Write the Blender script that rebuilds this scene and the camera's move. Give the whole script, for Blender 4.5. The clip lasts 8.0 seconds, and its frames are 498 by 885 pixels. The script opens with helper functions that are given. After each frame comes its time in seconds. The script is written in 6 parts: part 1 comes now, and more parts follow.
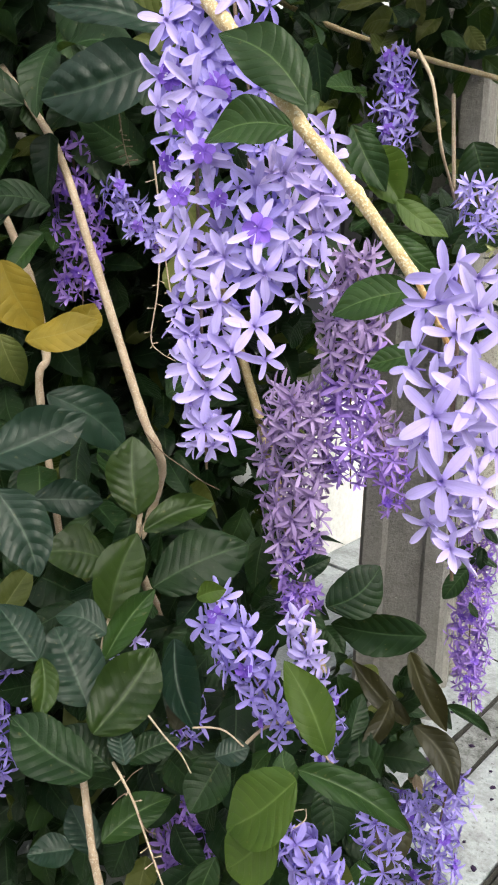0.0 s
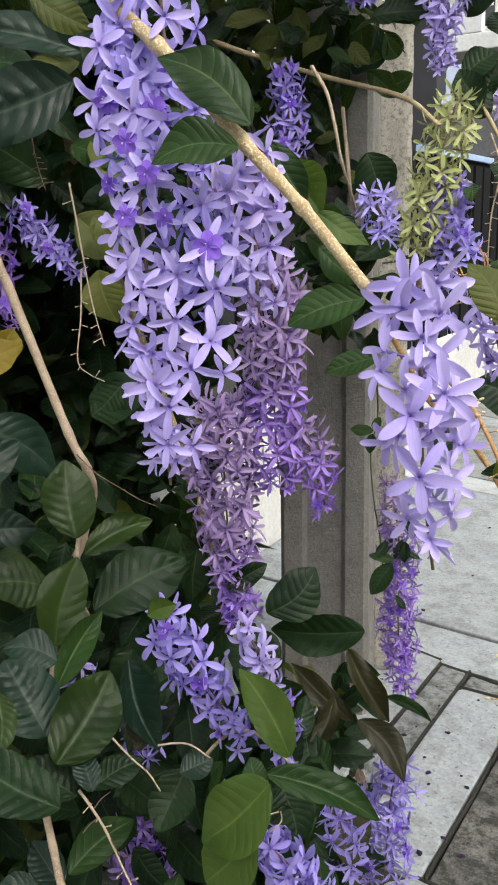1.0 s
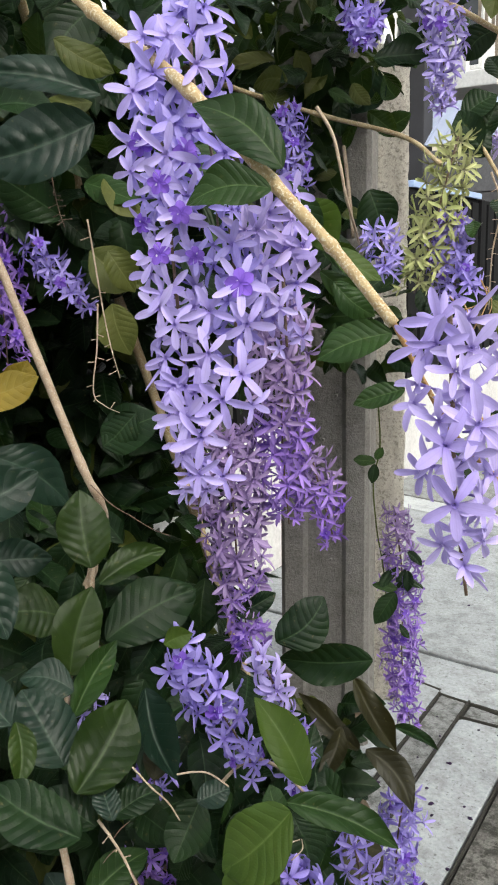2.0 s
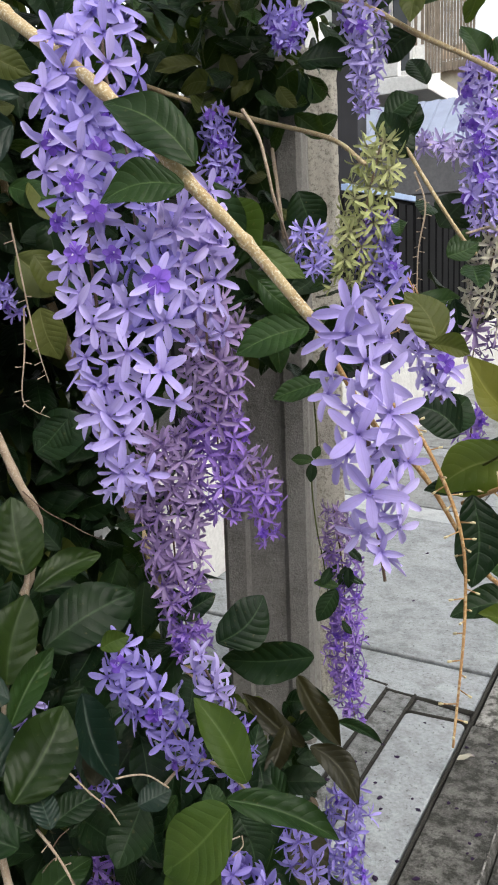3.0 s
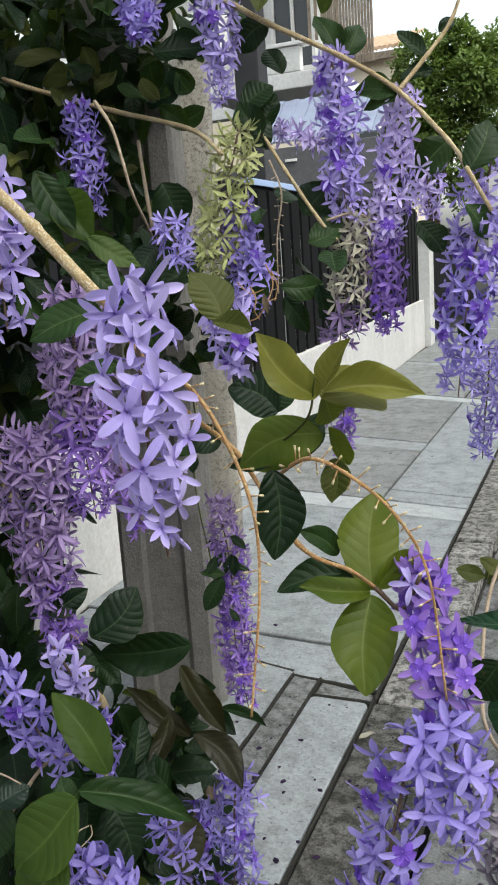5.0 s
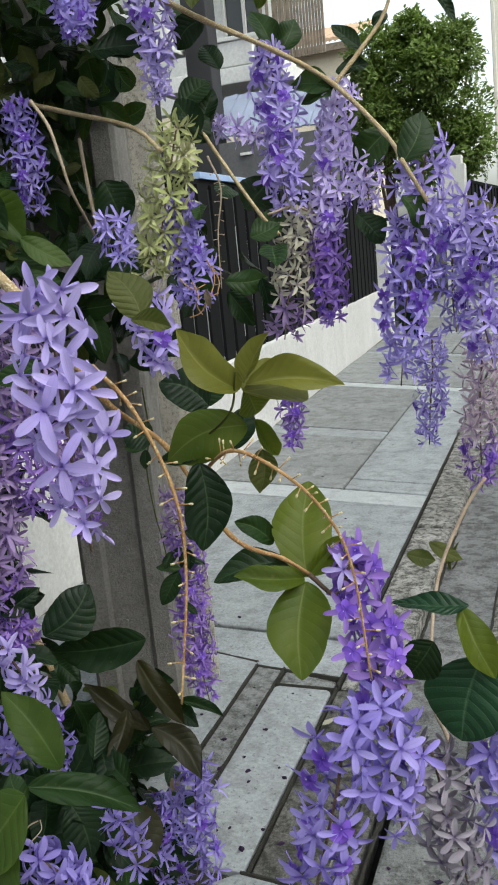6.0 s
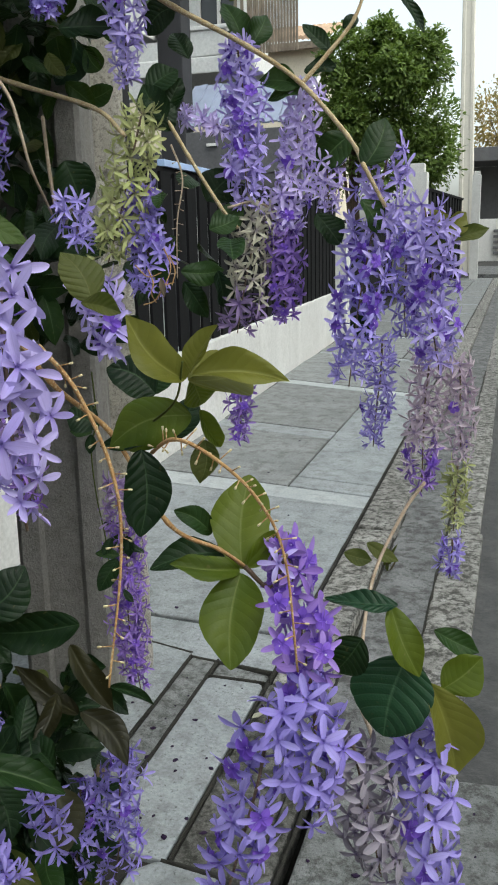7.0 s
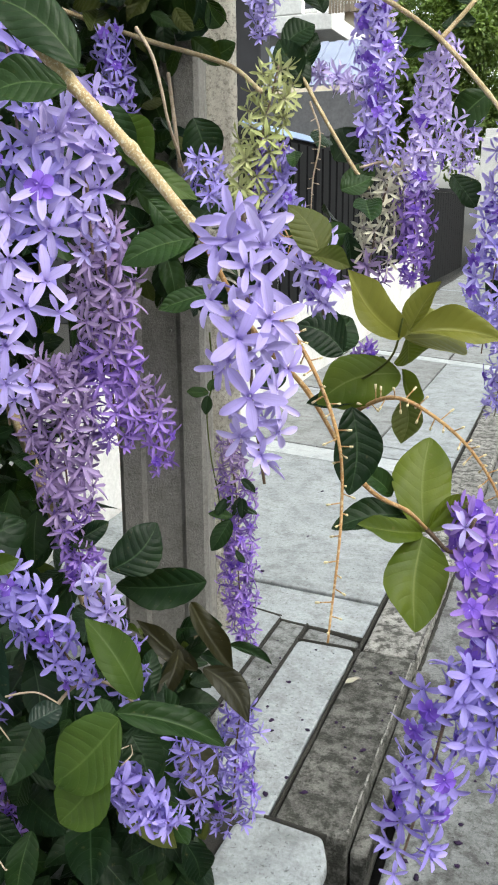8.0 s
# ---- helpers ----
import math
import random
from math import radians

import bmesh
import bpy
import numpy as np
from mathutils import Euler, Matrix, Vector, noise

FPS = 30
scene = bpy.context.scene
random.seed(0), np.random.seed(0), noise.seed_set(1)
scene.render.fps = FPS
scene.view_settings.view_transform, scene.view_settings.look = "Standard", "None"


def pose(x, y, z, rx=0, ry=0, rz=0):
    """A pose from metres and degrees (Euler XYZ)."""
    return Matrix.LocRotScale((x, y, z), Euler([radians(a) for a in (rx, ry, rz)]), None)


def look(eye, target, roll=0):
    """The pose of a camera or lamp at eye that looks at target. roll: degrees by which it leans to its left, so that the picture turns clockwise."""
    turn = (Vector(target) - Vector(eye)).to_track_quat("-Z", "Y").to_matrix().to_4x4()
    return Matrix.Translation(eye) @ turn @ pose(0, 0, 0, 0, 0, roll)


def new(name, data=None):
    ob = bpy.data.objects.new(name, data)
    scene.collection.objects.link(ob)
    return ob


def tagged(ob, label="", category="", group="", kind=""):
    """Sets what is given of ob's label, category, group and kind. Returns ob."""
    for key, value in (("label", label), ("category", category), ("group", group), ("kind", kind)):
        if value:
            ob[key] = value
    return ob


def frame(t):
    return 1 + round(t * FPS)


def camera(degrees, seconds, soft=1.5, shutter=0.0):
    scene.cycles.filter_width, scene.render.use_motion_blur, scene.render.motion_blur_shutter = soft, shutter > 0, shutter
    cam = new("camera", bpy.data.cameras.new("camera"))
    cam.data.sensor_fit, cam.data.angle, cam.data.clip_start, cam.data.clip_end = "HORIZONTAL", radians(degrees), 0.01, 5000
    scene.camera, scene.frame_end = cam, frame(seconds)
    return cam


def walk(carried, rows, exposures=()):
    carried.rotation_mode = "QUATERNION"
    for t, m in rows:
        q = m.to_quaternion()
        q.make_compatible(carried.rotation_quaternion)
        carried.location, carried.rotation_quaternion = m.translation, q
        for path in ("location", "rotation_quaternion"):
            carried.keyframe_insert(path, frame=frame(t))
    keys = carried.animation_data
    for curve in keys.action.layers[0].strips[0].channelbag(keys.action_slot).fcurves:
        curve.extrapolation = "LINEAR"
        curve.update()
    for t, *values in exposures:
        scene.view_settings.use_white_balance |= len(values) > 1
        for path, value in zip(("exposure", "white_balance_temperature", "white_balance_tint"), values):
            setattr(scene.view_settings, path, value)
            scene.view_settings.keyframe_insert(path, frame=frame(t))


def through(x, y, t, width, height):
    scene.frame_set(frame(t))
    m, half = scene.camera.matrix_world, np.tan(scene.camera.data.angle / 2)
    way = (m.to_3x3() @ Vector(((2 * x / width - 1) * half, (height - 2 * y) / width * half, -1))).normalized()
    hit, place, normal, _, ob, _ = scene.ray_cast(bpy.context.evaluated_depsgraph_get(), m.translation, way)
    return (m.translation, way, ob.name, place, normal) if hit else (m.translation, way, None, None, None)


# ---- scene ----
cam = camera(32.9, 8.0, soft=2.0)
PATH = [
    (0, (0.066, 0.027, 1.37), (-1.182, 1.502, 0.849), 1.0),
    (0.5, (0.039, -0.015, 1.387), (-1.178, 1.497, 0.903), -0.2),
    (1, (0.028, -0.019, 1.373), (-1.021, 1.611, 0.88), -1.5),
    (1.2, (0.021, -0.037, 1.371), (-0.996, 1.615, 0.884), -1.3),
    (2.3, (0.008, -0.055, 1.38), (-1.026, 1.607, 0.968), -1.5),
    (2.5, (0.017, -0.05, 1.377), (-1.005, 1.619, 0.964), -1.9),
    (3, (0.029, -0.048, 1.37), (-0.896, 1.676, 0.956), -2.4),
    (3.5, (0.045, -0.037, 1.363), (-0.796, 1.727, 0.939), -3.2),
    (4, (0.064, -0.033, 1.366), (-0.739, 1.747, 0.936), -3.4),
    (4.5, (0.094, -0.021, 1.363), (-0.695, 1.766, 0.934), -3.4),
    (4.7, (0.109, -0.014, 1.356), (-0.678, 1.774, 0.928), -3.7),
    (5.8, (0.166, -0.007, 1.35), (-0.552, 1.806, 0.903), -5.5),
    (6, (0.17, -0.011, 1.352), (-0.532, 1.807, 0.901), -5.6),
    (6.5, (0.178, -0.013, 1.349), (-0.449, 1.83, 0.891), -4.5),
    (7, (0.178, -0.017, 1.352), (-0.409, 1.835, 0.879), -1.3),
    (7.3, (0.155, -0.02, 1.35), (-0.422, 1.826, 0.853), -0.6),
    (7.5, (0.121, -0.024, 1.348), (-0.484, 1.81, 0.826), -0.4),
    (7.7, (0.092, -0.023, 1.343), (-0.543, 1.795, 0.803), 0.1),
    (8, (0.048, -0.058, 1.344), (-0.655, 1.733, 0.799), -0.5),
]

EXPOSURES = [(0, 1.02, 6950, 5), (0.5, 1.05, 6900, 5), (1.0, 0.58, 6850, 6), (2.5, 0.65, 6830, 6), (3.0, 0.38, 6700, 8), (3.5, 0.35, 6650, 7), (4.5, 0.24, 6590, 5), (6.0, 0.10, 6540, 2), (6.5, -0.05, 6490, 1), (7.0, -0.01, 6490, 1), (7.3, 0.02, 6500, 1), (7.5, 0.24, 6540, 3), (8, 0.72, 6620, 3)]
walk(cam, [(t, look(eye, target, roll)) for t, eye, target, roll in PATH], EXPOSURES)

# ---- world and sun ----
SUN_AZ, SUN_EL = 110.0, 50.0
world = bpy.data.worlds.new("sky")
scene.world = world
world.use_nodes = True
wt = world.node_tree
sky = wt.nodes.new("ShaderNodeTexSky")
sky.sky_type = "NISHITA"
sky.sun_disc = False
sky.sun_elevation = radians(SUN_EL)
sky.sun_rotation = radians(SUN_AZ)
sky.air_density, sky.dust_density, sky.ozone_density = 1.0, 3.5, 1.0
wt.nodes["Background"].inputs[1].default_value = 0.15
haze = wt.nodes.new("ShaderNodeHueSaturation")
haze.inputs["Saturation"].default_value = 0.25
haze.inputs["Value"].default_value = 2.0
wt.links.new(sky.outputs[0], haze.inputs["Color"])
wt.links.new(haze.outputs[0], wt.nodes["Background"].inputs[0])
sun_data = bpy.data.lights.new("sun", "SUN")
sun_data.energy, sun_data.angle, sun_data.color = 0.55, radians(30), (1.0, 0.95, 0.88)
sun = new("sun", sun_data)
sun_dir = Vector((math.sin(radians(SUN_AZ)) * math.cos(radians(SUN_EL)), math.cos(radians(SUN_AZ)) * math.cos(radians(SUN_EL)), math.sin(radians(SUN_EL))))
sun.matrix_world = look(sun_dir * 30, (0, 0, 0))


# ---- materials ----
def nodes_of(name):
    m = bpy.data.materials.new(name)
    m.use_nodes = True
    nt = m.node_tree
    return m, nt, nt.nodes["Principled BSDF"], nt.nodes["Material Output"]


def ramp(nt, fac, stops):
    r = nt.nodes.new("ShaderNodeValToRGB")
    els = r.color_ramp.elements
    while len(els) < len(stops):
        els.new(0.5)
    for e, (p, c) in zip(els, stops):
        e.position, e.color = p, (*c, 1)
    nt.links.new(fac, r.inputs[0])
    return r.outputs[0]


def noise_of(nt, scale, detail=4.0, rough=0.55, vec=None):
    n = nt.nodes.new("ShaderNodeTexNoise")
    n.inputs["Scale"].default_value, n.inputs["Detail"].default_value, n.inputs["Roughness"].default_value = scale, detail, rough
    if vec is None:
        vec = nt.nodes.new("ShaderNodeTexCoord").outputs["Object"]
    nt.links.new(vec, n.inputs["Vector"])
    return n.outputs["Fac"]


def math_of(nt, op, a, b=None, clamp=False):
    n = nt.nodes.new("ShaderNodeMath")
    n.operation, n.use_clamp = op, clamp
    for i, v in enumerate((a, b)):
        if v is None:
            continue
        if isinstance(v, (int, float)):
            n.inputs[i].default_value = v
        else:
            nt.links.new(v, n.inputs[i])
    return n.outputs[0]


def mix_of(nt, fac, a, b, how="MIX"):
    n = nt.nodes.new("ShaderNodeMix")
    n.data_type, n.blend_type = "RGBA", how
    for sock, v in ((n.inputs[0], fac), (n.inputs[6], a), (n.inputs[7], b)):
        if isinstance(v, (int, float)):
            sock.default_value = v
        elif isinstance(v, tuple):
            sock.default_value = (*v, 1)
        else:
            nt.links.new(v, sock)
    return n.outputs[2]


def bump_of(nt, bsdf, height, strength, dist):
    b = nt.nodes.new("ShaderNodeBump")
    b.inputs["Strength"].default_value, b.inputs["Distance"].default_value = strength, dist
    nt.links.new(height, b.inputs["Height"])
    nt.links.new(b.outputs[0], bsdf.inputs["Normal"])
    return b


def world_pos(nt):
    return nt.nodes.new("ShaderNodeNewGeometry").outputs["Position"]


def chance(nt):
    """One random number for each object and each loose piece."""
    a = nt.nodes.new("ShaderNodeObjectInfo").outputs["Random"]
    b = nt.nodes.new("ShaderNodeNewGeometry").outputs["Random Per Island"]
    return math_of(nt, "FRACT", math_of(nt, "ADD", a, b))


def uv_parts(nt):
    u = nt.nodes.new("ShaderNodeUVMap")
    s = nt.nodes.new("ShaderNodeSeparateXYZ")
    nt.links.new(u.outputs[0], s.inputs[0])
    return s.outputs[0], s.outputs[1]


def stone_mat(name, low, high, spot, scale=6.0, rough=0.9, bump=0.4, spots=0.6, vary=0.15, streak=False, stain=(0.50, 0.64), grime=0.0):
    """Concrete, plaster and the like: large stains, fine grain and dark specks."""
    m, nt, b, out = nodes_of(name)
    pos = world_pos(nt)
    if streak:
        mp = nt.nodes.new("ShaderNodeMapping")
        mp.inputs["Scale"].default_value = (1, 1, 0.12)
        nt.links.new(pos, mp.inputs[0])
        big = noise_of(nt, scale, 5, 0.65, mp.outputs[0])
    else:
        big = noise_of(nt, scale, 6, 0.65, pos)
    col = ramp(nt, big, [(0.3, low), (0.68, high)])
    fine = noise_of(nt, scale * 22, 5, 0.7, pos)
    col = mix_of(nt, 0.45, col, ramp(nt, fine, [(0.3, tuple(c * 0.6 for c in low)), (0.7, high)]))
    mid = noise_of(nt, scale * 3.1, 8, 0.75, pos)
    fac = ramp(nt, mid, [(stain[0], (0, 0, 0)), (stain[1], (1, 1, 1))])
    col = mix_of(nt, math_of(nt, "MULTIPLY", fac, spots), col, spot)
    grit = ramp(nt, noise_of(nt, 95, 3, 0.6, pos), [(0.60, (0, 0, 0)), (0.70, (1, 1, 1))])
    col = mix_of(nt, math_of(nt, "MULTIPLY", grit, grime), col, tuple(c * 0.6 for c in spot))
    if vary:
        hsv = nt.nodes.new("ShaderNodeHueSaturation")
        nt.links.new(math_of(nt, "ADD", math_of(nt, "MULTIPLY", chance(nt), 2 * vary), 1 - vary), hsv.inputs["Value"])
        nt.links.new(col, hsv.inputs["Color"])
        col = hsv.outputs[0]
    nt.links.new(col, b.inputs["Base Color"])
    b.inputs["Roughness"].default_value = rough
    bump_of(nt, b, math_of(nt, "ADD", fine, mid), bump, 0.006)
    return m


def plain_mat(name, color, rough=0.6, metal=0.0, scale=30.0, amount=0.25):
    m, nt, b, out = nodes_of(name)
    n = noise_of(nt, scale, 5, 0.6, world_pos(nt))
    lo = tuple(c * (1 - amount) for c in color)
    hi = tuple(min(1, c * (1 + amount)) for c in color)
    nt.links.new(ramp(nt, n, [(0.3, lo), (0.7, hi)]), b.inputs["Base Color"])
    b.inputs["Roughness"].default_value, b.inputs["Metallic"].default_value = rough, metal
    bump_of(nt, b, n, 0.15, 0.002)
    return m


def leaf_mat(name, dark, light, vein, gloss=0.42, through=0.25, thin=(0.25, 0.4, 0.05), blemish=0.3, ribs=0.1, shine=0.17):
    """A ribbed leaf: midrib and side veins from its own length and width, mottling and blemishes."""
    m, nt, b, out = nodes_of(name)
    u, v = uv_parts(nt)
    away = math_of(nt, "ABSOLUTE", math_of(nt, "SUBTRACT", v, 0.5))
    r = chance(nt)
    geo = world_pos(nt)
    mott = noise_of(nt, 55, 5, 0.6, geo)
    broad = noise_of(nt, 17, 3, 0.55, geo)
    tone = math_of(nt, "ADD", math_of(nt, "MULTIPLY", r, 0.6), math_of(nt, "MULTIPLY", math_of(nt, "SUBTRACT", broad, 0.38), 1.7), True)
    base = mix_of(nt, tone, dark, light)
    base = mix_of(nt, math_of(nt, "MULTIPLY", mott, 0.55), base, tuple(c * 0.55 for c in dark))
    # side veins sweep forward from the midrib, as the blade is shaped
    out_v = math_of(nt, "MULTIPLY", away, 2.0)
    sweep = math_of(nt, "ADD", math_of(nt, "MULTIPLY", out_v, 1.1), math_of(nt, "MULTIPLY", math_of(nt, "MULTIPLY", out_v, out_v), 0.5))
    phase = math_of(nt, "SUBTRACT", math_of(nt, "MULTIPLY", u, 8.0), sweep)
    tri = math_of(nt, "SUBTRACT", 0.5, math_of(nt, "ABSOLUTE", math_of(nt, "SUBTRACT", math_of(nt, "FRACT", phase), 0.5)))
    side = ramp(nt, tri, [(0.0, (1, 1, 1)), (0.06, (0, 0, 0))])
    mid = ramp(nt, away, [(0.0, (1, 1, 1)), (0.012, (0.8, 0.8, 0.8)), (0.026, (0, 0, 0))])
    veins = math_of(nt, "MAXIMUM", math_of(nt, "MULTIPLY", side, ribs * 1.3), math_of(nt, "MULTIPLY", mid, 0.55))
    col = mix_of(nt, veins, base, vein)
    spots = ramp(nt, noise_of(nt, 140, 3, 0.5, geo), [(0.66, (0, 0, 0)), (0.74, (1, 1, 1))])
    col = mix_of(nt, math_of(nt, "MULTIPLY", spots, blemish), col, (0.16, 0.13, 0.05))
    nt.links.new(col, b.inputs["Base Color"])
    nt.links.new(math_of(nt, "ADD", math_of(nt, "MULTIPLY", mott, 0.3), gloss - 0.12), b.inputs["Roughness"])
    b.inputs["Specular IOR Level"].default_value = shine
    net = nt.nodes.new("ShaderNodeTexVoronoi")
    net.inputs["Scale"].default_value = 420
    nt.links.new(geo, net.inputs["Vector"])
    quilt = math_of(nt, "POWER", math_of(nt, "MULTIPLY", tri, 2.0), 0.38)
    centre = math_of(nt, "POWER", math_of(nt, "MULTIPLY", away, 2.0, True), 0.3)
    swell = math_of(nt, "ADD", math_of(nt, "MULTIPLY", math_of(nt, "MULTIPLY", quilt, centre), 1.0), math_of(nt, "MULTIPLY", net.outputs["Distance"], -0.16))
    swell = math_of(nt, "ADD", swell, math_of(nt, "MULTIPLY", mott, 0.35))
    bump_of(nt, b, swell, 3.6 * ribs + 0.22, 0.0020)
    tr = nt.nodes.new("ShaderNodeBsdfTranslucent")
    nt.links.new(mix_of(nt, 0.6, col, thin), tr.inputs[0])
    ms = nt.nodes.new("ShaderNodeMixShader")
    ms.inputs[0].default_value = through
    nt.links.new(b.outputs[0], ms.inputs[1])
    nt.links.new(tr.outputs[0], ms.inputs[2])
    nt.links.new(ms.outputs[0], out.inputs[0])
    return m


def petal_mat(name, deep, pale, through=0.28, rough=0.68):
    m, nt, b, out = nodes_of(name)
    u, v = uv_parts(nt)
    one = nt.nodes.new("ShaderNodeObjectInfo").outputs["Random"]
    leafwise = nt.nodes.new("ShaderNodeNewGeometry").outputs["Random Per Island"]
    r = math_of(nt, "ADD", math_of(nt, "MULTIPLY", one, 0.62), math_of(nt, "MULTIPLY", leafwise, 0.30))
    col = mix_of(nt, r, deep, pale)
    ends = ramp(nt, u, [(0.0, (0.50, 0.43, 0.66)), (0.12, (0.78, 0.74, 0.86)), (0.36, (0.96, 0.95, 0.98)), (1.0, (1, 1, 1))])
    col = mix_of(nt, 1.0, col, ends, "MULTIPLY")
    away = math_of(nt, "ABSOLUTE", math_of(nt, "SUBTRACT", v, 0.5))
    line = ramp(nt, away, [(0.0, (1, 1, 1)), (0.08, (0, 0, 0))])
    col = mix_of(nt, math_of(nt, "MULTIPLY", line, 0.18), col, tuple(c * 0.6 for c in deep))
    grain = noise_of(nt, 260, 4, 0.6, world_pos(nt))
    col = mix_of(nt, math_of(nt, "MULTIPLY", grain, 0.22), col, tuple(c * 0.72 for c in deep))
    nt.links.new(col, b.inputs["Base Color"])
    b.inputs["Roughness"].default_value = rough
    b.inputs["Specular IOR Level"].default_value = 0.12
    ribs = math_of(nt, "SINE", math_of(nt, "MULTIPLY", v, 34.0))
    bump_of(nt, b, math_of(nt, "ADD", grain, math_of(nt, "MULTIPLY", ribs, 0.06)), 0.35, 0.001)
    tr = nt.nodes.new("ShaderNodeBsdfTranslucent")
    nt.links.new(col, tr.inputs[0])
    ms = nt.nodes.new("ShaderNodeMixShader")
    ms.inputs[0].default_value = through
    nt.links.new(b.outputs[0], ms.inputs[1])
    nt.links.new(tr.outputs[0], ms.inputs[2])
    nt.links.new(ms.outputs[0], out.inputs[0])
    return m


def bark_mat(name, low, high, dots):
    m, nt, b, out = nodes_of(name)
    pos = world_pos(nt)
    big = noise_of(nt, 40, 5, 0.6, pos)
    fine = noise_of(nt, 420, 3, 0.6, pos)
    col = ramp(nt, big, [(0.3, low), (0.7, high)])
    col = mix_of(nt, ramp(nt, fine, [(0.52, (0, 0, 0)), (0.62, (1, 1, 1))]), col, dots)
    nt.links.new(col, b.inputs["Base Color"])
    b.inputs["Roughness"].default_value = 0.8
    bump_of(nt, b, fine, 0.6, 0.002)
    return m


# Below the leaf's own green: deep hedge shade is partly put into this colour.
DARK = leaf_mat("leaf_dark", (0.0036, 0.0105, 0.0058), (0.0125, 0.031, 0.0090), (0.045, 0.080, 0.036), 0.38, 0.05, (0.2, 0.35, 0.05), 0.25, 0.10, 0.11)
MID = leaf_mat("leaf_mid", (0.009, 0.025, 0.008), (0.024, 0.055, 0.013), (0.085, 0.135, 0.050), 0.38, 0.10, (0.25, 0.4, 0.05), 0.3, 0.08, 0.12)
BRIGHT = leaf_mat("leaf_bright", (0.0258, 0.0570, 0.0091), (0.0608, 0.0988, 0.0167), (0.1064, 0.1596, 0.0456), 0.42, 0.22, ribs=0.08)
YOUNG = leaf_mat("leaf_young", (0.096, 0.104, 0.018), (0.205, 0.205, 0.040), (0.24, 0.24, 0.065), 0.40, 0.28, (0.4, 0.42, 0.05), 0.45, 0.03)
LIME = leaf_mat("leaf_lime", (0.0470, 0.0806, 0.0067), (0.1176, 0.1495, 0.0151), (0.1764, 0.2100, 0.0546), 0.40, 0.28, (0.35, 0.42, 0.05), 0.45, 0.04)
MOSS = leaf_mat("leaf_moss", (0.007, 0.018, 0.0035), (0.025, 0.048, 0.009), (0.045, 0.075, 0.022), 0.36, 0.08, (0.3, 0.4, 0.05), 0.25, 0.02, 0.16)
# Bluish sky sheen of glossy dark leaves is put into this colour.
TEALSHEEN = leaf_mat("leaf_teal_sheen", (0.004, 0.0135, 0.009), (0.012, 0.030, 0.0185), (0.045, 0.075, 0.050), 0.34, 0.05, (0.2, 0.35, 0.1), 0.2, 0.04, 0.17)
JADE = leaf_mat("leaf_jade", (0.008, 0.031, 0.014), (0.019, 0.060, 0.028), (0.075, 0.135, 0.075), 0.36, 0.08, (0.2, 0.4, 0.1), 0.25, 0.16, 0.17)
OLIVE = leaf_mat("leaf_olive", (0.040, 0.052, 0.012), (0.085, 0.092, 0.022), (0.13, 0.14, 0.05), 0.5, 0.18)
UMBER = leaf_mat("leaf_umber", (0.0099, 0.0099, 0.0039), (0.0242, 0.0231, 0.0072), (0.0385, 0.0385, 0.0165), 0.45, 0.08, (0.3, 0.25, 0.05), 0.4, 0.06, 0.22)
YELLOW = leaf_mat("leaf_yellow", (0.115, 0.095, 0.012), (0.27, 0.19, 0.022), (0.20, 0.17, 0.04), 0.5, 0.25, (0.55, 0.40, 0.05), 0.7)
DRY = leaf_mat("leaf_dry", (0.05, 0.035, 0.025), (0.16, 0.12, 0.09), (0.14, 0.11, 0.08), 0.7, 0.1)
LAVENDER = petal_mat("petal_lavender", (0.40, 0.33, 0.74), (0.60, 0.53, 0.88))
LILAC = petal_mat("petal_lilac", (0.51, 0.42, 0.79), (0.75, 0.66, 0.93))
MAUVE = petal_mat("petal_mauve", (0.25, 0.165, 0.37), (0.44, 0.34, 0.56))
BLUE = petal_mat("petal_blue", (0.28, 0.225, 0.64), (0.49, 0.43, 0.86))
PURPLE = petal_mat("petal_purple", (0.24, 0.13, 0.48), (0.42, 0.285, 0.70))
VIOLET = petal_mat("petal_violet", (0.18, 0.085, 0.55), (0.30, 0.165, 0.69), 0.25)
THROAT = petal_mat("petal_throat", (0.70, 0.66, 0.80), (0.80, 0.77, 0.86), 0.2)
GREEN = petal_mat("petal_green", (0.33, 0.38, 0.14), (0.58, 0.60, 0.30))
IRIS = petal_mat("petal_iris", (0.34, 0.285, 0.74), (0.56, 0.50, 0.91))
NEAR = petal_mat("petal_clear", (0.41, 0.34, 0.74), (0.61, 0.54, 0.87))
ASH = petal_mat("petal_ash", (0.18, 0.16, 0.20), (0.49, 0.45, 0.51), 0.2)
ROSE = petal_mat("petal_rose_grey", (0.46, 0.37, 0.46), (0.72, 0.62, 0.68), 0.3)
GREY = petal_mat("petal_grey", (0.45, 0.43, 0.34), (0.70, 0.68, 0.53), 0.3)
BARK = bark_mat("bark_pale", (0.30, 0.20, 0.09), (0.46, 0.36, 0.20), (0.55, 0.49, 0.36))
CANE = bark_mat("bark_cane", (0.24, 0.17, 0.11), (0.40, 0.31, 0.23), (0.40, 0.34, 0.27))
TIPS = bark_mat("stub_cream", (0.50, 0.42, 0.22), (0.66, 0.58, 0.36), (0.6, 0.5, 0.3))
ORANGE = bark_mat("bark_orange", (0.28, 0.14, 0.05), (0.42, 0.25, 0.10), (0.48, 0.34, 0.18))
TWIG = bark_mat("bark_twig", (0.07, 0.045, 0.03), (0.13, 0.08, 0.05), (0.15, 0.11, 0.08))
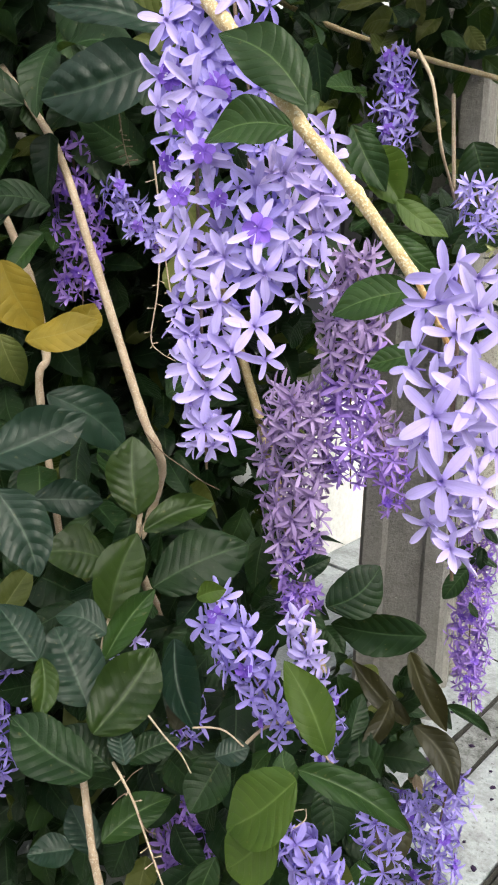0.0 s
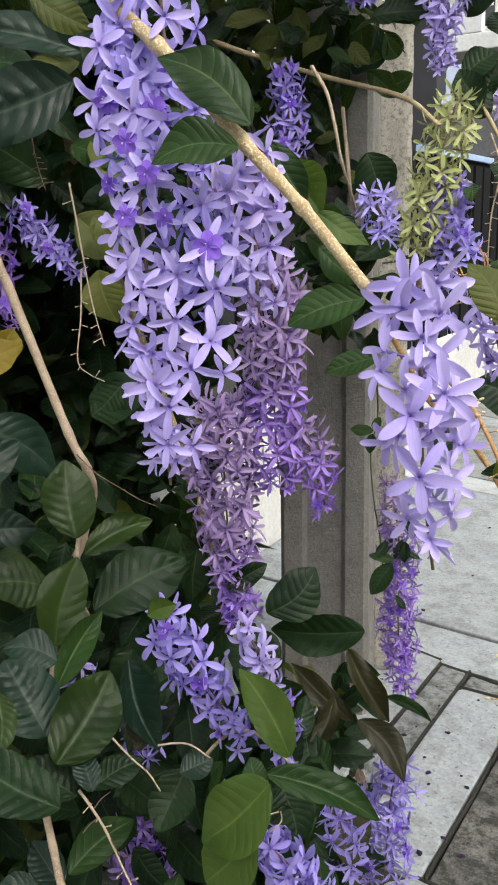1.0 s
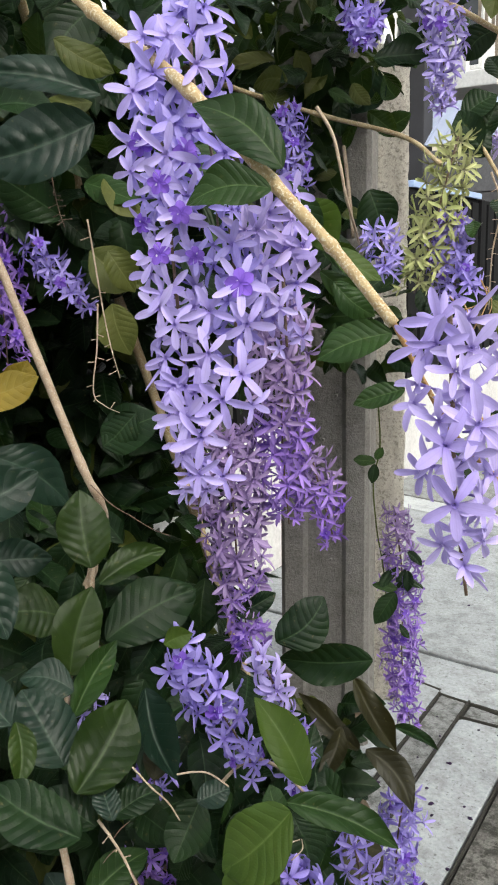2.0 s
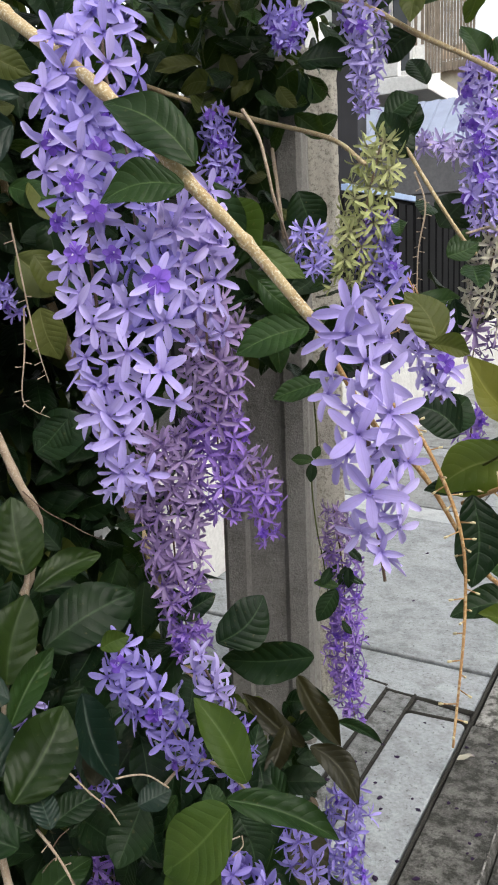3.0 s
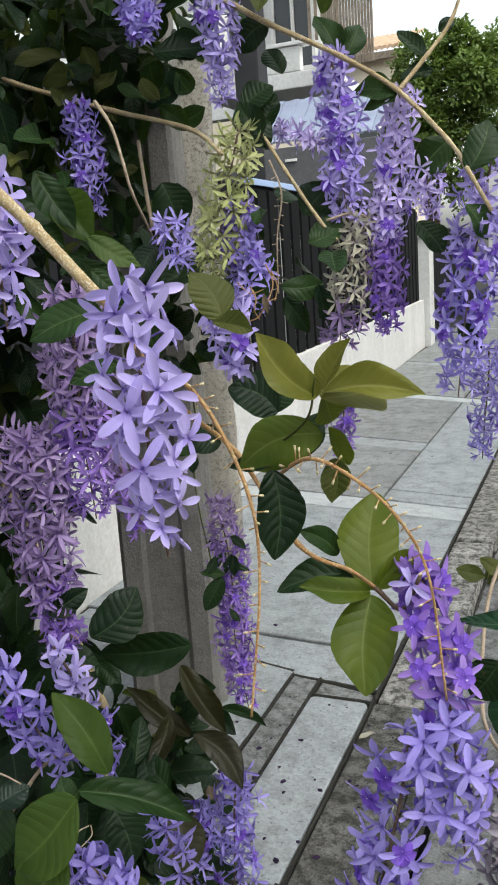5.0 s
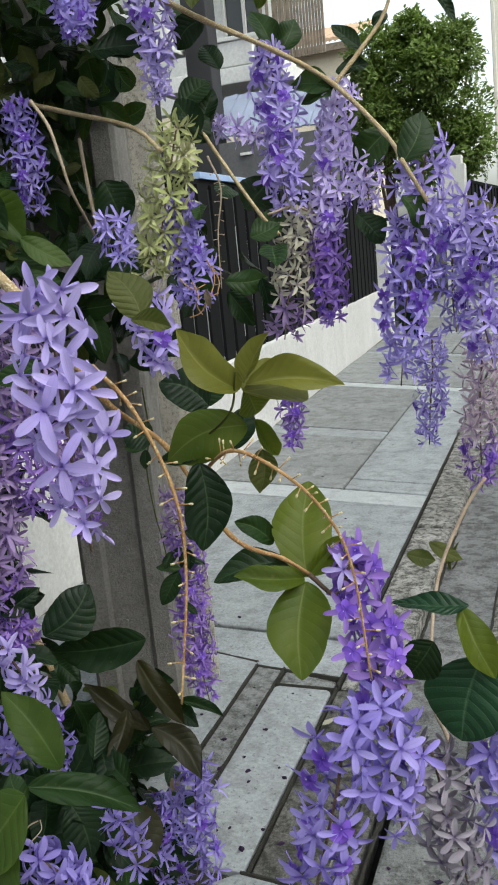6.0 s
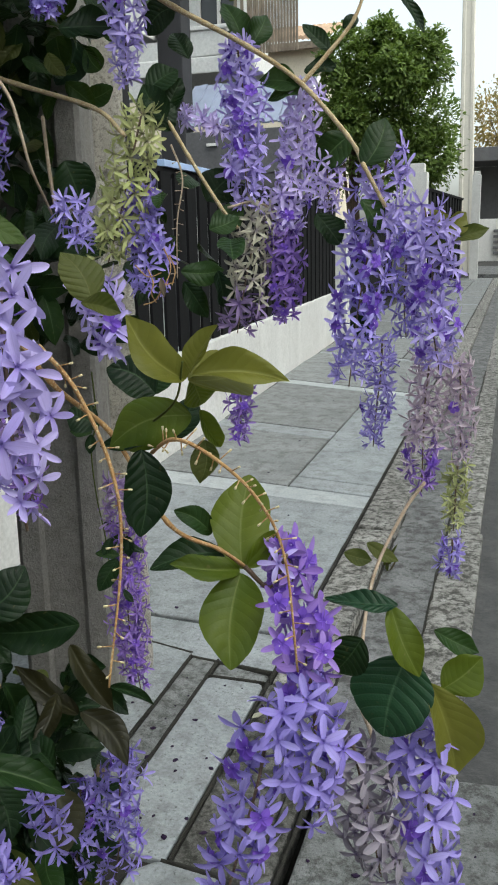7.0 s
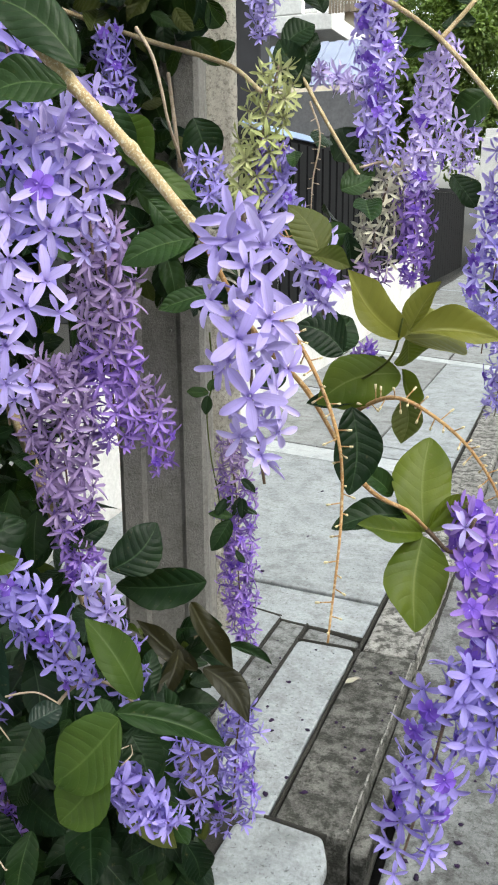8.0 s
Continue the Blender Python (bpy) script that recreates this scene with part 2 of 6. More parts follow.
SLAB = stone_mat("slab_concrete", (0.2090, 0.2277, 0.2442), (0.3960, 0.4235, 0.4455), (0.095, 0.096, 0.092), 3.6, 0.88, 0.8, 0.48, 0.08, stain=(0.47, 0.62), grime=0.7)
GREYSLAB = stone_mat("slab_grey", (0.1512, 0.1590, 0.1635), (0.2856, 0.2979, 0.3024), (0.075, 0.074, 0.068), 3.4, 0.9, 0.6, 0.62, 0.1, stain=(0.47, 0.62), grime=0.6)
KERB = stone_mat("kerb_concrete", (0.040, 0.039, 0.035), (0.250, 0.245, 0.230), (0.018, 0.019, 0.014), 8.0, 0.95, 1.0, 0.9, stain=(0.42, 0.57), grime=0.7)
DIRTYSLAB = stone_mat("slab_dirty", (0.135, 0.140, 0.140), (0.33, 0.345, 0.35), (0.040, 0.040, 0.036), 8.0, 0.92, 1.0, 0.75, stain=(0.45, 0.60), grime=0.7)
KERBPALE = stone_mat("kerb_pale", (0.090, 0.087, 0.080), (0.46, 0.45, 0.43), (0.034, 0.034, 0.029), 9.0, 0.95, 1.0, 0.9, stain=(0.46, 0.57), grime=0.8)
PALESLAB = stone_mat("slab_pale", (0.30, 0.325, 0.34), (0.46, 0.485, 0.50), (0.14, 0.145, 0.14), 4.0, 0.88, 0.4, 0.4, 0.05)
JOINT = stone_mat("joint_dirt", (0.012, 0.012, 0.011), (0.035, 0.032, 0.028), (0.008, 0.008, 0.007), 12.0, 0.95, 0.6)
SILT = stone_mat("silt_black", (0.010, 0.010, 0.009), (0.045, 0.042, 0.036), (0.05, 0.055, 0.03), 25.0, 0.95, 1.0, 0.4, 0.0)
ASPHALT = stone_mat("road_asphalt", (0.0298, 0.0304, 0.0316), (0.0651, 0.0657, 0.0670), (0.1302, 0.1302, 0.1271), 2.4, 0.75, 0.9, 0.5, 0.0, stain=(0.46, 0.70), grime=0.4)
GUTTER = stone_mat("gutter_concrete", (0.060, 0.062, 0.064), (0.235, 0.24, 0.245), (0.034, 0.034, 0.033), 5.0, 0.9, 1.0, 0.8, stain=(0.46, 0.60), grime=0.7)
POLE = stone_mat("pole_concrete", (0.165, 0.158, 0.150), (0.285, 0.275, 0.260), (0.10, 0.092, 0.080), 6.0, 0.9, 0.7, 0.5, 0.0, True, (0.46, 0.66), 0.4)
PLANK = stone_mat("plank_weathered", (0.44, 0.415, 0.36), (0.72, 0.69, 0.62), (0.16, 0.14, 0.115), 26.0, 0.95, 1.0, 0.62, 0.0, True, (0.50, 0.60), 0.5)
FARPOLE = stone_mat("pole_pale", (0.66, 0.63, 0.55), (0.80, 0.76, 0.68), (0.42, 0.41, 0.37), 2.0, 0.9, 0.3, 0.25, 0.0, True)
PLASTER = stone_mat("wall_plaster", (0.56, 0.56, 0.555), (0.74, 0.735, 0.725), (0.34, 0.335, 0.32), 2.2, 0.85, 0.15, 0.32, 0.0, True, (0.48, 0.70))
NEIGHBOUR = stone_mat("wall_render", (0.20, 0.185, 0.170), (0.33, 0.31, 0.285), (0.12, 0.11, 0.10), 2.0, 0.9, 0.4, 0.5, 0.0, True, (0.46, 0.66), 0.3)
BLACKPAINT = plain_mat("paint_black", (0.006, 0.006, 0.007), 0.85)
BLACKPAINT.node_tree.nodes["Principled BSDF"].inputs["Specular IOR Level"].default_value = 0.15
DARKGREY = plain_mat("wall_dark_grey", (0.022, 0.022, 0.026), 0.8, 0.0, 3.0)
GREYWALL = stone_mat("wall_grey", (0.085, 0.085, 0.092), (0.145, 0.145, 0.155), (0.065, 0.065, 0.07), 1.4, 0.85, 0.2, 0.4, 0.0, True)
AWNING = plain_mat("awning_sheet", (0.27, 0.31, 0.42), 0.35, 0.0, 4.0, 0.12)
BLUESHEET = plain_mat("sheet_blue", (0.33, 0.45, 0.70), 0.4, 0.0, 5.0, 0.12)
WOOD = plain_mat("slat_wood", (0.21, 0.17, 0.13), 0.8, 0.0, 9.0, 0.35)
TILE = plain_mat("roof_tile", (0.48, 0.33, 0.22), 0.8, 0.0, 6.0, 0.3)
# For the unseen walls; toned down so they bounce less light.
CREAM = stone_mat("wall_cream", (0.38, 0.33, 0.26), (0.48, 0.43, 0.35), (0.28, 0.25, 0.2), 0.8, 0.85, 0.1, 0.2, 0.0)
SANDWALL = stone_mat("wall_sand", (0.66, 0.58, 0.45), (0.78, 0.70, 0.57), (0.5, 0.45, 0.35), 0.8, 0.85, 0.1, 0.2, 0.0)
GLASS = plain_mat("window_glass", (0.03, 0.035, 0.04), 0.08, 0.0, 1.0, 0.1)
TREELEAF = leaf_mat("leaf_tree", (0.055, 0.105, 0.026), (0.215, 0.290, 0.058), (0.10, 0.17, 0.05), 0.5, 0.25, shine=0.3)
# Warm sunlight on the distant tree is put into this leaf colour.
SUNLITLEAF = leaf_mat("leaf_sunlit", (0.42, 0.28, 0.11), (0.60, 0.44, 0.21), (0.4, 0.3, 0.1), 0.5, 0.3)
LITTER = petal_mat("petal_dry", (0.02, 0.015, 0.03), (0.08, 0.05, 0.09), 0.1)
INK = plain_mat("ink_grey", (0.16, 0.155, 0.145), 0.8)
HOUSEWHITE = stone_mat("house_white", (0.72, 0.72, 0.71), (0.86, 0.86, 0.85), (0.55, 0.55, 0.54), 1.0, 0.8, 0.1, 0.2, 0.0, True)


# ---- building helpers ----
def mesh_from(name, verts, faces, mats=(), uvs=None, smooth=True, index=None):
    me = bpy.data.meshes.new(name)
    me.from_pydata([tuple(v) for v in verts], [], [tuple(f) for f in faces])
    for m in mats:
        me.materials.append(m)
    if uvs is not None:
        layer = me.uv_layers.new(name="UVMap")
        loops = np.empty(len(me.loops), dtype=np.int32)
        me.loops.foreach_get("vertex_index", loops)
        layer.data.foreach_set("uv", np.asarray(uvs, dtype=np.float32)[loops].ravel())
    if smooth:
        me.polygons.foreach_set("use_smooth", [True] * len(me.polygons))
    if index is not None:
        me.polygons.foreach_set("material_index", np.asarray(index, dtype=np.int32))
    me.update()
    return me


def hang(ob, parent):
    ob.parent = parent
    ob.matrix_parent_inverse = parent.matrix_basis.inverted()
    return ob


def part(name, bm, material, parent=None, label=""):
    me = bpy.data.meshes.new(name)
    bm.to_mesh(me)
    bm.free()
    me.materials.append(material)
    ob = new(name, me)
    if parent:
        hang(ob, parent)
    return tagged(ob, label)


def thing(name, place, label, category, group="", kind=""):
    ob = new(name)
    ob.matrix_basis = Matrix.Translation(place)
    ob.empty_display_size = 0.1
    return tagged(ob, label, category, group, kind)


def block(bm, x0, x1, y0, y1, z0, z1, bevel=0.0, wobble=0.0):
    """A box between two corners, with broken edges."""
    made = bmesh.ops.create_cube(bm, size=1.0)["verts"]
    for v in made:
        v.co = Vector((x0 + (v.co.x + 0.5) * (x1 - x0), y0 + (v.co.y + 0.5) * (y1 - y0), z0 + (v.co.z + 0.5) * (z1 - z0)))
        if wobble:
            v.co += Vector((random.uniform(-1, 1), random.uniform(-1, 1), random.uniform(-0.4, 0.4))) * wobble
    if bevel:
        edges = list({e for v in made for e in v.link_edges})
        bmesh.ops.bevel(bm, geom=edges, offset=bevel, segments=2, affect="EDGES", profile=0.6)
    return bm


def box_part(name, parent, material, x0, x1, y0, y1, z0, z1, bevel=0.004, label="", wobble=0.0):
    return part(name, block(bmesh.new(), x0, x1, y0, y1, z0, z1, bevel, wobble), material, parent, label)


def prism(bm, corners, z0, z1, bevel=0.0):
    """An upright block over a flat outline of corners (x, y)."""
    low = [bm.verts.new((x, y, z0)) for x, y in corners]
    top = [bm.verts.new((x, y, z1)) for x, y in corners]
    n = len(corners)
    made = [bm.faces.new(top), bm.faces.new(low[::-1])]
    made += [bm.faces.new((low[i], low[(i + 1) % n], top[(i + 1) % n], top[i])) for i in range(n)]
    if bevel:
        rim = [e for e in made[0].edges]
        rim += [e for e in bm.edges if abs(e.verts[0].co.z - e.verts[1].co.z) > 1e-6 and e.verts[0] in low + top]
        bmesh.ops.bevel(bm, geom=rim, offset=bevel, segments=2, affect="EDGES", profile=0.5)
    return bm


def spline(points, per=8):
    """A smooth line through the points."""
    pts = [Vector(p) for p in points]
    pts = [pts[0] * 2 - pts[1]] + pts + [pts[-1] * 2 - pts[-2]]
    out = []
    for i in range(1, len(pts) - 2):
        a, b, c, e = pts[i - 1 : i + 3]
        for k in range(per):
            t = k / per
            out.append(0.5 * (2 * b + (c - a) * t + (2 * a - 5 * b + 4 * c - e) * t * t + (3 * b - a - 3 * c + e) * t**3))
    out.append(pts[-2])
    return out


def tube(points, r0, r1, sides=8, per=8, knots=0.0, seed=1):
    """Verts and faces of a tapered stem with uneven thickness."""
    rng = random.Random(seed)
    line = spline(points, per)
    verts, faces = [], []
    side = Vector((0.3, 0.2, 1)).normalized()
    n = len(line)
    for i, p in enumerate(line):
        along = (line[min(i + 1, n - 1)] - line[max(i - 1, 0)]).normalized()
        a = along.cross(side)
        a = a.normalized() if a.length > 1e-3 else along.orthogonal().normalized()
        b = along.cross(a)
        r = (r0 + (r1 - r0) * i / (n - 1)) * (1 + rng.uniform(-0.06, 0.06))
        if knots and i % per == 0 and 0 < i < n - 1:
            r *= 1 + knots
        for k in range(sides):
            w = 2 * math.pi * k / sides
            verts.append(p + (a * math.cos(w) + b * math.sin(w)) * r)
    for i in range(n - 1):
        for k in range(sides):
            k2 = (k + 1) % sides
            faces.append((i * sides + k, i * sides + k2, (i + 1) * sides + k2, (i + 1) * sides + k))
    faces.append(tuple(range(sides))[::-1])
    faces.append(tuple(range((n - 1) * sides, n * sides)))
    return verts, faces


def stamp(shapes, placed):
    """Joins copies of small shapes (verts, faces, uvs, slot) at their matrices; returns the lists for mesh_from."""
    V, F, U, I, base = [], [], [], [], 0
    for k, m in placed:
        verts, faces, uvs, slots = shapes[k]
        a = np.array(m)
        V.append(verts @ a[:3, :3].T + a[:3, 3])
        U.append(uvs)
        F.extend([tuple(base + i for i in f) for f in faces])
        I.extend(slots)
        base += len(verts)
    return np.concatenate(V), F, np.concatenate(U), I


def blade(rows, cols, width, fold, droop, ripple, blunt=0.75, veins=0, twist=0.0, seed=0, taper=1.0, quilt=0.0, point=0.25, curl=0.0, bend=None):
    """A leaf 1 long along x, its face to z: verts, faces, uvs. Veins are sunken, the blade swells between them."""
    rng = random.Random(seed)
    verts, uvs, faces = [], [], []
    ph, ph2 = rng.uniform(0, 6), rng.uniform(0, 6)
    bend = rng.uniform(-0.10, 0.10) if bend is None else bend
    skew_v = rng.uniform(0.015, 0.04) * rng.choice((-1, 1))
    for i in range(rows + 1):
        u = i / rows
        w = width * 0.5 * math.sin(math.pi * u**blunt) ** taper if 0 < i < rows else width * (0.01 if i == rows else 0.03)
        w *= 1 - point * max(0.0, (u - 0.72) / 0.28) ** 1.5
        for j in range(cols + 1):
            v = j / cols * 2 - 1
            warp = u + 0.018 * math.sin(8.3 * u + ph) + skew_v * v
            edge = 1 + 0.035 * math.sin(9 * u + ph + v) * abs(v)
            z = fold * abs(v) * w - droop * u * u + ripple * w * math.sin(6.5 * u + 2.4 * v + ph2) * v * v + curl * v * v * w * math.sin(math.pi * u)
            if veins:
                phase = veins * warp - 1.1 * abs(v) - 0.5 * v * v
                cell = math.floor(phase) * 2 + (v > 0)
                swell = abs(math.sin(math.pi * phase)) ** 0.7 * (0.75 + 0.35 * math.sin(12.9 * cell + ph)) + 0.16 * math.sin(11 * abs(v) + 2.1 * cell + ph2)
                z += quilt * (0.75 + 0.25 * math.sin(5 * u + 3 * v + ph)) * swell * min(1, 3.5 * abs(v)) * (1 - 0.45 * v * v) * math.sin(math.pi * u) ** 0.5
                edge += 0.030 * (swell - 0.5) * abs(v)
            z += twist * v * w * u
            verts.append((u * (1 - 0.25 * droop * u), v * w * edge + bend * math.sin(math.pi * u) * 0.8, z))
            uvs.append((warp, (v + 1) / 2))
    for i in range(rows):
        for j in range(cols):
            a = i * (cols + 1) + j
            faces.append((a, a + cols + 1, a + cols + 2, a + 1))
    return np.array(verts), faces, np.array(uvs)


def petal(us, cols, width, cup, arch, seed):
    """A strap petal 1 long along x: narrow at the foot, widest past the middle, drawn in to a blunt tip."""
    rng = random.Random(seed)
    ph, bend, turn = rng.uniform(0, 6), rng.uniform(-0.09, 0.09), rng.uniform(-0.55, 0.55)
    verts, uvs, faces = [], [], []
    for u in us:
        if u < 0.56:
            w = width * 0.5 * (0.32 + 0.68 * math.sin(u / 0.56 * math.pi / 2))
        else:
            w = width * 0.5 * max(0.0, 1 - ((u - 0.56) / 0.445) ** 2.5) ** 0.62
        for j in range(cols + 1):
            v = j / cols * 2 - 1
            z = -arch * u * u + cup * v * v * w * 1.4 + 0.03 * math.sin(5 * u + ph) * v + turn * v * w * u
            verts.append((u * (1 - 0.15 * abs(arch)), v * w + bend * u * u, z))
            uvs.append((u, (v + 1) / 2))
    for i in range(len(us) - 1):
        for j in range(cols):
            a = i * (cols + 1) + j
            faces.append((a, a + cols + 1, a + cols + 2, a + 1))
    return np.array(verts), faces, np.array(uvs)


RICH, LEAN = (0.0, 0.18, 0.38, 0.58, 0.76, 0.89, 0.96, 1.0), (0.0, 0.35, 0.62, 0.86, 1.0)


def star_shape(us, seed, lift, corolla=0.0, width=0.285, stray=0.16):
    """Five strap petals round a centre, facing z, radius 1; a violet five-lobed heart where corolla is set."""
    rng = random.Random(seed)
    V, F, U, S, base = [], [], [], [], 0
    for k in range(5):
        v, f, u = petal(us, 2, width * rng.uniform(0.88, 1.12), rng.uniform(0.15, 0.65), rng.uniform(-0.10, 0.32), seed * 7 + k)
        length = rng.uniform(0.86, 1.06)
        m = np.array(Matrix.Rotation(2 * math.pi * k / 5 + rng.uniform(-stray, stray), 3, "Z") @ Matrix.Rotation(-lift + rng.uniform(-stray, stray), 3, "Y"))
        V.append((v * (length, 1, length) + (0.04, 0, 0)) @ m.T)
        U.append(u)
        F += [tuple(base + i for i in x) for x in f]
        S += [0] * len(f)
        base += len(v)
    if corolla:
        for k in range(5):
            v, f, u = petal((0.0, 0.35, 0.7, 0.9, 1.0), 2, 0.78, 0.4, 0.2, seed * 9 + k)
            m = np.array(Matrix.Rotation(2 * math.pi * (k + 0.5) / 5, 3, "Z") @ Matrix.Rotation(-0.16, 3, "Y"))
            V.append((v * corolla) @ m.T + (0, 0, 0.09))
            U.append(u)
            F += [tuple(base + i for i in x) for x in f]
            S += [1] * len(f)
            base += len(v)
        # the white mark at the throat
        spot = [(0.17 + 0.075 * math.cos(1.0472 * i), 0.055 * math.sin(1.0472 * i), 0.155) for i in range(6)]
        V.append(np.array(spot))
        U.append(np.full((6, 2), 0.5))
        F.append(tuple(base + i for i in range(6)))
        S.append(2)
        base += 6
    # the small cup in the middle and a short stalk behind
    n = 5
    ring = [(math.cos(6.2832 * i / n), math.sin(6.2832 * i / n)) for i in range(n)]
    V.append(np.array([(x * 0.10, y * 0.10, 0.05) for x, y in ring] + [(x * 0.06, y * 0.06, -0.03) for x, y in ring] + [(x * 0.03, y * 0.03, -0.6) for x, y in ring]))
    U.append(np.full((3 * n, 2), 0.02))
    for r in (0, n):
        F += [(base + r + i, base + r + (i + 1) % n, base + r + n + (i + 1) % n, base + r + n + i) for i in range(n)]
        S += [0] * n
    return np.concatenate(V), F, np.concatenate(U), S


SHAPES = {
    "fine": [star_shape(RICH, 10 + i, 0.05 + 0.14 * (i % 3), 0.0, 0.285) for i in range(6)],
    "heart": [star_shape(RICH, 30 + i, 0.05 + 0.1 * i, 0.50, 0.285) for i in range(3)],
    "bud": [star_shape(LEAN, 90 + i, 0.95, 0, 0.26) for i in range(3)],
    "small": [star_shape(LEAN, 50 + i, 0.05 + 0.2 * (i % 4), 0, 0.235, 0.22) for i in range(8)],
    "small_heart": [star_shape(LEAN, 70 + i, 0.15, 0.44, 0.235, 0.22) for i in range(3)],
    "wispy": [star_shape(LEAN, 110 + i, 0.1 + 0.25 * (i % 3), 0, 0.205, 0.28) for i in range(6)],
    "wispy_heart": [star_shape(LEAN, 130 + i, 0.15, 0.46, 0.21) for i in range(3)],
}
STAR_MESH = {}


def star_mesh(kind, k, mat):
    key = (kind, k, mat.name)
    if key not in STAR_MESH:
        v, f, u, s = SHAPES[kind][k]
        STAR_MESH[key] = mesh_from("flower", v, f, (mat, VIOLET, THROAT), u, True, s)
    return STAR_MESH[key]


# ---- the climbing plant ----
vine = thing("flowering_vine", (-0.98, 1.30, 0.0), "large climbing vine with drooping lavender star-flower clusters and ribbed green leaves", "vine")


def raceme(top, bottom, wide, count, size, mat, label, hearts=0.0, style="small", seed=0, full=0.55, narrow=0.45, heart_zone=(0.0, 1.0), stalk=TWIG, sway=0.02, tip=None, tip_from=0.55, turn=0.35):
    """A hanging flower spike: a thin stalk and star flowers all round it."""
    rng = random.Random(seed)
    a, b = Vector(top), Vector(bottom)
    mids = [a.lerp(b, k / 3) + Vector((rng.uniform(-1, 1), rng.uniform(-1, 1), 0)) * sway * (b - a).length * (1 if 0 < k < 3 else 0) for k in range(4)]
    line = spline(mids, 6)
    v, f = tube(mids, 0.0022, 0.0012, 5, 6, 0.0, seed)
    stem = hang(new("raceme", mesh_from("raceme", v, f, (stalk,), np.zeros((len(v), 2)))), vine)
    tagged(stem, label)
    for i in range(count):
        t = (i + rng.uniform(0, 0.9)) / count
        p = line[min(int(t * (len(line) - 1)), len(line) - 1)]
        w = 2.39996 * i + rng.uniform(-0.5, 0.5)
        swell = (0.6 + 0.4 * min(1, t / 0.18)) * (1 if t < full else 1 - (1 - narrow) * (t - full) / (1 - full))
        out = Vector((math.cos(w), math.sin(w), 0))
        r = wide * swell * rng.uniform(0.45, 1.0)
        where = p + out * r + Vector((0, 0, rng.uniform(-0.35, 0.15) * size))
        face = (out + Vector((0.55, -0.8, 0.12)) * turn + Vector((rng.uniform(-0.32, 0.32), rng.uniform(-0.32, 0.32), rng.uniform(-0.5, 0.42)))).normalized()
        s = size * rng.uniform(0.82, 1.1) * (1 if t < full else 1 - 0.35 * (t - full) / (1 - full))
        heart = rng.random() < hearts and heart_zone[0] <= t <= heart_zone[1]
        kind = "bud" if t > 0.9 and rng.random() < 0.6 else (style if not heart else {"fine": "heart", "small": "small_heart", "wispy": "wispy_heart"}[style])
        k = rng.randrange(len(SHAPES[kind]))
        ob = new("flower", star_mesh(kind, k, tip if tip and t > tip_from + rng.uniform(-0.12, 0.12) else mat))
        ob.matrix_basis = Matrix.Translation(where) @ face.to_track_quat("Z", "Y").to_matrix().to_4x4() @ Matrix.Rotation(rng.uniform(0, 6.28), 4, "Z") @ Matrix.Scale(s, 4)
        hang(ob, stem)
    return stem


def open_flower(centre, tip, face, mat, spike, heart=False):
    """One wide-open flower of a spike: its centre, the end of one petal and the way it faces."""
    c = Vector(centre)
    z = Vector(face).normalized()
    x = Vector(tip) - c
    x = (x - z * x.dot(z)).normalized()
    size = (Vector(tip) - c).length * 1.02
    kind = "heart" if heart else "fine"
    k = int(abs(c.x * 7919 + c.z * 104729)) % len(SHAPES[kind])
    ob = new("flower", star_mesh(kind, k, mat))
    ob.matrix_basis = Matrix.Translation(c) @ Matrix((x, z.cross(x), z)).transposed().to_4x4() @ Matrix.Scale(max(0.019, size), 4)
    return hang(ob, spike)


def stem_part(points, r0, r1, mat, label="", sides=8, per=8, knots=0.12, seed=1, name="stem"):
    v, f = tube(points, r0, r1, sides, per, knots, seed)
    return tagged(hang(new(name, mesh_from(name, v, f, (mat,))), vine), label)


def spent_spike(points, r, mat, seed, label, bare=0.1):
    """A spike that has shed its flowers: a stalk with short pin-like stubs."""
    rng = random.Random(seed)
    v, f = tube(points, r, r * 0.45, 6, 10, 0.1, seed)
    line = spline(points, 10)
    slots = [0] * len(f)
    for i in range(5, len(line) - 1):
        if rng.random() < bare:
            continue
        along = (line[i + 1] - line[i]).normalized()
        out = along.orthogonal().normalized()
        out = Matrix.Rotation(i * 2.4 + rng.uniform(-0.4, 0.4), 3, along) @ out
        out = (out + along * 0.2).normalized()
        tip = line[i] + out * rng.uniform(0.007, 0.013)
        pv, pf = tube([line[i], line[i].lerp(tip, 0.5), line[i].lerp(tip, 0.86), tip, tip + out * 0.0012], 0.0006, 0.0005, 5, 1, 0.0, i)
        pv = [p if n < 15 else tip + (p - tip) * 2.0 for n, p in enumerate(pv)]
        base = len(v)
        v += pv
        f += [tuple(base + q for q in x) for x in pf]
        slots += [1 if 10 <= q < 20 or q == 21 else 0 for q in range(len(pf))]
    return tagged(hang(new("spent_spike", mesh_from("spent_spike", v, f, (mat, TIPS if mat is ORANGE else mat), None, True, slots)), vine), label)


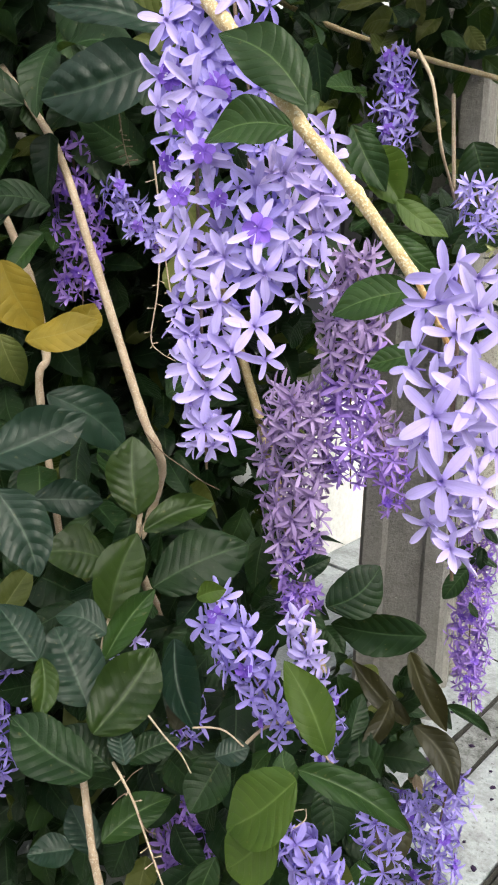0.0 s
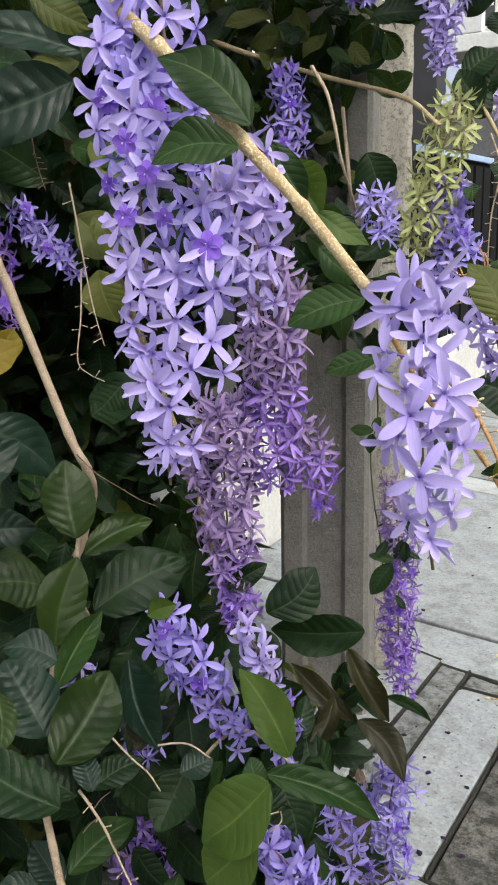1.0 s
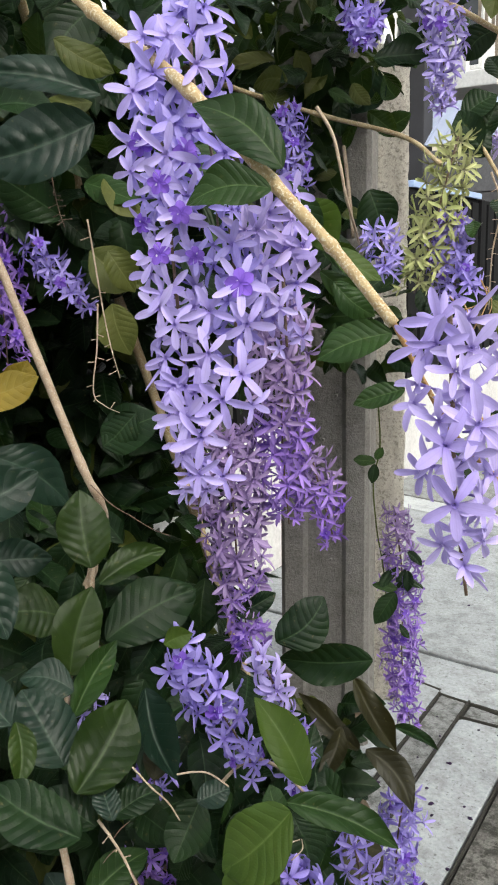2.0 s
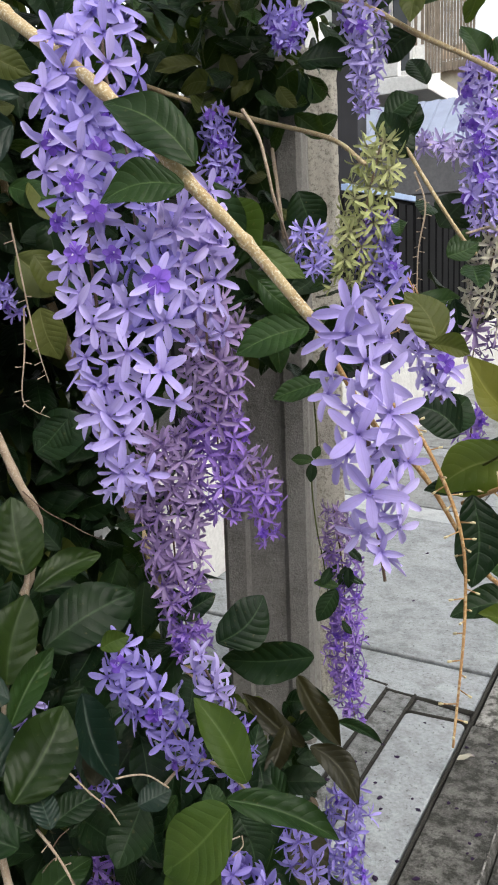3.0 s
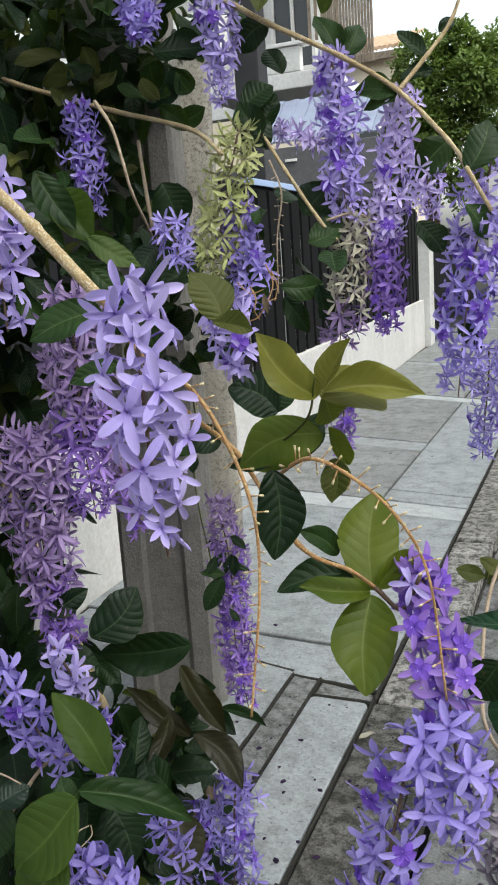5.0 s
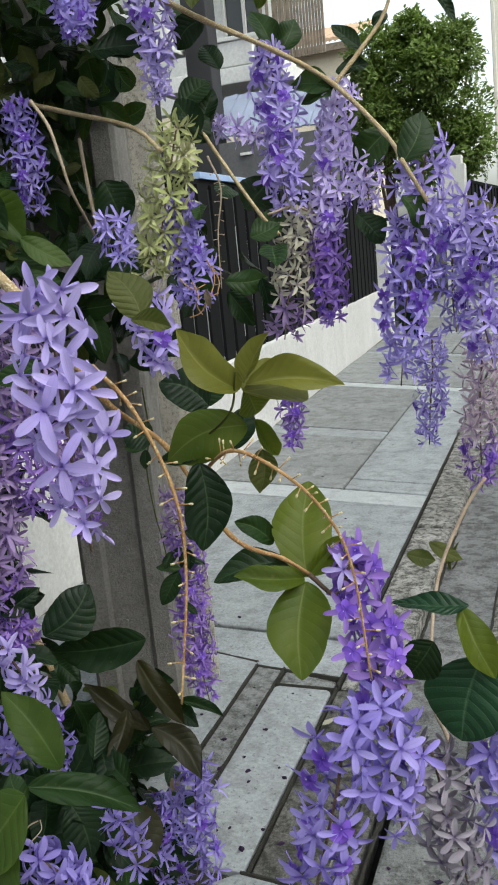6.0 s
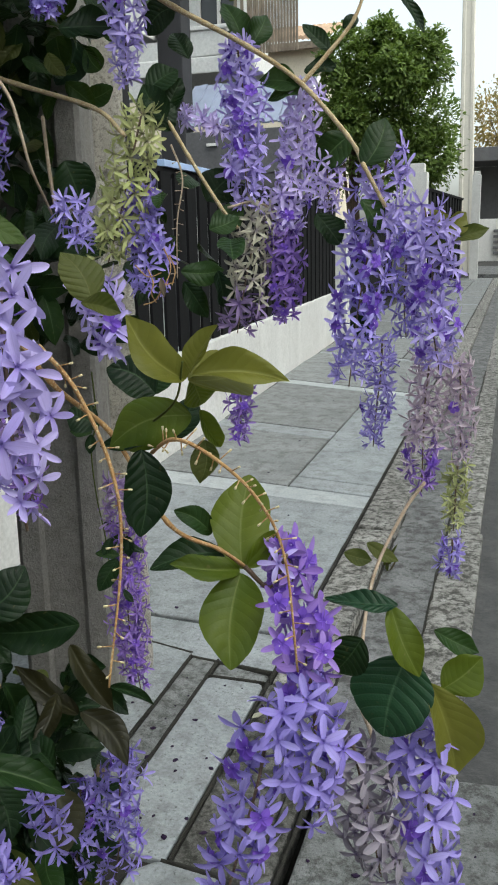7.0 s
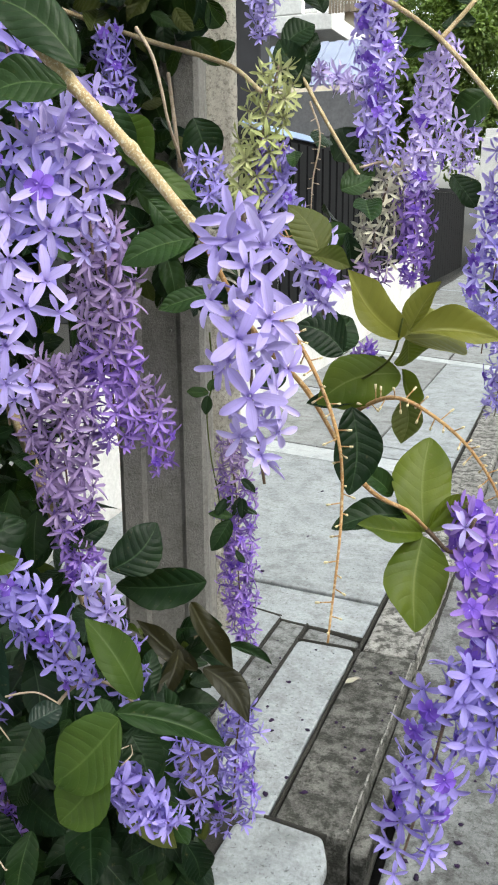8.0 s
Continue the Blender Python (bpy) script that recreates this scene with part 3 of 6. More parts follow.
# six strongly quilted leaves, then six smoother ones
LEAVES = [blade(44, 12, 0.46 + 0.03 * (i % 3), 0.06 + 0.12 * (i % 4), (0.05, 0.26, 0.12, 0.36, 0.02, 0.20)[i], 0.16 + 0.05 * i, 0.92 + 0.04 * (i % 3), 8, 0.18 * (i - 2), 200 + i, 0.66, (0.018, 0.012, 0.016, 0.009, 0.019, 0.013)[i], 0.20, (0.25, -0.3, 0.1, -0.2, 0.35, -0.1)[i]) for i in range(6)]
LEAVES += [blade(36, 10, 0.46 + 0.03 * (i % 3), (0.34, 0.18, 0.46, 0.10, 0.28, 0.55)[i], (0.10, 0.24, 0.02, 0.34, 0.16, 0.06)[i], 0.20 + 0.06 * (i % 4), 0.86 + 0.05 * (i % 3), 8, 0.22 * (i - 2.5), 220 + i, 0.72, 0.0045, 0.42, (-0.35, 0.2, -0.2, 0.35, -0.45, 0.15)[i]) for i in range(6)]
SMALL = [blade(18, 6, 0.5, 0.12 + 0.1 * (i % 3), 0.05 + 0.08 * i, 0.25, 0.92, 6, 0.2 * (i - 2), 300 + i, 0.68, 0.014, 0.25, 0.2 * (i - 2)) for i in range(5)]
TINY = [blade(3, 2, 0.5, 0.2 + 0.1 * (i % 3), 0.1 * i, 0.1, 0.9, 0, 0.2 * (i - 2), 320 + i, 0.7) for i in range(5)]
LEAF_MESH = {}


def leaf_mesh(k, mat):
    if (k, mat.name) not in LEAF_MESH:
        v, f, u = LEAVES[k]
        me = mesh_from("leaf", v, f, (mat,), u)
        LEAF_MESH[(k, mat.name)] = me
    return LEAF_MESH[(k, mat.name)]


def leaf_matrix(base, along, face, width, length):
    x = along.normalized()
    y = face.cross(x)
    y = y.normalized() if y.length > 1e-3 else x.orthogonal().normalized()
    z = x.cross(y)
    m = Matrix((x, y, z)).transposed().to_4x4()
    return Matrix.Translation(base) @ m @ Matrix.Diagonal((length, width / 0.49, length, 1))


def hero_leaf(base, tip, width, mat, face=None):
    """A leaf of one of the common shapes between two points."""
    a, b = Vector(base), Vector(tip)
    pick = int(abs(a.x * 7919 + a.z * 104729))
    rng = random.Random(pick)
    n = Vector(face) if face else Vector((0.45, -0.85, 0.45))
    n = (n.normalized() + Vector((rng.uniform(-1, 1), rng.uniform(-1, 1), rng.uniform(-1, 1))) * 0.22).normalized()
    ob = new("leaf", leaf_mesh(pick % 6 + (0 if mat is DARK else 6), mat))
    ob.matrix_basis = leaf_matrix(a, b - a, n, width, (b - a).length * 1.04)
    return hang(ob, vine)


def shaped_leaf(base, tip, width, mat, face, fold=0.2, bend=0.0, droop=0.1, quilt=0.005, point=0.3, curl=0.0):
    """A leaf with a fold, sweep and droop of its own."""
    a, b = Vector(base), Vector(tip)
    pick = int(abs(a.x * 7919 + a.z * 104729))
    v, f, u = blade(40, 12, 0.49, fold, droop, 0.22, 0.94, 8, 0.15, pick, 0.60, quilt, point, curl, bend)
    ob = new("leaf", mesh_from("leaf", v, f, (mat,), u))
    ob.matrix_basis = leaf_matrix(a, b - a, Vector(face), width, (b - a).length * 1.03)
    return hang(ob, vine)


# ---- ground, road and kerb ----
def sheet(name, x0, x1, y0, y1, z, mat, label, category, nx=2, ny=2, rough=0.0):
    bm = bmesh.new()
    bmesh.ops.create_grid(bm, x_segments=nx, y_segments=ny, size=0.5)
    for v in bm.verts:
        v.co = Vector((x0 + (v.co.x + 0.5) * (x1 - x0), y0 + (v.co.y + 0.5) * (y1 - y0), z + random.uniform(-rough, rough)))
    return tagged(part(name, bm, mat), label, category, kind="structure")


# Unseen walls added to block low sky light from the street side.
for name, c in (("unseen_wall_opposite", [(9.0, -25), (9.3, -25), (9.3, 40), (9.0, 40)]), ("unseen_wall_rear", [(-4, -25.3), (9.3, -25.3), (9.3, -25), (-4, -25)])):
    tagged(part(name, prism(bmesh.new(), c, -0.16, 7.0), CREAM), "unseen plain walls added to hold back low side light", "wall", kind="structure")
sheet("ground", -400, 400, -300, 900, -0.16, JOINT, "dark bare earth under paving and gardens", "ground")
sheet("road", -0.06, 6.5, -30, 120, -0.085, ASPHALT, "worn dark asphalt road with pale patches", "road", 60, 300, 0.003)

# ---- near utility pole: square concrete with a shallow channel on each face ----
POLE_AT = Matrix.Translation((-1.033, 2.048, 0)) @ Matrix.Rotation(radians(19), 4, "Z")
near_pole = thing("utility_pole", (-1.033, 2.048, -0.16), "square grey concrete utility pole overgrown by the vine", "pole")


def pole_shaft(w, dp, h, mat, parent, at, lean=0.0, taper=0.25):
    """A tapering square shaft about the z axis, set at a matrix."""
    bm = bmesh.new()
    c, q = 0.05, 0.245
    outline = []
    for k in range(4):
        for px, py in ((-0.5, -0.5 + c), (-0.5 + c, -0.5), (-q, -0.5), (-q + 0.05, -0.45), (q - 0.05, -0.45), (q, -0.5)):
            for _ in range(k):
                px, py = -py, px
            outline.append((px, py))
    rings = []
    steps = 24
    for i in range(steps + 1):
        u = i / steps
        s = 1 - taper * u
        rings.append([bm.verts.new((px * w * s + lean * u * h, py * dp * s, -0.16 + u * (h + 0.16))) for px, py in outline])
    n = len(outline)
    for a, b in zip(rings, rings[1:]):
        for k in range(n):
            bm.faces.new((a[k], a[(k + 1) % n], b[(k + 1) % n], b[k]))
    bm.faces.new(rings[-1])
    ob = part("shaft", bm, mat, parent)
    ob.matrix_basis = at
    return ob


pole_shaft(0.25, 0.26, 7.5, POLE, near_pole, POLE_AT, 0.004)
for k in range(3):
    bar = box_part("number_bar", near_pole, INK, 0.070 + 0.012 * k, 0.078 + 0.012 * k, -0.1275, -0.1235, 1.525, 1.54, 0.0)
    bar.matrix_basis = POLE_AT
for k, (dx, z) in enumerate(((0.02, 0.56), (-0.03, 0.74), (0.035, 1.02), (-0.01, 0.35), (0.04, 0.80), (0.0, 0.90), (-0.035, 0.62))):
    bm = bmesh.new()
    bmesh.ops.create_cone(bm, cap_ends=True, segments=8, radius1=0.005, radius2=0.003, depth=0.006, matrix=Matrix.Translation((dx, -0.1155, z)) @ Matrix.Rotation(math.pi / 2, 4, "X"))
    part("plugged_hole", bm, INK, near_pole).matrix_basis = POLE_AT

# a pale rough plank standing against the back of the pole
def rough_plank(x0, x1, y0, y1, top):
    """An upright board with split, chipped faces and ragged edges."""
    across, up = 16, 150
    verts = []
    for i in range(up + 1):
        z = 0.004 + (top - 0.004) * i / up
        near, far = [], []
        for j in range(across + 1):
            u = j / across
            ragged = 0.006 * noise.noise(Vector((u * 3, z * 9, 4.0))) + 0.004 * noise.noise(Vector((u * 5, z * 31, 9.0)))
            x = x0 + (x1 - x0) * u + ragged
            split = noise.noise(Vector((x * 95, z * 6, 1.0)))
            chip = max(0.0, noise.noise(Vector((x * 60, z * 24, 7.0))) - 0.12)
            worn = 0.008 * max(0.0, abs(u - 0.5) * 2 - 0.8) / 0.2
            near.append((x, y0 + 0.004 + 0.003 * split + 0.014 * chip + worn, z - 0.02 * u * (i == up)))
            far.append((x, y1, z - 0.02 * u * (i == up)))
        verts += near + far[::-1]
    n = 2 * (across + 1)
    faces = [(i * n + k, i * n + (k + 1) % n, (i + 1) * n + (k + 1) % n, (i + 1) * n + k) for i in range(up) for k in range(n)]
    faces += [tuple(range(n))[::-1], tuple(range(up * n, up * n + n))]
    ob = new("wooden_plank", mesh_from("wooden_plank", verts, faces, (PLANK,)))
    ob.matrix_basis = POLE_AT
    return tagged(ob, "pale weathered split plank standing against the concrete pole", "plank")


rough_plank(0.03, 0.205, 0.134, 0.176, 1.95)

# ---- boundary wall with black railing ----
WALL_A, WALL_B = Vector((-1.80, 2.2, 0)), Vector((-2.10, 11.4, 0))


def wall_x(y):
    return WALL_A.x + (WALL_B.x - WALL_A.x) * (y - WALL_A.y) / (WALL_B.y - WALL_A.y)


tagged(part("wall_boundary", prism(bmesh.new(), [(wall_x(-6.3), -6.3), (wall_x(11.4), 11.4), (wall_x(11.4) - 0.16, 11.4), (wall_x(-6.3) - 0.16, -6.3)], -0.16, 0.62, 0.006), PLASTER), "low white-painted plaster boundary wall, weather-stained", "wall", kind="structure")
tagged(part("wall_neighbour", prism(bmesh.new(), [(-2.30, -6.3), (-2.30, 2.1), (-2.46, 2.1), (-2.46, -6.3)], -0.16, 2.35, 0.008), NEIGHBOUR), "grey cement-rendered garden wall behind the vine", "wall", kind="structure")
fence = thing("railing_fence", (-1.95, 6.0, 0.62), "black steel picket railing standing on the white boundary wall", "fence")
for z0, z1 in ((0.68, 0.72), (1.735, 1.79)):
    part("rail", prism(bmesh.new(), [(wall_x(2.9) - 0.06, 2.9), (wall_x(11.3) - 0.06, 11.3), (wall_x(11.3) - 0.10, 11.3), (wall_x(2.9) - 0.10, 2.9)], z0, z1, 0.003), BLACKPAINT, fence)
picket = block(bmesh.new(), -0.010, 0.010, -0.088, 0.088, 0.62, 1.76, 0.003)
picket_mesh = bpy.data.meshes.new("picket")
picket.to_mesh(picket_mesh)
picket.free()
picket_mesh.materials.append(BLACKPAINT)
for k in range(36):
    y = 2.95 + k * 0.235
    ob = new("picket", picket_mesh)
    ob.matrix_basis = pose(wall_x(y) - 0.05, y, random.uniform(-0.004, 0.004), random.uniform(-0.4, 0.4), 0, 2)
    hang(ob, fence)
for k in range(3):
    y = 3.6 + 3.0 * k
    box_part("post", fence, BLACKPAINT, wall_x(y) - 0.11, wall_x(y) - 0.03, y, y + 0.08, 0.60, 1.785, 0.004)
cover = tagged(part("plastic_sheet", prism(bmesh.new(), [(-1.985, 5.05), (-1.935, 5.05), (-1.975, 6.60), (-2.025, 6.60)], 1.792, 1.832, 0.004), BLUESHEET), "pale blue plastic sheet lying on the railing top", "sheet")

end_post = thing("gate_pillar", (-2.16, 11.62, -0.16), "white plaster gate pillar at the end of the boundary wall", "pillar", "gate pillars")
box_part("shaft", end_post, PLASTER, -2.30, -2.02, 11.42, 11.72, -0.16, 1.42, 0.01)
box_part("cap", end_post, PLASTER, -2.33, -1.99, 11.39, 11.75, 1.424, 1.50, 0.012)
gate = thing("sliding_gate", (-2.3, 14.5, 0.0), "black sheet-metal sliding gate, closed", "gate")
for k in range(22):
    box_part("board", gate, BLACKPAINT, -2.36, -2.32, 11.9 + k * 0.28, 12.165 + k * 0.28, 0.05, 1.5, 0.004)
box_part("top_rail", gate, BLACKPAINT, -2.37, -2.30, 11.8, 18.1, 1.505, 1.57, 0.004)


def gate_pillar(x, y, w, h, label):
    p = thing("gate_pillar", (x, y, -0.16), label, "pillar", "gate pillars")
    box_part("shaft", p, PLASTER, x - w / 2, x + w / 2, y - w / 2, y + w / 2, -0.16, h, 0.012)
    box_part("cap", p, PLASTER, x - w * 0.36, x + w * 0.36, y - w * 0.36, y + w * 0.36, h + 0.003, h + w * 0.42, 0.02)
    return p


gate_pillar(-1.90, 18.6, 0.42, 2.58, "tall white square gate pillar with a small stepped cap")
gate_pillar(-1.06, 26.2, 0.24, 2.95, "tall white square gate pillar beside the far utility pole")
gate2 = thing("driveway_gate", (-2.15, 22.4, 0.0), "black panelled driveway gate between white pillars", "gate")
for k in range(14):
    y, x = 18.9 + k * 0.62, -1.98 + k * 0.031
    box_part("panel", gate2, BLACKPAINT, x - 0.03, x + 0.03, y, y + 0.6, 0.0, 2.3, 0.006)
part("top_rail", prism(bmesh.new(), [(-2.02, 18.9), (-1.94, 18.9), (-1.50, 27.6), (-1.58, 27.6)], 2.304, 2.37, 0.006), BLACKPAINT, gate2)

far_pole = thing("utility_pole", (-1.42, 28.0, -0.16), "pale tapering concrete utility pole beside the road", "pole")
pole_shaft(0.46, 0.5, 11.0, FARPOLE, far_pole, Matrix.Translation((-1.40, 28.0, 0)), -0.021, 0.3)

far_wall = tagged(box_part("wall_far", None, PLASTER, -1.95, 8.0, 47.0, 47.3, -0.16, 2.0, 0.02), "white garden wall across the end of the road", "wall", kind="structure")
for k in range(5):
    box_part("louvre", far_wall, GREYWALL, -1.1, 3.0, 46.84, 46.98, 0.2 + 0.28 * k, 0.34 + 0.28 * k, 0.01)
porch = thing("car_porch", (-0.5, 44, 0), "dark open car porch with a tiled edge at the road end", "porch")
box_part("roof", porch, GREYWALL, -3.2, 6.0, 48.5, 53.0, 5.0, 5.7, 0.03)
box_part("back_wall", porch, GREYWALL, -3.2, 6.0, 52.7, 53.0, -0.16, 4.98, 0.02)
for x in (-0.4, 1.4, 4.0):
    box_part("column", porch, WOOD, x, x + 0.35, 48.6, 48.95, -0.16, 4.98, 0.02)
tagged(box_part("pavement_end", None, GUTTER, -2.6, -0.2, 27.0, 33.5, -0.14, 0.10, 0.02), "raised concrete pavement edge at the far pole", "pavement", kind="structure")

# ---- house behind the railing ----
house = thing("house", (-5.5, 10.5, -0.16), "two-storey white house with grey car-port awning and timber-slatted balcony", "house")
box_part("wall", house, GREYWALL, -7.5, -2.75, 11.9, 12.1, 1.66, 2.6, 0.01, "grey plastered car-port wall")
box_part("dado_wall", house, HOUSEWHITE, -7.5, -2.75, 11.88, 12.1, -0.16, 1.655, 0.01, "white lower car-port wall")
box_part("column", house, DARKGREY, -3.86, -3.56, 9.6, 9.9, -0.16, 4.9, 0.015, "dark grey column")
box_part("column", house, DARKGREY, -6.4, -6.05, 9.4, 9.75, -0.16, 4.6, 0.015)
box_part("beam", house, HOUSEWHITE, -8.5, -3.90, 9.3, 9.75, 3.55, 4.05, 0.02, "white edge beam")
# The car-port's inner shade is put into this wall's dark grey.
box_part("side_wall", house, DARKGREY, -9.0, -4.6, 10.2, 10.4, -0.16, 3.5, 0.01)
for k in range(17):
    x = -3.72 + k * 0.09
    o = box_part("awning_strip", house, AWNING, x, x + 0.086, 9.64, 10.60, 2.59 + 0.010 * (k % 2), 2.61 + 0.010 * (k % 2), 0.0)
    o.matrix_basis = Matrix.Translation((0, 9.64, 2.59)) @ Matrix.Rotation(radians(36), 4, "X") @ Matrix.Translation((0, -9.64, -2.59)) @ o.matrix_basis
v, f = tube([(-2.20, 9.62, 2.58), (-2.17, 9.70, 2.70), (-2.165, 10.0, 2.90), (-2.165, 10.42, 3.16)], 0.022, 0.022, 8, 6)
tagged(hang(new("awning_rim", mesh_from("awning_rim", v, f, (HOUSEWHITE,))), house), "white curved awning rim")
box_part("beam", house, GREYWALL, -3.85, -2.20, 9.62, 9.80, 2.06, 2.54, 0.01, "grey car-port beam")
box_part("lamp_bar", house, HOUSEWHITE, -3.30, -3.16, 9.59, 9.617, 2.375, 2.405, 0.004, "small white bar fitting")
box_part("balcony_slab", house, HOUSEWHITE, -5.6, -3.6, 12.6, 15.8, 3.72, 3.95, 0.02, "white balcony slab")
box_part("balcony_parapet", house, HOUSEWHITE, -4.75, -4.05, 12.6, 12.75, 3.954, 4.30, 0.015)
box_part("parapet_cap", house, HOUSEWHITE, -4.80, -3.95, 12.56, 12.79, 4.304, 4.36, 0.01)
for k in range(16):
    x = -3.42 + k * 0.042
    box_part("slat", house, WOOD, x, x + 0.032, 11.8, 11.83, 3.76, 7.4, 0.003, "weathered vertical timber slat" if k == 0 else "")
for k in range(5):
    box_part("slat", house, WOOD, -4.0 + k * 0.1, -3.96 + k * 0.1, 12.9, 12.94, 4.4, 7.4, 0.003)
box_part("upper_wall", house, HOUSEWHITE, -9.0, -4.05, 14.6, 14.9, 3.76, 8.5, 0.01)
win = box_part("window", house, GLASS, -5.1, -4.45, 14.52, 14.58, 4.4, 6.2, 0.004, "dark glazed window")
for x0, x1, z0, z1 in ((-5.16, -5.10, 4.34, 6.26), (-4.45, -4.39, 4.34, 6.26), (-5.10, -4.45, 4.34, 4.40), (-5.10, -4.45, 6.20, 6.26), (-4.80, -4.75, 4.40, 6.20)):
    box_part("window_frame", win, PLASTER, x0, x1, 14.46, 14.59, z0, z1, 0.004)
box_part("eave", house, WOOD, -9.0, -2.6, 12.6, 15.4, 7.5, 7.7, 0.02)

house2 = thing("far_house", (-7.5, 38, -0.16), "cream house with orange tiled roof behind trees", "house")
box_part("wall", house2, SANDWALL, -18.0, -8.2, 38.0, 46.0, -0.16, 9.2, 0.03)
bm = bmesh.new()
for k in range(40):
    x0 = -17.1 + k * 0.235
    prev = None
    made = []
    for s in range(5):
        w = math.pi * s / 4
        made.append((x0 + 0.1175 - 0.1175 * math.cos(w), 0.07 * math.sin(w)))
    lows = [bm.verts.new((x, 37.3, 9.45 + z)) for x, z in made]
    tops = [bm.verts.new((x, 42.0, 10.9 + z)) for x, z in made]
    unders = [bm.verts.new((x, 37.3, 9.3 + z)) for x, z in made]
    for s in range(4):
        bm.faces.new((lows[s], lows[s + 1], tops[s + 1], tops[s]))
        bm.faces.new((unders[s], unders[s + 1], lows[s + 1], lows[s]))
part("roof", bm, TILE, house2, "orange barrel-tile roof")
box_part("fascia", house2, WOOD, -17.1, -7.7, 37.35, 37.5, 9.0, 9.29, 0.02)
w2 = box_part("window", house2, GLASS, -9.9, -8.7, 37.95, 37.99, 5.6, 7.4, 0.005)
box_part("window_frame", w2, WOOD, -10.0, -8.6, 37.90, 37.97, 7.41, 7.52, 0.005)


# ---- background trees ----
def tree(place, trunk_h, lobes, count, leaf, mat, label, seed, name="tree"):
    rng = random.Random(seed)
    x, y, z = place
    t = thing(name, place, label, "tree")
    v, f = tube([(x, y, z), (x + 0.1, y, z + trunk_h * 0.5), (x - 0.05, y + 0.1, z + trunk_h)], 0.16, 0.09, 9, 6, 0.1, seed)
    for k in range(9):
        lobe = Vector(lobes[k % len(lobes)][:3])
        end = lobe + Vector((rng.uniform(-1, 1), rng.uniform(-1, 1), rng.uniform(-0.5, 1))) * lobes[k % len(lobes)][3] * 0.7
        start = Vector((x, y, z + trunk_h * rng.uniform(0.45, 1.0)))
        v2, f2 = tube([start, start.lerp(end, 0.5) + Vector((rng.uniform(-0.2, 0.2), rng.uniform(-0.2, 0.2), 0.15)), end], 0.06, 0.015, 6, 5, 0, seed + k)
        b = len(v)
        v += v2
        f += [tuple(b + i for i in q) for q in f2]
    hang(new("trunk", mesh_from("trunk", v, f, (TWIG,))), t)
    shapes = [(*s, [0] * len(s[1])) for s in TINY]
    placed = []
    for i in range(count):
        cx, cy, cz, r = lobes[rng.randrange(len(lobes))]
        d = Vector((rng.gauss(0, 1), rng.gauss(0, 1), rng.gauss(0, 1))).normalized()
        rad = r * (0.55 + 0.5 * rng.random() ** 0.6) * (0.85 + 0.7 * noise.noise(d * 2.6 + Vector((cx, cy, cz))))
        p = Vector((cx, cy, cz)) + d * rad
        along = (d + Vector((rng.uniform(-1, 1), rng.uniform(-1, 1), rng.uniform(-0.7, 0.9)))).normalized()
        placed.append((rng.randrange(5), leaf_matrix(p, along, (d + Vector((0, 0, 0.8))).normalized(), leaf * 0.45, leaf * rng.uniform(0.7, 1.2))))
    V, F, U, S = stamp(shapes, placed)
    tagged(hang(new("crown", mesh_from("crown", V, F, (mat,), U)), t), kind="stuff")
    return t


tree((-4.0, 22.5, -0.16), 3.2, [(-4.4, 22.4, 4.4, 1.1), (-3.4, 22.2, 4.7, 1.2), (-2.4, 22.6, 4.1, 1.0), (-4.1, 22.0, 5.5, 0.8), (-3.2, 22.3, 5.9, 0.55), (-2.3, 22.4, 5.5, 0.75), (-2.8, 21.6, 5.0, 0.6), (-3.9, 21.5, 4.1, 0.6), (-3.2, 22.3, 3.3, 1.1), (-2.1, 22.4, 3.2, 0.8), (-4.9, 22.6, 3.1, 0.8)], 34000, 0.135, TREELEAF, "dense rounded green garden tree behind the fence", 5)
tree((-0.3, 58, -0.16), 4.0, [(0.2, 58, 9.5, 2.2), (-1.8, 58, 8.0, 1.8), (2.4, 58, 8.4, 2.4), (4.5, 58, 9.5, 2.2), (0.9, 58, 7.0, 2.0)], 7000, 0.26, SUNLITLEAF, "distant tree, warm sunlight painted into its tan foliage", 6)

# ---- the vine: stems ----
stem_part([(-1.05, 1.80, -0.15), (-1.20, 1.60, 0.8), (-1.30, 1.35, 1.6), (-1.15, 1.05, 1.98), (-0.88, 0.80, 1.86), (-0.681, 0.681, 1.685)], 0.013, 0.0066, BARK, "", 8, 8, 0.15, 2)
stem_part([(-0.681, 0.681, 1.685), (-0.580, 0.625, 1.617), (-0.442, 0.586, 1.523), (-0.354, 0.572, 1.442), (-0.306, 0.586, 1.388), (-0.256, 0.601, 1.324)], 0.0066, 0.0050, BARK, "pale knobbly flowering stem", 10, 10, 0.22, 3)
stem_part([(-0.256, 0.601, 1.324), (-0.222, 0.650, 1.230), (-0.190, 0.703, 1.170), (-0.130, 0.692, 1.087), (-0.094, 0.734, 1.048), (-0.080, 0.771, 1.017)], 0.0026, 0.0020, ORANGE, "", 8, 8, 0.2, 4)
stem_part([(-0.180, 0.702, 1.160), (-0.140, 0.668, 1.185), (-0.100, 0.650, 1.215), (-0.089, 0.644, 1.251)], 0.0012, 0.0010, OLIVE, "", 6, 6, 0.1, 5)
stem_part([(-0.080, 0.771, 1.017), (-0.052, 0.772, 0.995), (-0.030, 0.756, 1.040)], 0.0028, 0.002, TWIG, "", 6, 6, 0.1, 6)
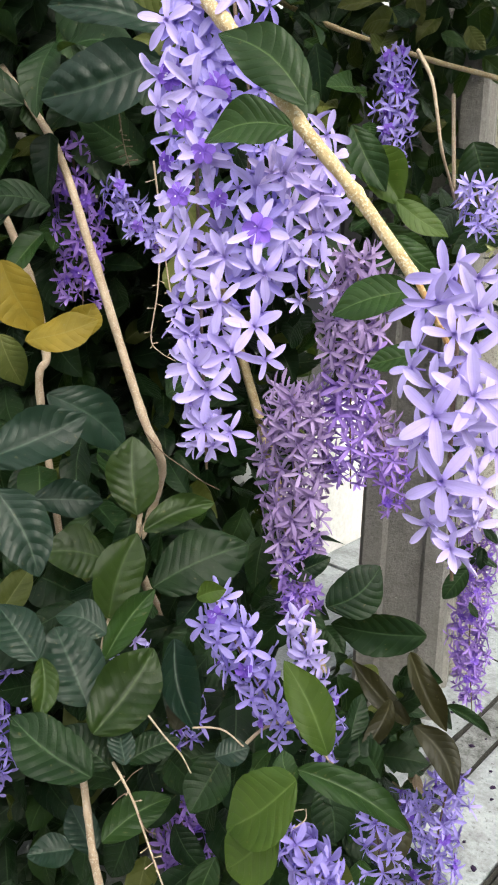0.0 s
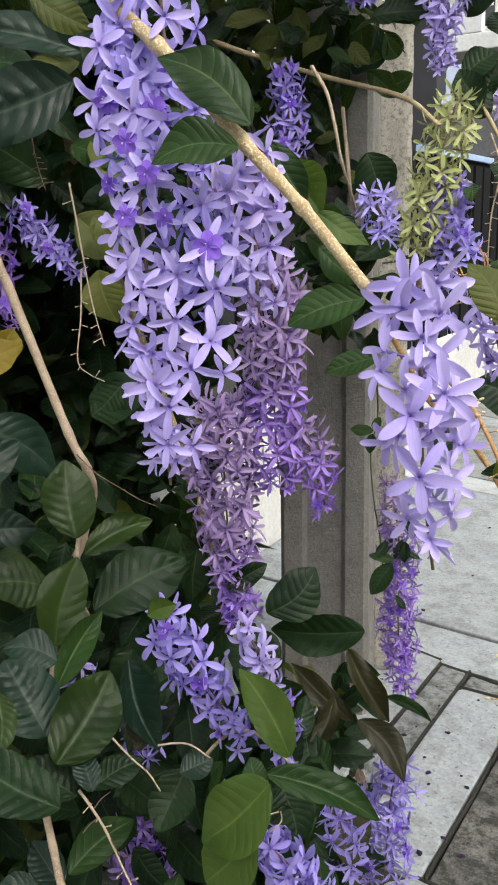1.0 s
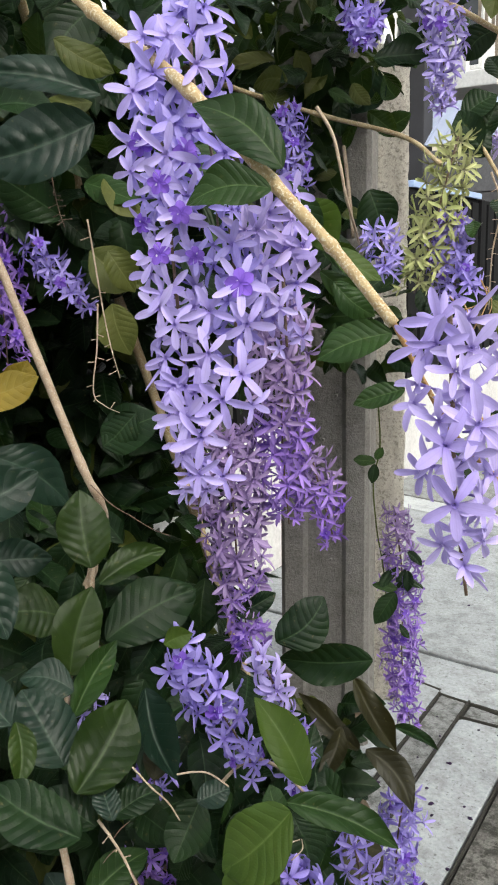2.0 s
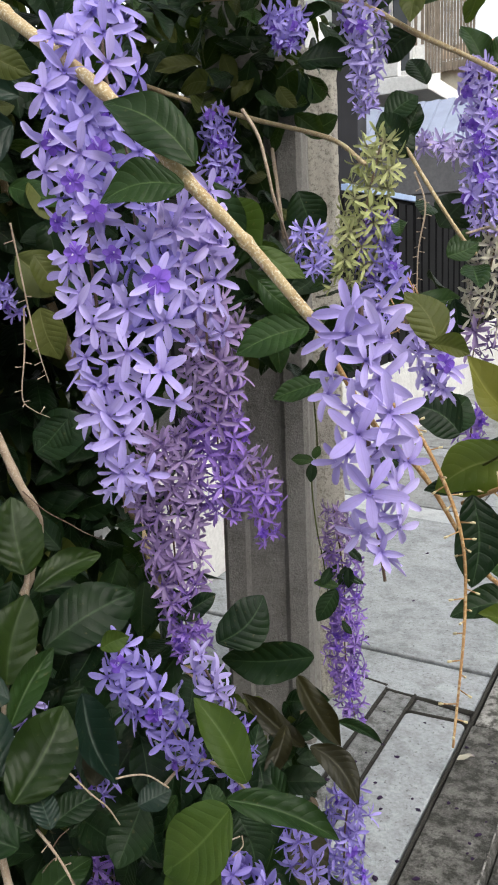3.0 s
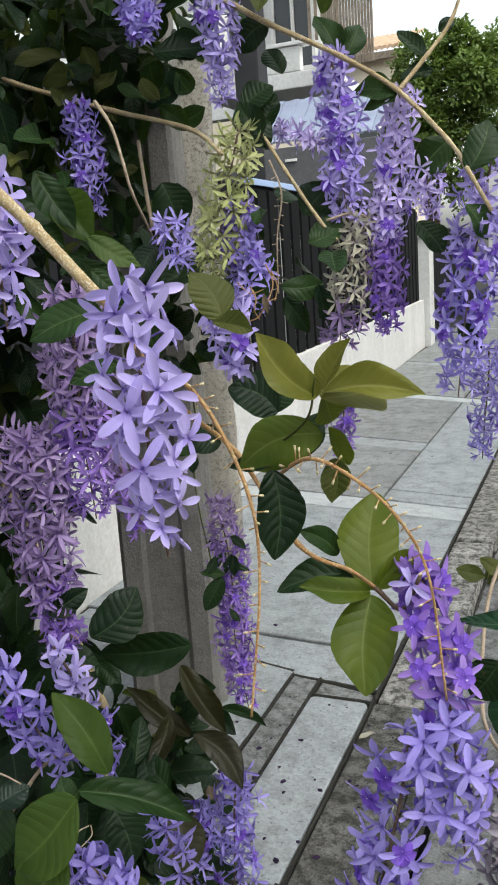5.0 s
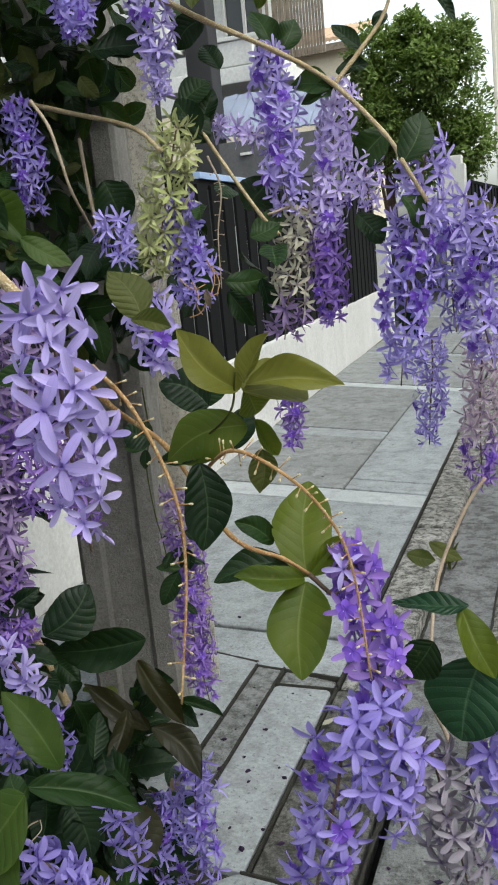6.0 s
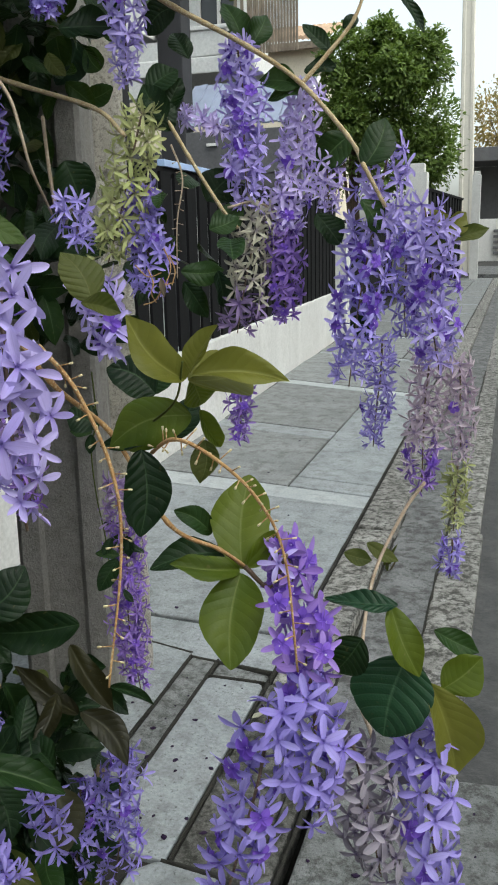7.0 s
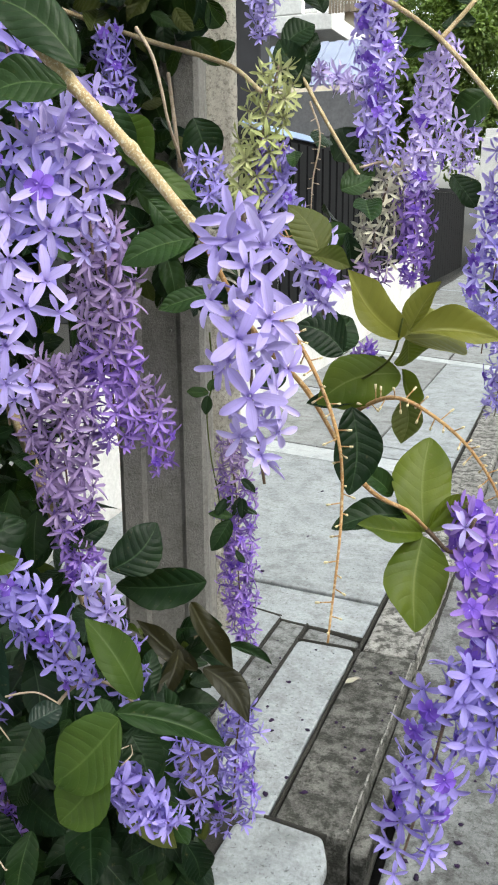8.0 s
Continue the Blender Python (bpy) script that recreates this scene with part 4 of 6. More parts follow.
stem_part([(-1.165, 1.528, 1.810), (-1.056, 1.605, 1.752), (-0.883, 1.709, 1.687), (-0.660, 1.632, 1.614), (-0.538, 1.512, 1.543)], 0.0060, 0.0045, BARK, "", 8, 8, 0.15, 7)
stem_part([(-0.512, 1.62, 1.62), (-0.502, 1.617, 1.596), (-0.453, 1.618, 1.512), (-0.389, 1.622, 1.411), (-0.36, 1.64, 1.37)], 0.0042, 0.0034, BARK, "", 8, 8, 0.2, 8)
stem_part([(-0.95, 1.62, 1.92), (-0.70, 1.59, 1.88), (-0.572, 1.600, 1.841), (-0.480, 1.646, 1.787), (-0.353, 1.698, 1.718), (-0.254, 1.740, 1.649), (-0.148, 1.694, 1.537), (-0.101, 1.601, 1.475), (-0.06, 1.60, 1.40)], 0.0066, 0.0038, BARK, "", 8, 8, 0.2, 9)
stem_part([(-0.256, 1.746, 1.645), (-0.202, 1.781, 1.712), (-0.159, 1.811, 1.774), (-0.13, 1.83, 1.86)], 0.0050, 0.0030, BARK, "", 7, 7, 0.2, 10)
stem_part([(-1.298, 0.928, 1.637), (-1.150, 0.945, 1.482), (-1.029, 0.927, 1.290), (-0.902, 0.906, 1.070), (-0.880, 0.918, 1.012), (-0.902, 0.949, 0.955), (-0.946, 0.964, 0.866), (-0.970, 0.962, 0.754), (-0.94, 1.10, 0.40), (-0.95, 1.10, -0.15)], 0.0070, 0.0080, CANE, "pale straw-coloured cane", 8, 8, 0.15, 11)
stem_part([(-1.30, 0.90, 1.46), (-1.180, 0.904, 1.266), (-1.132, 0.899, 1.133), (-1.130, 0.880, 1.066), (-1.13, 0.92, 0.70)], 0.0075, 0.0065, CANE, "", 8, 8, 0.2, 12)
stem_part([(-0.84, 1.74, 1.62), (-0.80, 1.68, 1.52), (-0.78, 1.66, 1.42)], 0.0045, 0.004, CANE, "", 6, 6, 0.1, 13)
stem_part([(-0.62, 0.80, 0.62), (-0.56, 0.82, 0.70), (-0.52, 0.84, 0.70), (-0.47, 0.85, 0.66)], 0.0030, 0.002, CANE, "", 6, 6, 0.1, 14)
stem_part([(0.02, 1.66, 0.86), (-0.02, 1.62, 0.80), (-0.06, 1.50, 0.70), (-0.04, 1.25, 0.62), (0.03, 0.95, 0.72)], 0.0038, 0.003, CANE, "", 7, 8, 0.15, 17)
stem_part([(-0.28, 1.73, 1.38), (-0.33, 1.68, 1.42), (-0.38, 1.64, 1.41)], 0.003, 0.003, CANE, "", 6, 5, 0.1, 18)
spent_spike([(-0.204, 0.608, 1.267), (-0.159, 0.586, 1.233), (-0.125, 0.574, 1.169), (-0.116, 0.562, 1.104), (-0.115, 0.525, 1.007)], 0.0021, ORANGE, 21, "orange-brown spent flower spike with pin-like stubs")
spent_spike([(-0.150, 0.690, 1.150), (-0.093, 0.626, 1.187), (-0.054, 0.618, 1.175), (-0.019, 0.620, 1.143), (0.006, 0.615, 1.096), (0.021, 0.598, 1.001)], 0.0021, ORANGE, 22, "orange-brown spent flower spike with pin-like stubs")
spent_spike([(-0.806, 0.849, 1.438), (-0.803, 0.854, 1.391), (-0.799, 0.858, 1.339), (-0.794, 0.861, 1.293), (-0.787, 0.863, 1.255), (-0.778, 0.866, 1.218)], 0.0015, CANE, 23, "dry grey-brown spent spike", 0.72)
spent_spike([(-0.808, 0.862, 1.323), (-0.809, 0.856, 1.261), (-0.810, 0.844, 1.199), (-0.798, 0.852, 1.179), (-0.782, 0.866, 1.167)], 0.0013, CANE, 33, "dry grey-brown spent spike", 0.72)
spent_spike([(-0.832, 0.811, 1.510), (-0.832, 0.816, 1.476), (-0.830, 0.821, 1.448), (-0.827, 0.826, 1.428)], 0.0013, TWIG, 24, "dry grey-brown spent spike", 0.72)
spent_spike([(-0.44, 1.50, 1.52), (-0.42, 1.50, 1.46), (-0.43, 1.49, 1.38), (-0.43, 1.48, 1.28)], 0.0022, CANE, 25, "dry grey-brown spent spike")
stem_part([(-0.580, 0.617, 0.804), (-0.558, 0.624, 0.780), (-0.541, 0.631, 0.763), (-0.527, 0.634, 0.742)], 0.0012, 0.0008, CANE, "", 6, 6, 0.2, 27)

# ---- the vine: flower spikes ----
# Flowers behind the open ones take deeper petal colours: shade between petals, painted in.
main_spike = raceme((-0.495, 0.601, 1.570), (-0.410, 0.534, 1.158), 0.026, 62, 0.0270, IRIS, "full lavender raceme with violet hearts", 0.12, "fine", 1, 0.62, 0.5, (0.2, 0.52), sway=0.01, turn=1.0, tip=NEAR, tip_from=0.42)
raceme((-0.480, 0.645, 1.615), (-0.429, 0.605, 1.398), 0.031, 28, 0.0270, IRIS, "pale lavender raceme", 0.10, "fine", 2, 0.8, 0.7, turn=1.0)
raceme((-0.377, 0.628, 1.437), (-0.357, 0.601, 1.302), 0.026, 24, 0.0255, NEAR, "pale lilac raceme", 0.0, "fine", 3, 0.6, 0.6, turn=1.0)
raceme((-0.413, 0.600, 1.412), (-0.398, 0.578, 1.283), 0.024, 14, 0.0270, IRIS, "pale lavender raceme", 0.0, "fine", 5, 0.6, 0.5, turn=1.0)
near_spike = raceme((-0.187, 0.533, 1.340), (-0.157, 0.495, 1.145), 0.028, 20, 0.0260, NEAR, "large-starred pale lilac raceme", 0.0, "fine", 4, 0.5, 0.3, turn=0.3)
raceme((-0.717, 1.225, 1.310), (-0.672, 1.165, 0.930), 0.050, 120, 0.0350, MAUVE, "fading mauve raceme, purple towards its tip", 0.10, "wispy", 6, 0.75, 0.6, (0.5, 1.0), tip=PURPLE, tip_from=0.5)
raceme((-0.650, 1.205, 1.050), (-0.608, 1.212, 0.895), 0.034, 34, 0.0300, MAUVE, "purple raceme tip", 0.25, "wispy", 7, 0.5, 0.5, (0.5, 1.0), tip=PURPLE, tip_from=0.4)
raceme((-0.775, 1.135, 1.090), (-0.700, 1.076, 0.720), 0.056, 165, 0.0350, MAUVE, "fading mauve raceme, purple towards its tip", 0.10, "wispy", 8, 0.5, 0.35, (0.6, 1.0), tip=PURPLE, tip_from=0.75)
raceme((-0.648, 0.806, 0.864), (-0.540, 0.828, 0.683), 0.035, 38, 0.0316, BLUE, "blue-lavender raceme among dark leaves", 0.12, "fine", 10, 0.7, 0.5)
raceme((-0.545, 0.844, 0.860), (-0.499, 0.860, 0.750), 0.021, 14, 0.0304, NEAR, "blue-lavender raceme among dark leaves", 0.0, "fine", 11)
raceme((-0.498, 0.859, 0.751), (-0.488, 0.862, 0.650), 0.019, 14, 0.0269, BLUE, "blue-lavender raceme among dark leaves", 0.1, "small", 12)
raceme((-0.664, 1.632, 0.825), (-0.589, 1.551, 0.359), 0.042, 170, 0.0245, MAUVE, "long slender purple raceme beside the pole", 0.3, "small", 13, 0.8, 0.5, (0.3, 1.0), tip=PURPLE, tip_from=0.25)
raceme((-0.927, 1.639, 1.696), (-0.892, 1.605, 1.464), 0.039, 52, 0.0304, BLUE, "violet-blue raceme", 0.3, "small", 14, 0.7, 0.5)
raceme((-0.524, 1.570, 1.595), (-0.575, 1.487, 1.309), 0.044, 70, 0.0339, GREEN, "unripe yellow-green raceme", 0.0, "wispy", 15, 0.8, 0.7)
raceme((-0.527, 1.555, 1.450), (-0.495, 1.508, 1.245), 0.042, 66, 0.0285, BLUE, "dusky violet raceme", 0.12, "small", 16, 0.8, 0.6)
raceme((-0.648, 1.483, 1.433), (-0.622, 1.473, 1.340), 0.033, 22, 0.0316, IRIS, "dusky lavender raceme", 0.05, "wispy", 17)
raceme((-0.576, 1.641, 1.941), (-0.564, 1.589, 1.636), 0.040, 74, 0.0316, LAVENDER, "full lavender raceme", 0.16, "small", 18, 0.6, 0.35, (0.0, 0.5))
raceme((-0.731, 1.597, 1.855), (-0.722, 1.572, 1.783), 0.037, 40, 0.0292, BLUE, "short rounded violet-blue raceme", 0.4, "small", 19)
raceme((-0.384, 1.738, 1.727), (-0.347, 1.681, 1.401), 0.040, 84, 0.0316, LAVENDER, "full lavender raceme with violet hearts", 0.16, "small", 20, 0.8, 0.6, (0.0, 0.85))
raceme((-0.397, 1.696, 1.568), (-0.488, 1.666, 1.604), 0.030, 20, 0.0316, LILAC, "pale lilac side spray", 0.0, "small", 21)
raceme((-0.253, 1.787, 1.646), (-0.280, 1.710, 1.345), 0.042, 84, 0.0316, LILAC, "lilac raceme with violet hearts", 0.16, "small", 22, 0.8, 0.55, (0.45, 0.95))
raceme((-0.205, 1.752, 1.503), (-0.194, 1.732, 1.401), 0.035, 22, 0.0304, LILAC, "pale lilac raceme", 0.05, "small", 23)
raceme((-0.329, 1.700, 1.416), (-0.363, 1.628, 1.161), 0.040, 54, 0.0328, GREY, "withered grey-cream raceme", 0.0, "wispy", 24, 0.8, 0.7, tip=MAUVE, tip_from=0.7)
raceme((-0.285, 1.711, 1.380), (-0.274, 1.671, 1.177), 0.035, 52, 0.0292, PURPLE, "dusky purple raceme", 0.3, "small", 25, 0.7, 0.5)
raceme((-0.065, 1.665, 1.504), (-0.116, 1.546, 1.072), 0.051, 120, 0.0316, LAVENDER, "full lavender raceme with violet hearts", 0.5, "small", 26, 0.75, 0.6, (0.40, 0.75), tip=IRIS, tip_from=0.5)
raceme((0.004, 1.663, 1.401), (0.046, 1.604, 1.098), 0.048, 90, 0.0316, LAVENDER, "full lavender raceme with violet hearts", 0.6, "small", 27, 0.8, 0.6, (0.4, 0.9))
raceme((-0.032, 1.680, 1.360), (-0.022, 1.640, 1.155), 0.040, 34, 0.0304, BLUE, "violet-blue raceme", 0.5, "wispy", 28)
raceme((-0.090, 1.789, 1.136), (-0.101, 1.752, 0.905), 0.032, 48, 0.0281, IRIS, "slender lavender raceme, violet near its tip", 0.5, "wispy", 29, 0.7, 0.4, (0.6, 0.9))
raceme((0.017, 1.753, 1.116), (0.011, 1.690, 0.830), 0.037, 64, 0.0304, ROSE, "fading mauve raceme, purple towards its tip", 0.2, "wispy", 30, 0.75, 0.5, (0.7, 1.0), tip=PURPLE, tip_from=0.72)
raceme((0.075, 1.760, 1.096), (0.088, 1.726, 0.892), 0.033, 44, 0.0304, ROSE, "fading mauve raceme", 0.02, "wispy", 31)
raceme((0.081, 1.713, 0.884), (0.078, 1.683, 0.752), 0.026, 28, 0.0269, GREEN, "unripe green raceme", 0.0, "wispy", 32)
raceme((0.078, 1.670, 0.738), (0.076, 1.655, 0.662), 0.023, 20, 0.0234, BLUE, "violet raceme tip", 0.3, "small", 33)
purple_spike = raceme((-0.043, 0.790, 1.045), (-0.002, 0.733, 0.916), 0.024, 28, 0.0255, PURPLE, "rich purple raceme with open hearts", 0.75, "fine", 34, 0.9, 0.8, turn=0.8)
low_spike = raceme((-0.002, 0.736, 0.920), (0.019, 0.692, 0.781), 0.026, 30, 0.0255, BLUE, "lavender raceme hanging low", 0.12, "fine", 35, 0.7, 0.5, turn=0.8)
raceme((-0.036, 0.711, 0.889), (-0.070, 0.644, 0.704), 0.033, 38, 0.0262, BLUE, "violet-blue raceme hanging low", 0.25, "fine", 36, 0.8, 0.5, turn=0.8)
street_spike = raceme((0.096, 0.850, 0.811), (0.132, 0.810, 0.575), 0.032, 46, 0.0255, BLUE, "lavender raceme hanging low", 0.2, "fine", 37, 0.8, 0.6, turn=0.8)
raceme((0.029, 0.817, 0.794), (0.065, 0.797, 0.646), 0.040, 44, 0.0270, ASH, "withered mauve-grey raceme", 0.0, "fine", 38)
raceme((-0.491, 1.262, 0.408), (-0.495, 1.207, 0.174), 0.044, 66, 0.0292, BLUE, "violet-blue raceme low by the pavement", 0.2, "small", 39, 0.8, 0.6)
raceme((-0.568, 1.226, 0.339), (-0.572, 1.184, 0.176), 0.040, 40, 0.0292, BLUE, "violet-blue raceme low by the pavement", 0.3, "small", 40)
raceme((-0.177, 0.668, 1.318), (-0.160, 0.652, 1.250), 0.018, 20, 0.0205, NEAR, "lavender raceme half hidden by an olive leaf", 0.1, "small", 41)
raceme((-0.367, 1.673, 1.056), (-0.373, 1.644, 0.929), 0.026, 30, 0.0269, PURPLE, "dusky purple raceme", 0.35, "small", 42)
raceme((-1.179, 1.010, 1.483), (-1.125, 0.975, 1.201), 0.042, 70, 0.0292, PURPLE, "dusky violet raceme in the shade", 0.3, "small", 43, 0.8, 0.7)
raceme((-1.104, 1.032, 1.416), (-1.010, 1.073, 1.299), 0.028, 32, 0.0281, BLUE, "dusky violet raceme in the shade", 0.1, "small", 44)
raceme((-0.949, 0.647, 0.745), (-0.915, 0.605, 0.520), 0.037, 44, 0.0304, BLUE, "violet-blue raceme low on the plant", 0.3, "small", 45)
raceme((-0.417, 0.683, 0.683), (-0.345, 0.698, 0.622), 0.030, 26, 0.0304, BLUE, "blue-lavender raceme low on the plant", 0.0, "fine", 46)
# This one's dimness in the shade is put into its purple petals.
raceme((-0.810, 0.900, 0.400), (-0.770, 0.870, 0.280), 0.052, 40, 0.0304, PURPLE, "dusky violet raceme in the shade", 0.3, "small", 47)
raceme((-0.714, 0.815, 0.708), (-0.703, 0.805, 0.607), 0.026, 18, 0.0269, BLUE, "dusky violet raceme in the shade", 0.2, "small", 48)
raceme((-0.813, 0.792, 0.751), (-0.792, 0.782, 0.680), 0.022, 10, 0.0281, LAVENDER, "dusky violet raceme in the shade", 0.0, "small", 49)
raceme((-0.409, 0.857, 0.626), (-0.388, 0.846, 0.535), 0.026, 14, 0.0281, BLUE, "dusky violet raceme in the shade", 0.0, "small", 50)

raceme((-1.123, 1.495, 1.910), (-1.064, 1.550, 1.872), 0.034, 34, 0.0290, BLUE, "violet-blue raceme among the upper leaves", 0.4, "small", 51)
open_flower((-0.192, 0.525, 1.332), (-0.201, 0.527, 1.358), (0.07, -0.97, 0.24), NEAR, near_spike)
open_flower((-0.165, 0.514, 1.316), (-0.178, 0.514, 1.340), (0.51, -0.86, 0.02), NEAR, near_spike)
open_flower((-0.170, 0.497, 1.302), (-0.154, 0.501, 1.291), (0.27, -0.96, 0.12), NEAR, near_spike)
open_flower((-0.153, 0.495, 1.267), (-0.131, 0.508, 1.278), (0.51, -0.84, 0.18), NEAR, near_spike)
open_flower((-0.170, 0.480, 1.254), (-0.190, 0.467, 1.241), (0.38, -0.92, 0.13), NEAR, near_spike)
open_flower((-0.163, 0.481, 1.214), (-0.184, 0.469, 1.202), (0.32, -0.92, 0.21), NEAR, near_spike)
open_flower((-0.200, 0.502, 1.277), (-0.211, 0.496, 1.277), (-0.35, -0.92, 0.18), NEAR, near_spike)
open_flower((-0.198, 0.508, 1.317), (-0.220, 0.497, 1.309), (-0.20, -0.96, 0.21), NEAR, near_spike)
open_flower((-0.151, 0.530, 1.225), (-0.137, 0.536, 1.223), (0.85, -0.52, 0.12), NEAR, near_spike)
open_flower((-0.151, 0.505, 1.205), (-0.134, 0.510, 1.196), (0.76, -0.65, 0.03), NEAR, near_spike)
open_flower((-0.173, 0.488, 1.182), (-0.186, 0.483, 1.183), (0.18, -0.97, -0.18), NEAR, near_spike)
open_flower((-0.150, 0.504, 1.183), (-0.143, 0.503, 1.169), (0.65, -0.72, -0.24), NEAR, near_spike)
open_flower((-0.159, 0.522, 1.241), (-0.170, 0.514, 1.227), (0.55, -0.83, -0.08), NEAR, near_spike)
open_flower((-0.193, 0.501, 1.229), (-0.197, 0.494, 1.210), (0.00, -0.99, -0.15), NEAR, near_spike)
open_flower((-0.177, 0.518, 1.276), (-0.177, 0.515, 1.262), (0.30, -0.93, -0.20), NEAR, near_spike)
open_flower((-0.471, 0.596, 1.574), (-0.480, 0.594, 1.592), (0.66, -0.75, 0.08), LAVENDER, main_spike)
open_flower((-0.440, 0.595, 1.546), (-0.417, 0.610, 1.550), (0.79, -0.61, -0.08), LAVENDER, main_spike)
open_flower((-0.491, 0.569, 1.526), (-0.472, 0.584, 1.537), (0.50, -0.87, 0.04), LAVENDER, main_spike)
open_flower((-0.489, 0.557, 1.480), (-0.481, 0.567, 1.501), (0.30, -0.95, 0.06), LAVENDER, main_spike)
open_flower((-0.453, 0.562, 1.470), (-0.474, 0.554, 1.487), (0.65, -0.76, -0.00), LAVENDER, main_spike)
open_flower((-0.485, 0.553, 1.456), (-0.495, 0.551, 1.473), (0.32, -0.95, -0.01), LAVENDER, main_spike)
open_flower((-0.452, 0.598, 1.492), (-0.434, 0.606, 1.481), (0.73, -0.69, -0.06), IRIS, main_spike)
open_flower((-0.474, 0.590, 1.513), (-0.460, 0.597, 1.505), (0.73, -0.68, -0.08), IRIS, main_spike)
open_flower((-0.451, 0.549, 1.445), (-0.466, 0.537, 1.435), (0.58, -0.81, -0.07), LAVENDER, main_spike, True)
open_flower((-0.434, 0.554, 1.419), (-0.450, 0.542, 1.412), (0.68, -0.73, 0.03), LAVENDER, main_spike, True)
open_flower((-0.470, 0.549, 1.412), (-0.478, 0.547, 1.421), (0.01, -0.99, -0.13), LAVENDER, main_spike, True)
open_flower((-0.444, 0.536, 1.385), (-0.459, 0.525, 1.376), (0.55, -0.83, 0.08), LAVENDER, main_spike, True)
open_flower((-0.429, 0.566, 1.382), (-0.422, 0.574, 1.397), (0.76, -0.59, 0.27), IRIS, main_spike, True)
open_flower((-0.378, 0.559, 1.359), (-0.396, 0.552, 1.377), (0.55, -0.83, 0.14), LAVENDER, main_spike, True)
open_flower((-0.419, 0.581, 1.392), (-0.426, 0.580, 1.410), (0.54, -0.83, 0.15), IRIS, main_spike)
open_flower((-0.394, 0.593, 1.404), (-0.412, 0.585, 1.411), (0.61, -0.79, 0.04), LILAC, main_spike)
open_flower((-0.357, 0.612, 1.388), (-0.340, 0.617, 1.366), (0.90, -0.42, 0.06), LILAC, main_spike)
open_flower((-0.378, 0.610, 1.396), (-0.368, 0.620, 1.410), (0.76, -0.61, 0.22), LILAC, main_spike)
open_flower((-0.365, 0.606, 1.343), (-0.350, 0.615, 1.347), (0.81, -0.59, 0.05), LILAC, main_spike)
open_flower((-0.378, 0.601, 1.371), (-0.367, 0.606, 1.363), (0.69, -0.70, 0.20), LILAC, main_spike)
open_flower((-0.446, 0.540, 1.351), (-0.463, 0.531, 1.356), (0.35, -0.92, 0.19), LAVENDER, main_spike)
open_flower((-0.430, 0.534, 1.325), (-0.447, 0.522, 1.317), (0.36, -0.91, 0.19), LAVENDER, main_spike)
open_flower((-0.399, 0.542, 1.337), (-0.413, 0.539, 1.359), (0.59, -0.81, 0.04), LAVENDER, main_spike)
open_flower((-0.374, 0.562, 1.325), (-0.392, 0.547, 1.313), (0.69, -0.72, -0.05), LAVENDER, main_spike)
open_flower((-0.396, 0.534, 1.302), (-0.377, 0.543, 1.291), (0.61, -0.79, -0.00), LAVENDER, main_spike)
open_flower((-0.430, 0.529, 1.273), (-0.443, 0.521, 1.275), (0.37, -0.91, 0.19), LAVENDER, main_spike)
open_flower((-0.374, 0.551, 1.283), (-0.354, 0.566, 1.293), (0.68, -0.67, 0.28), LAVENDER, main_spike)
open_flower((-0.385, 0.536, 1.263), (-0.377, 0.535, 1.237), (0.52, -0.86, 0.00), LAVENDER, main_spike)
open_flower((-0.411, 0.521, 1.248), (-0.433, 0.506, 1.242), (0.48, -0.87, 0.07), LAVENDER, main_spike)
open_flower((-0.398, 0.522, 1.231), (-0.394, 0.517, 1.205), (0.57, -0.82, -0.02), LAVENDER, main_spike)
open_flower((-0.400, 0.520, 1.199), (-0.399, 0.516, 1.177), (0.45, -0.89, -0.11), LAVENDER, main_spike)
open_flower((-0.387, 0.537, 1.195), (-0.380, 0.537, 1.176), (0.72, -0.69, -0.08), LAVENDER, main_spike)
open_flower((-0.419, 0.524, 1.216), (-0.426, 0.517, 1.205), (0.15, -0.98, 0.09), LAVENDER, main_spike)
open_flower((-0.372, 0.564, 1.255), (-0.361, 0.569, 1.248), (0.81, -0.58, 0.11), LAVENDER, main_spike)
open_flower((-0.443, 0.537, 1.296), (-0.454, 0.529, 1.292), (0.11, -0.99, 0.10), LAVENDER, main_spike)
open_flower((-0.032, 0.730, 0.998), (-0.052, 0.722, 0.993), (0.18, -0.89, 0.43), PURPLE, purple_spike, True)
open_flower((-0.023, 0.711, 0.964), (-0.042, 0.703, 0.957), (0.11, -0.87, 0.48), PURPLE, purple_spike, True)
open_flower((0.011, 0.739, 0.981), (0.029, 0.742, 0.969), (0.51, -0.79, 0.35), PURPLE, purple_spike, True)
open_flower((-0.018, 0.759, 1.021), (-0.014, 0.766, 1.043), (0.33, -0.69, 0.64), PURPLE, purple_spike)
open_flower((0.014, 0.725, 0.954), (0.029, 0.726, 0.937), (0.40, -0.85, 0.35), PURPLE, purple_spike, True)
open_flower((-0.039, 0.757, 1.029), (-0.061, 0.750, 1.030), (-0.19, -0.79, 0.58), LAVENDER, purple_spike)
open_flower((0.023, 0.686, 0.881), (0.013, 0.678, 0.860), (0.11, -0.86, 0.50), BLUE, low_spike)
open_flower((-0.018, 0.688, 0.903), (-0.041, 0.683, 0.910), (-0.03, -0.81, 0.59), BLUE, low_spike)
open_flower((0.003, 0.703, 0.912), (0.021, 0.712, 0.927), (0.18, -0.71, 0.68), BLUE, low_spike)
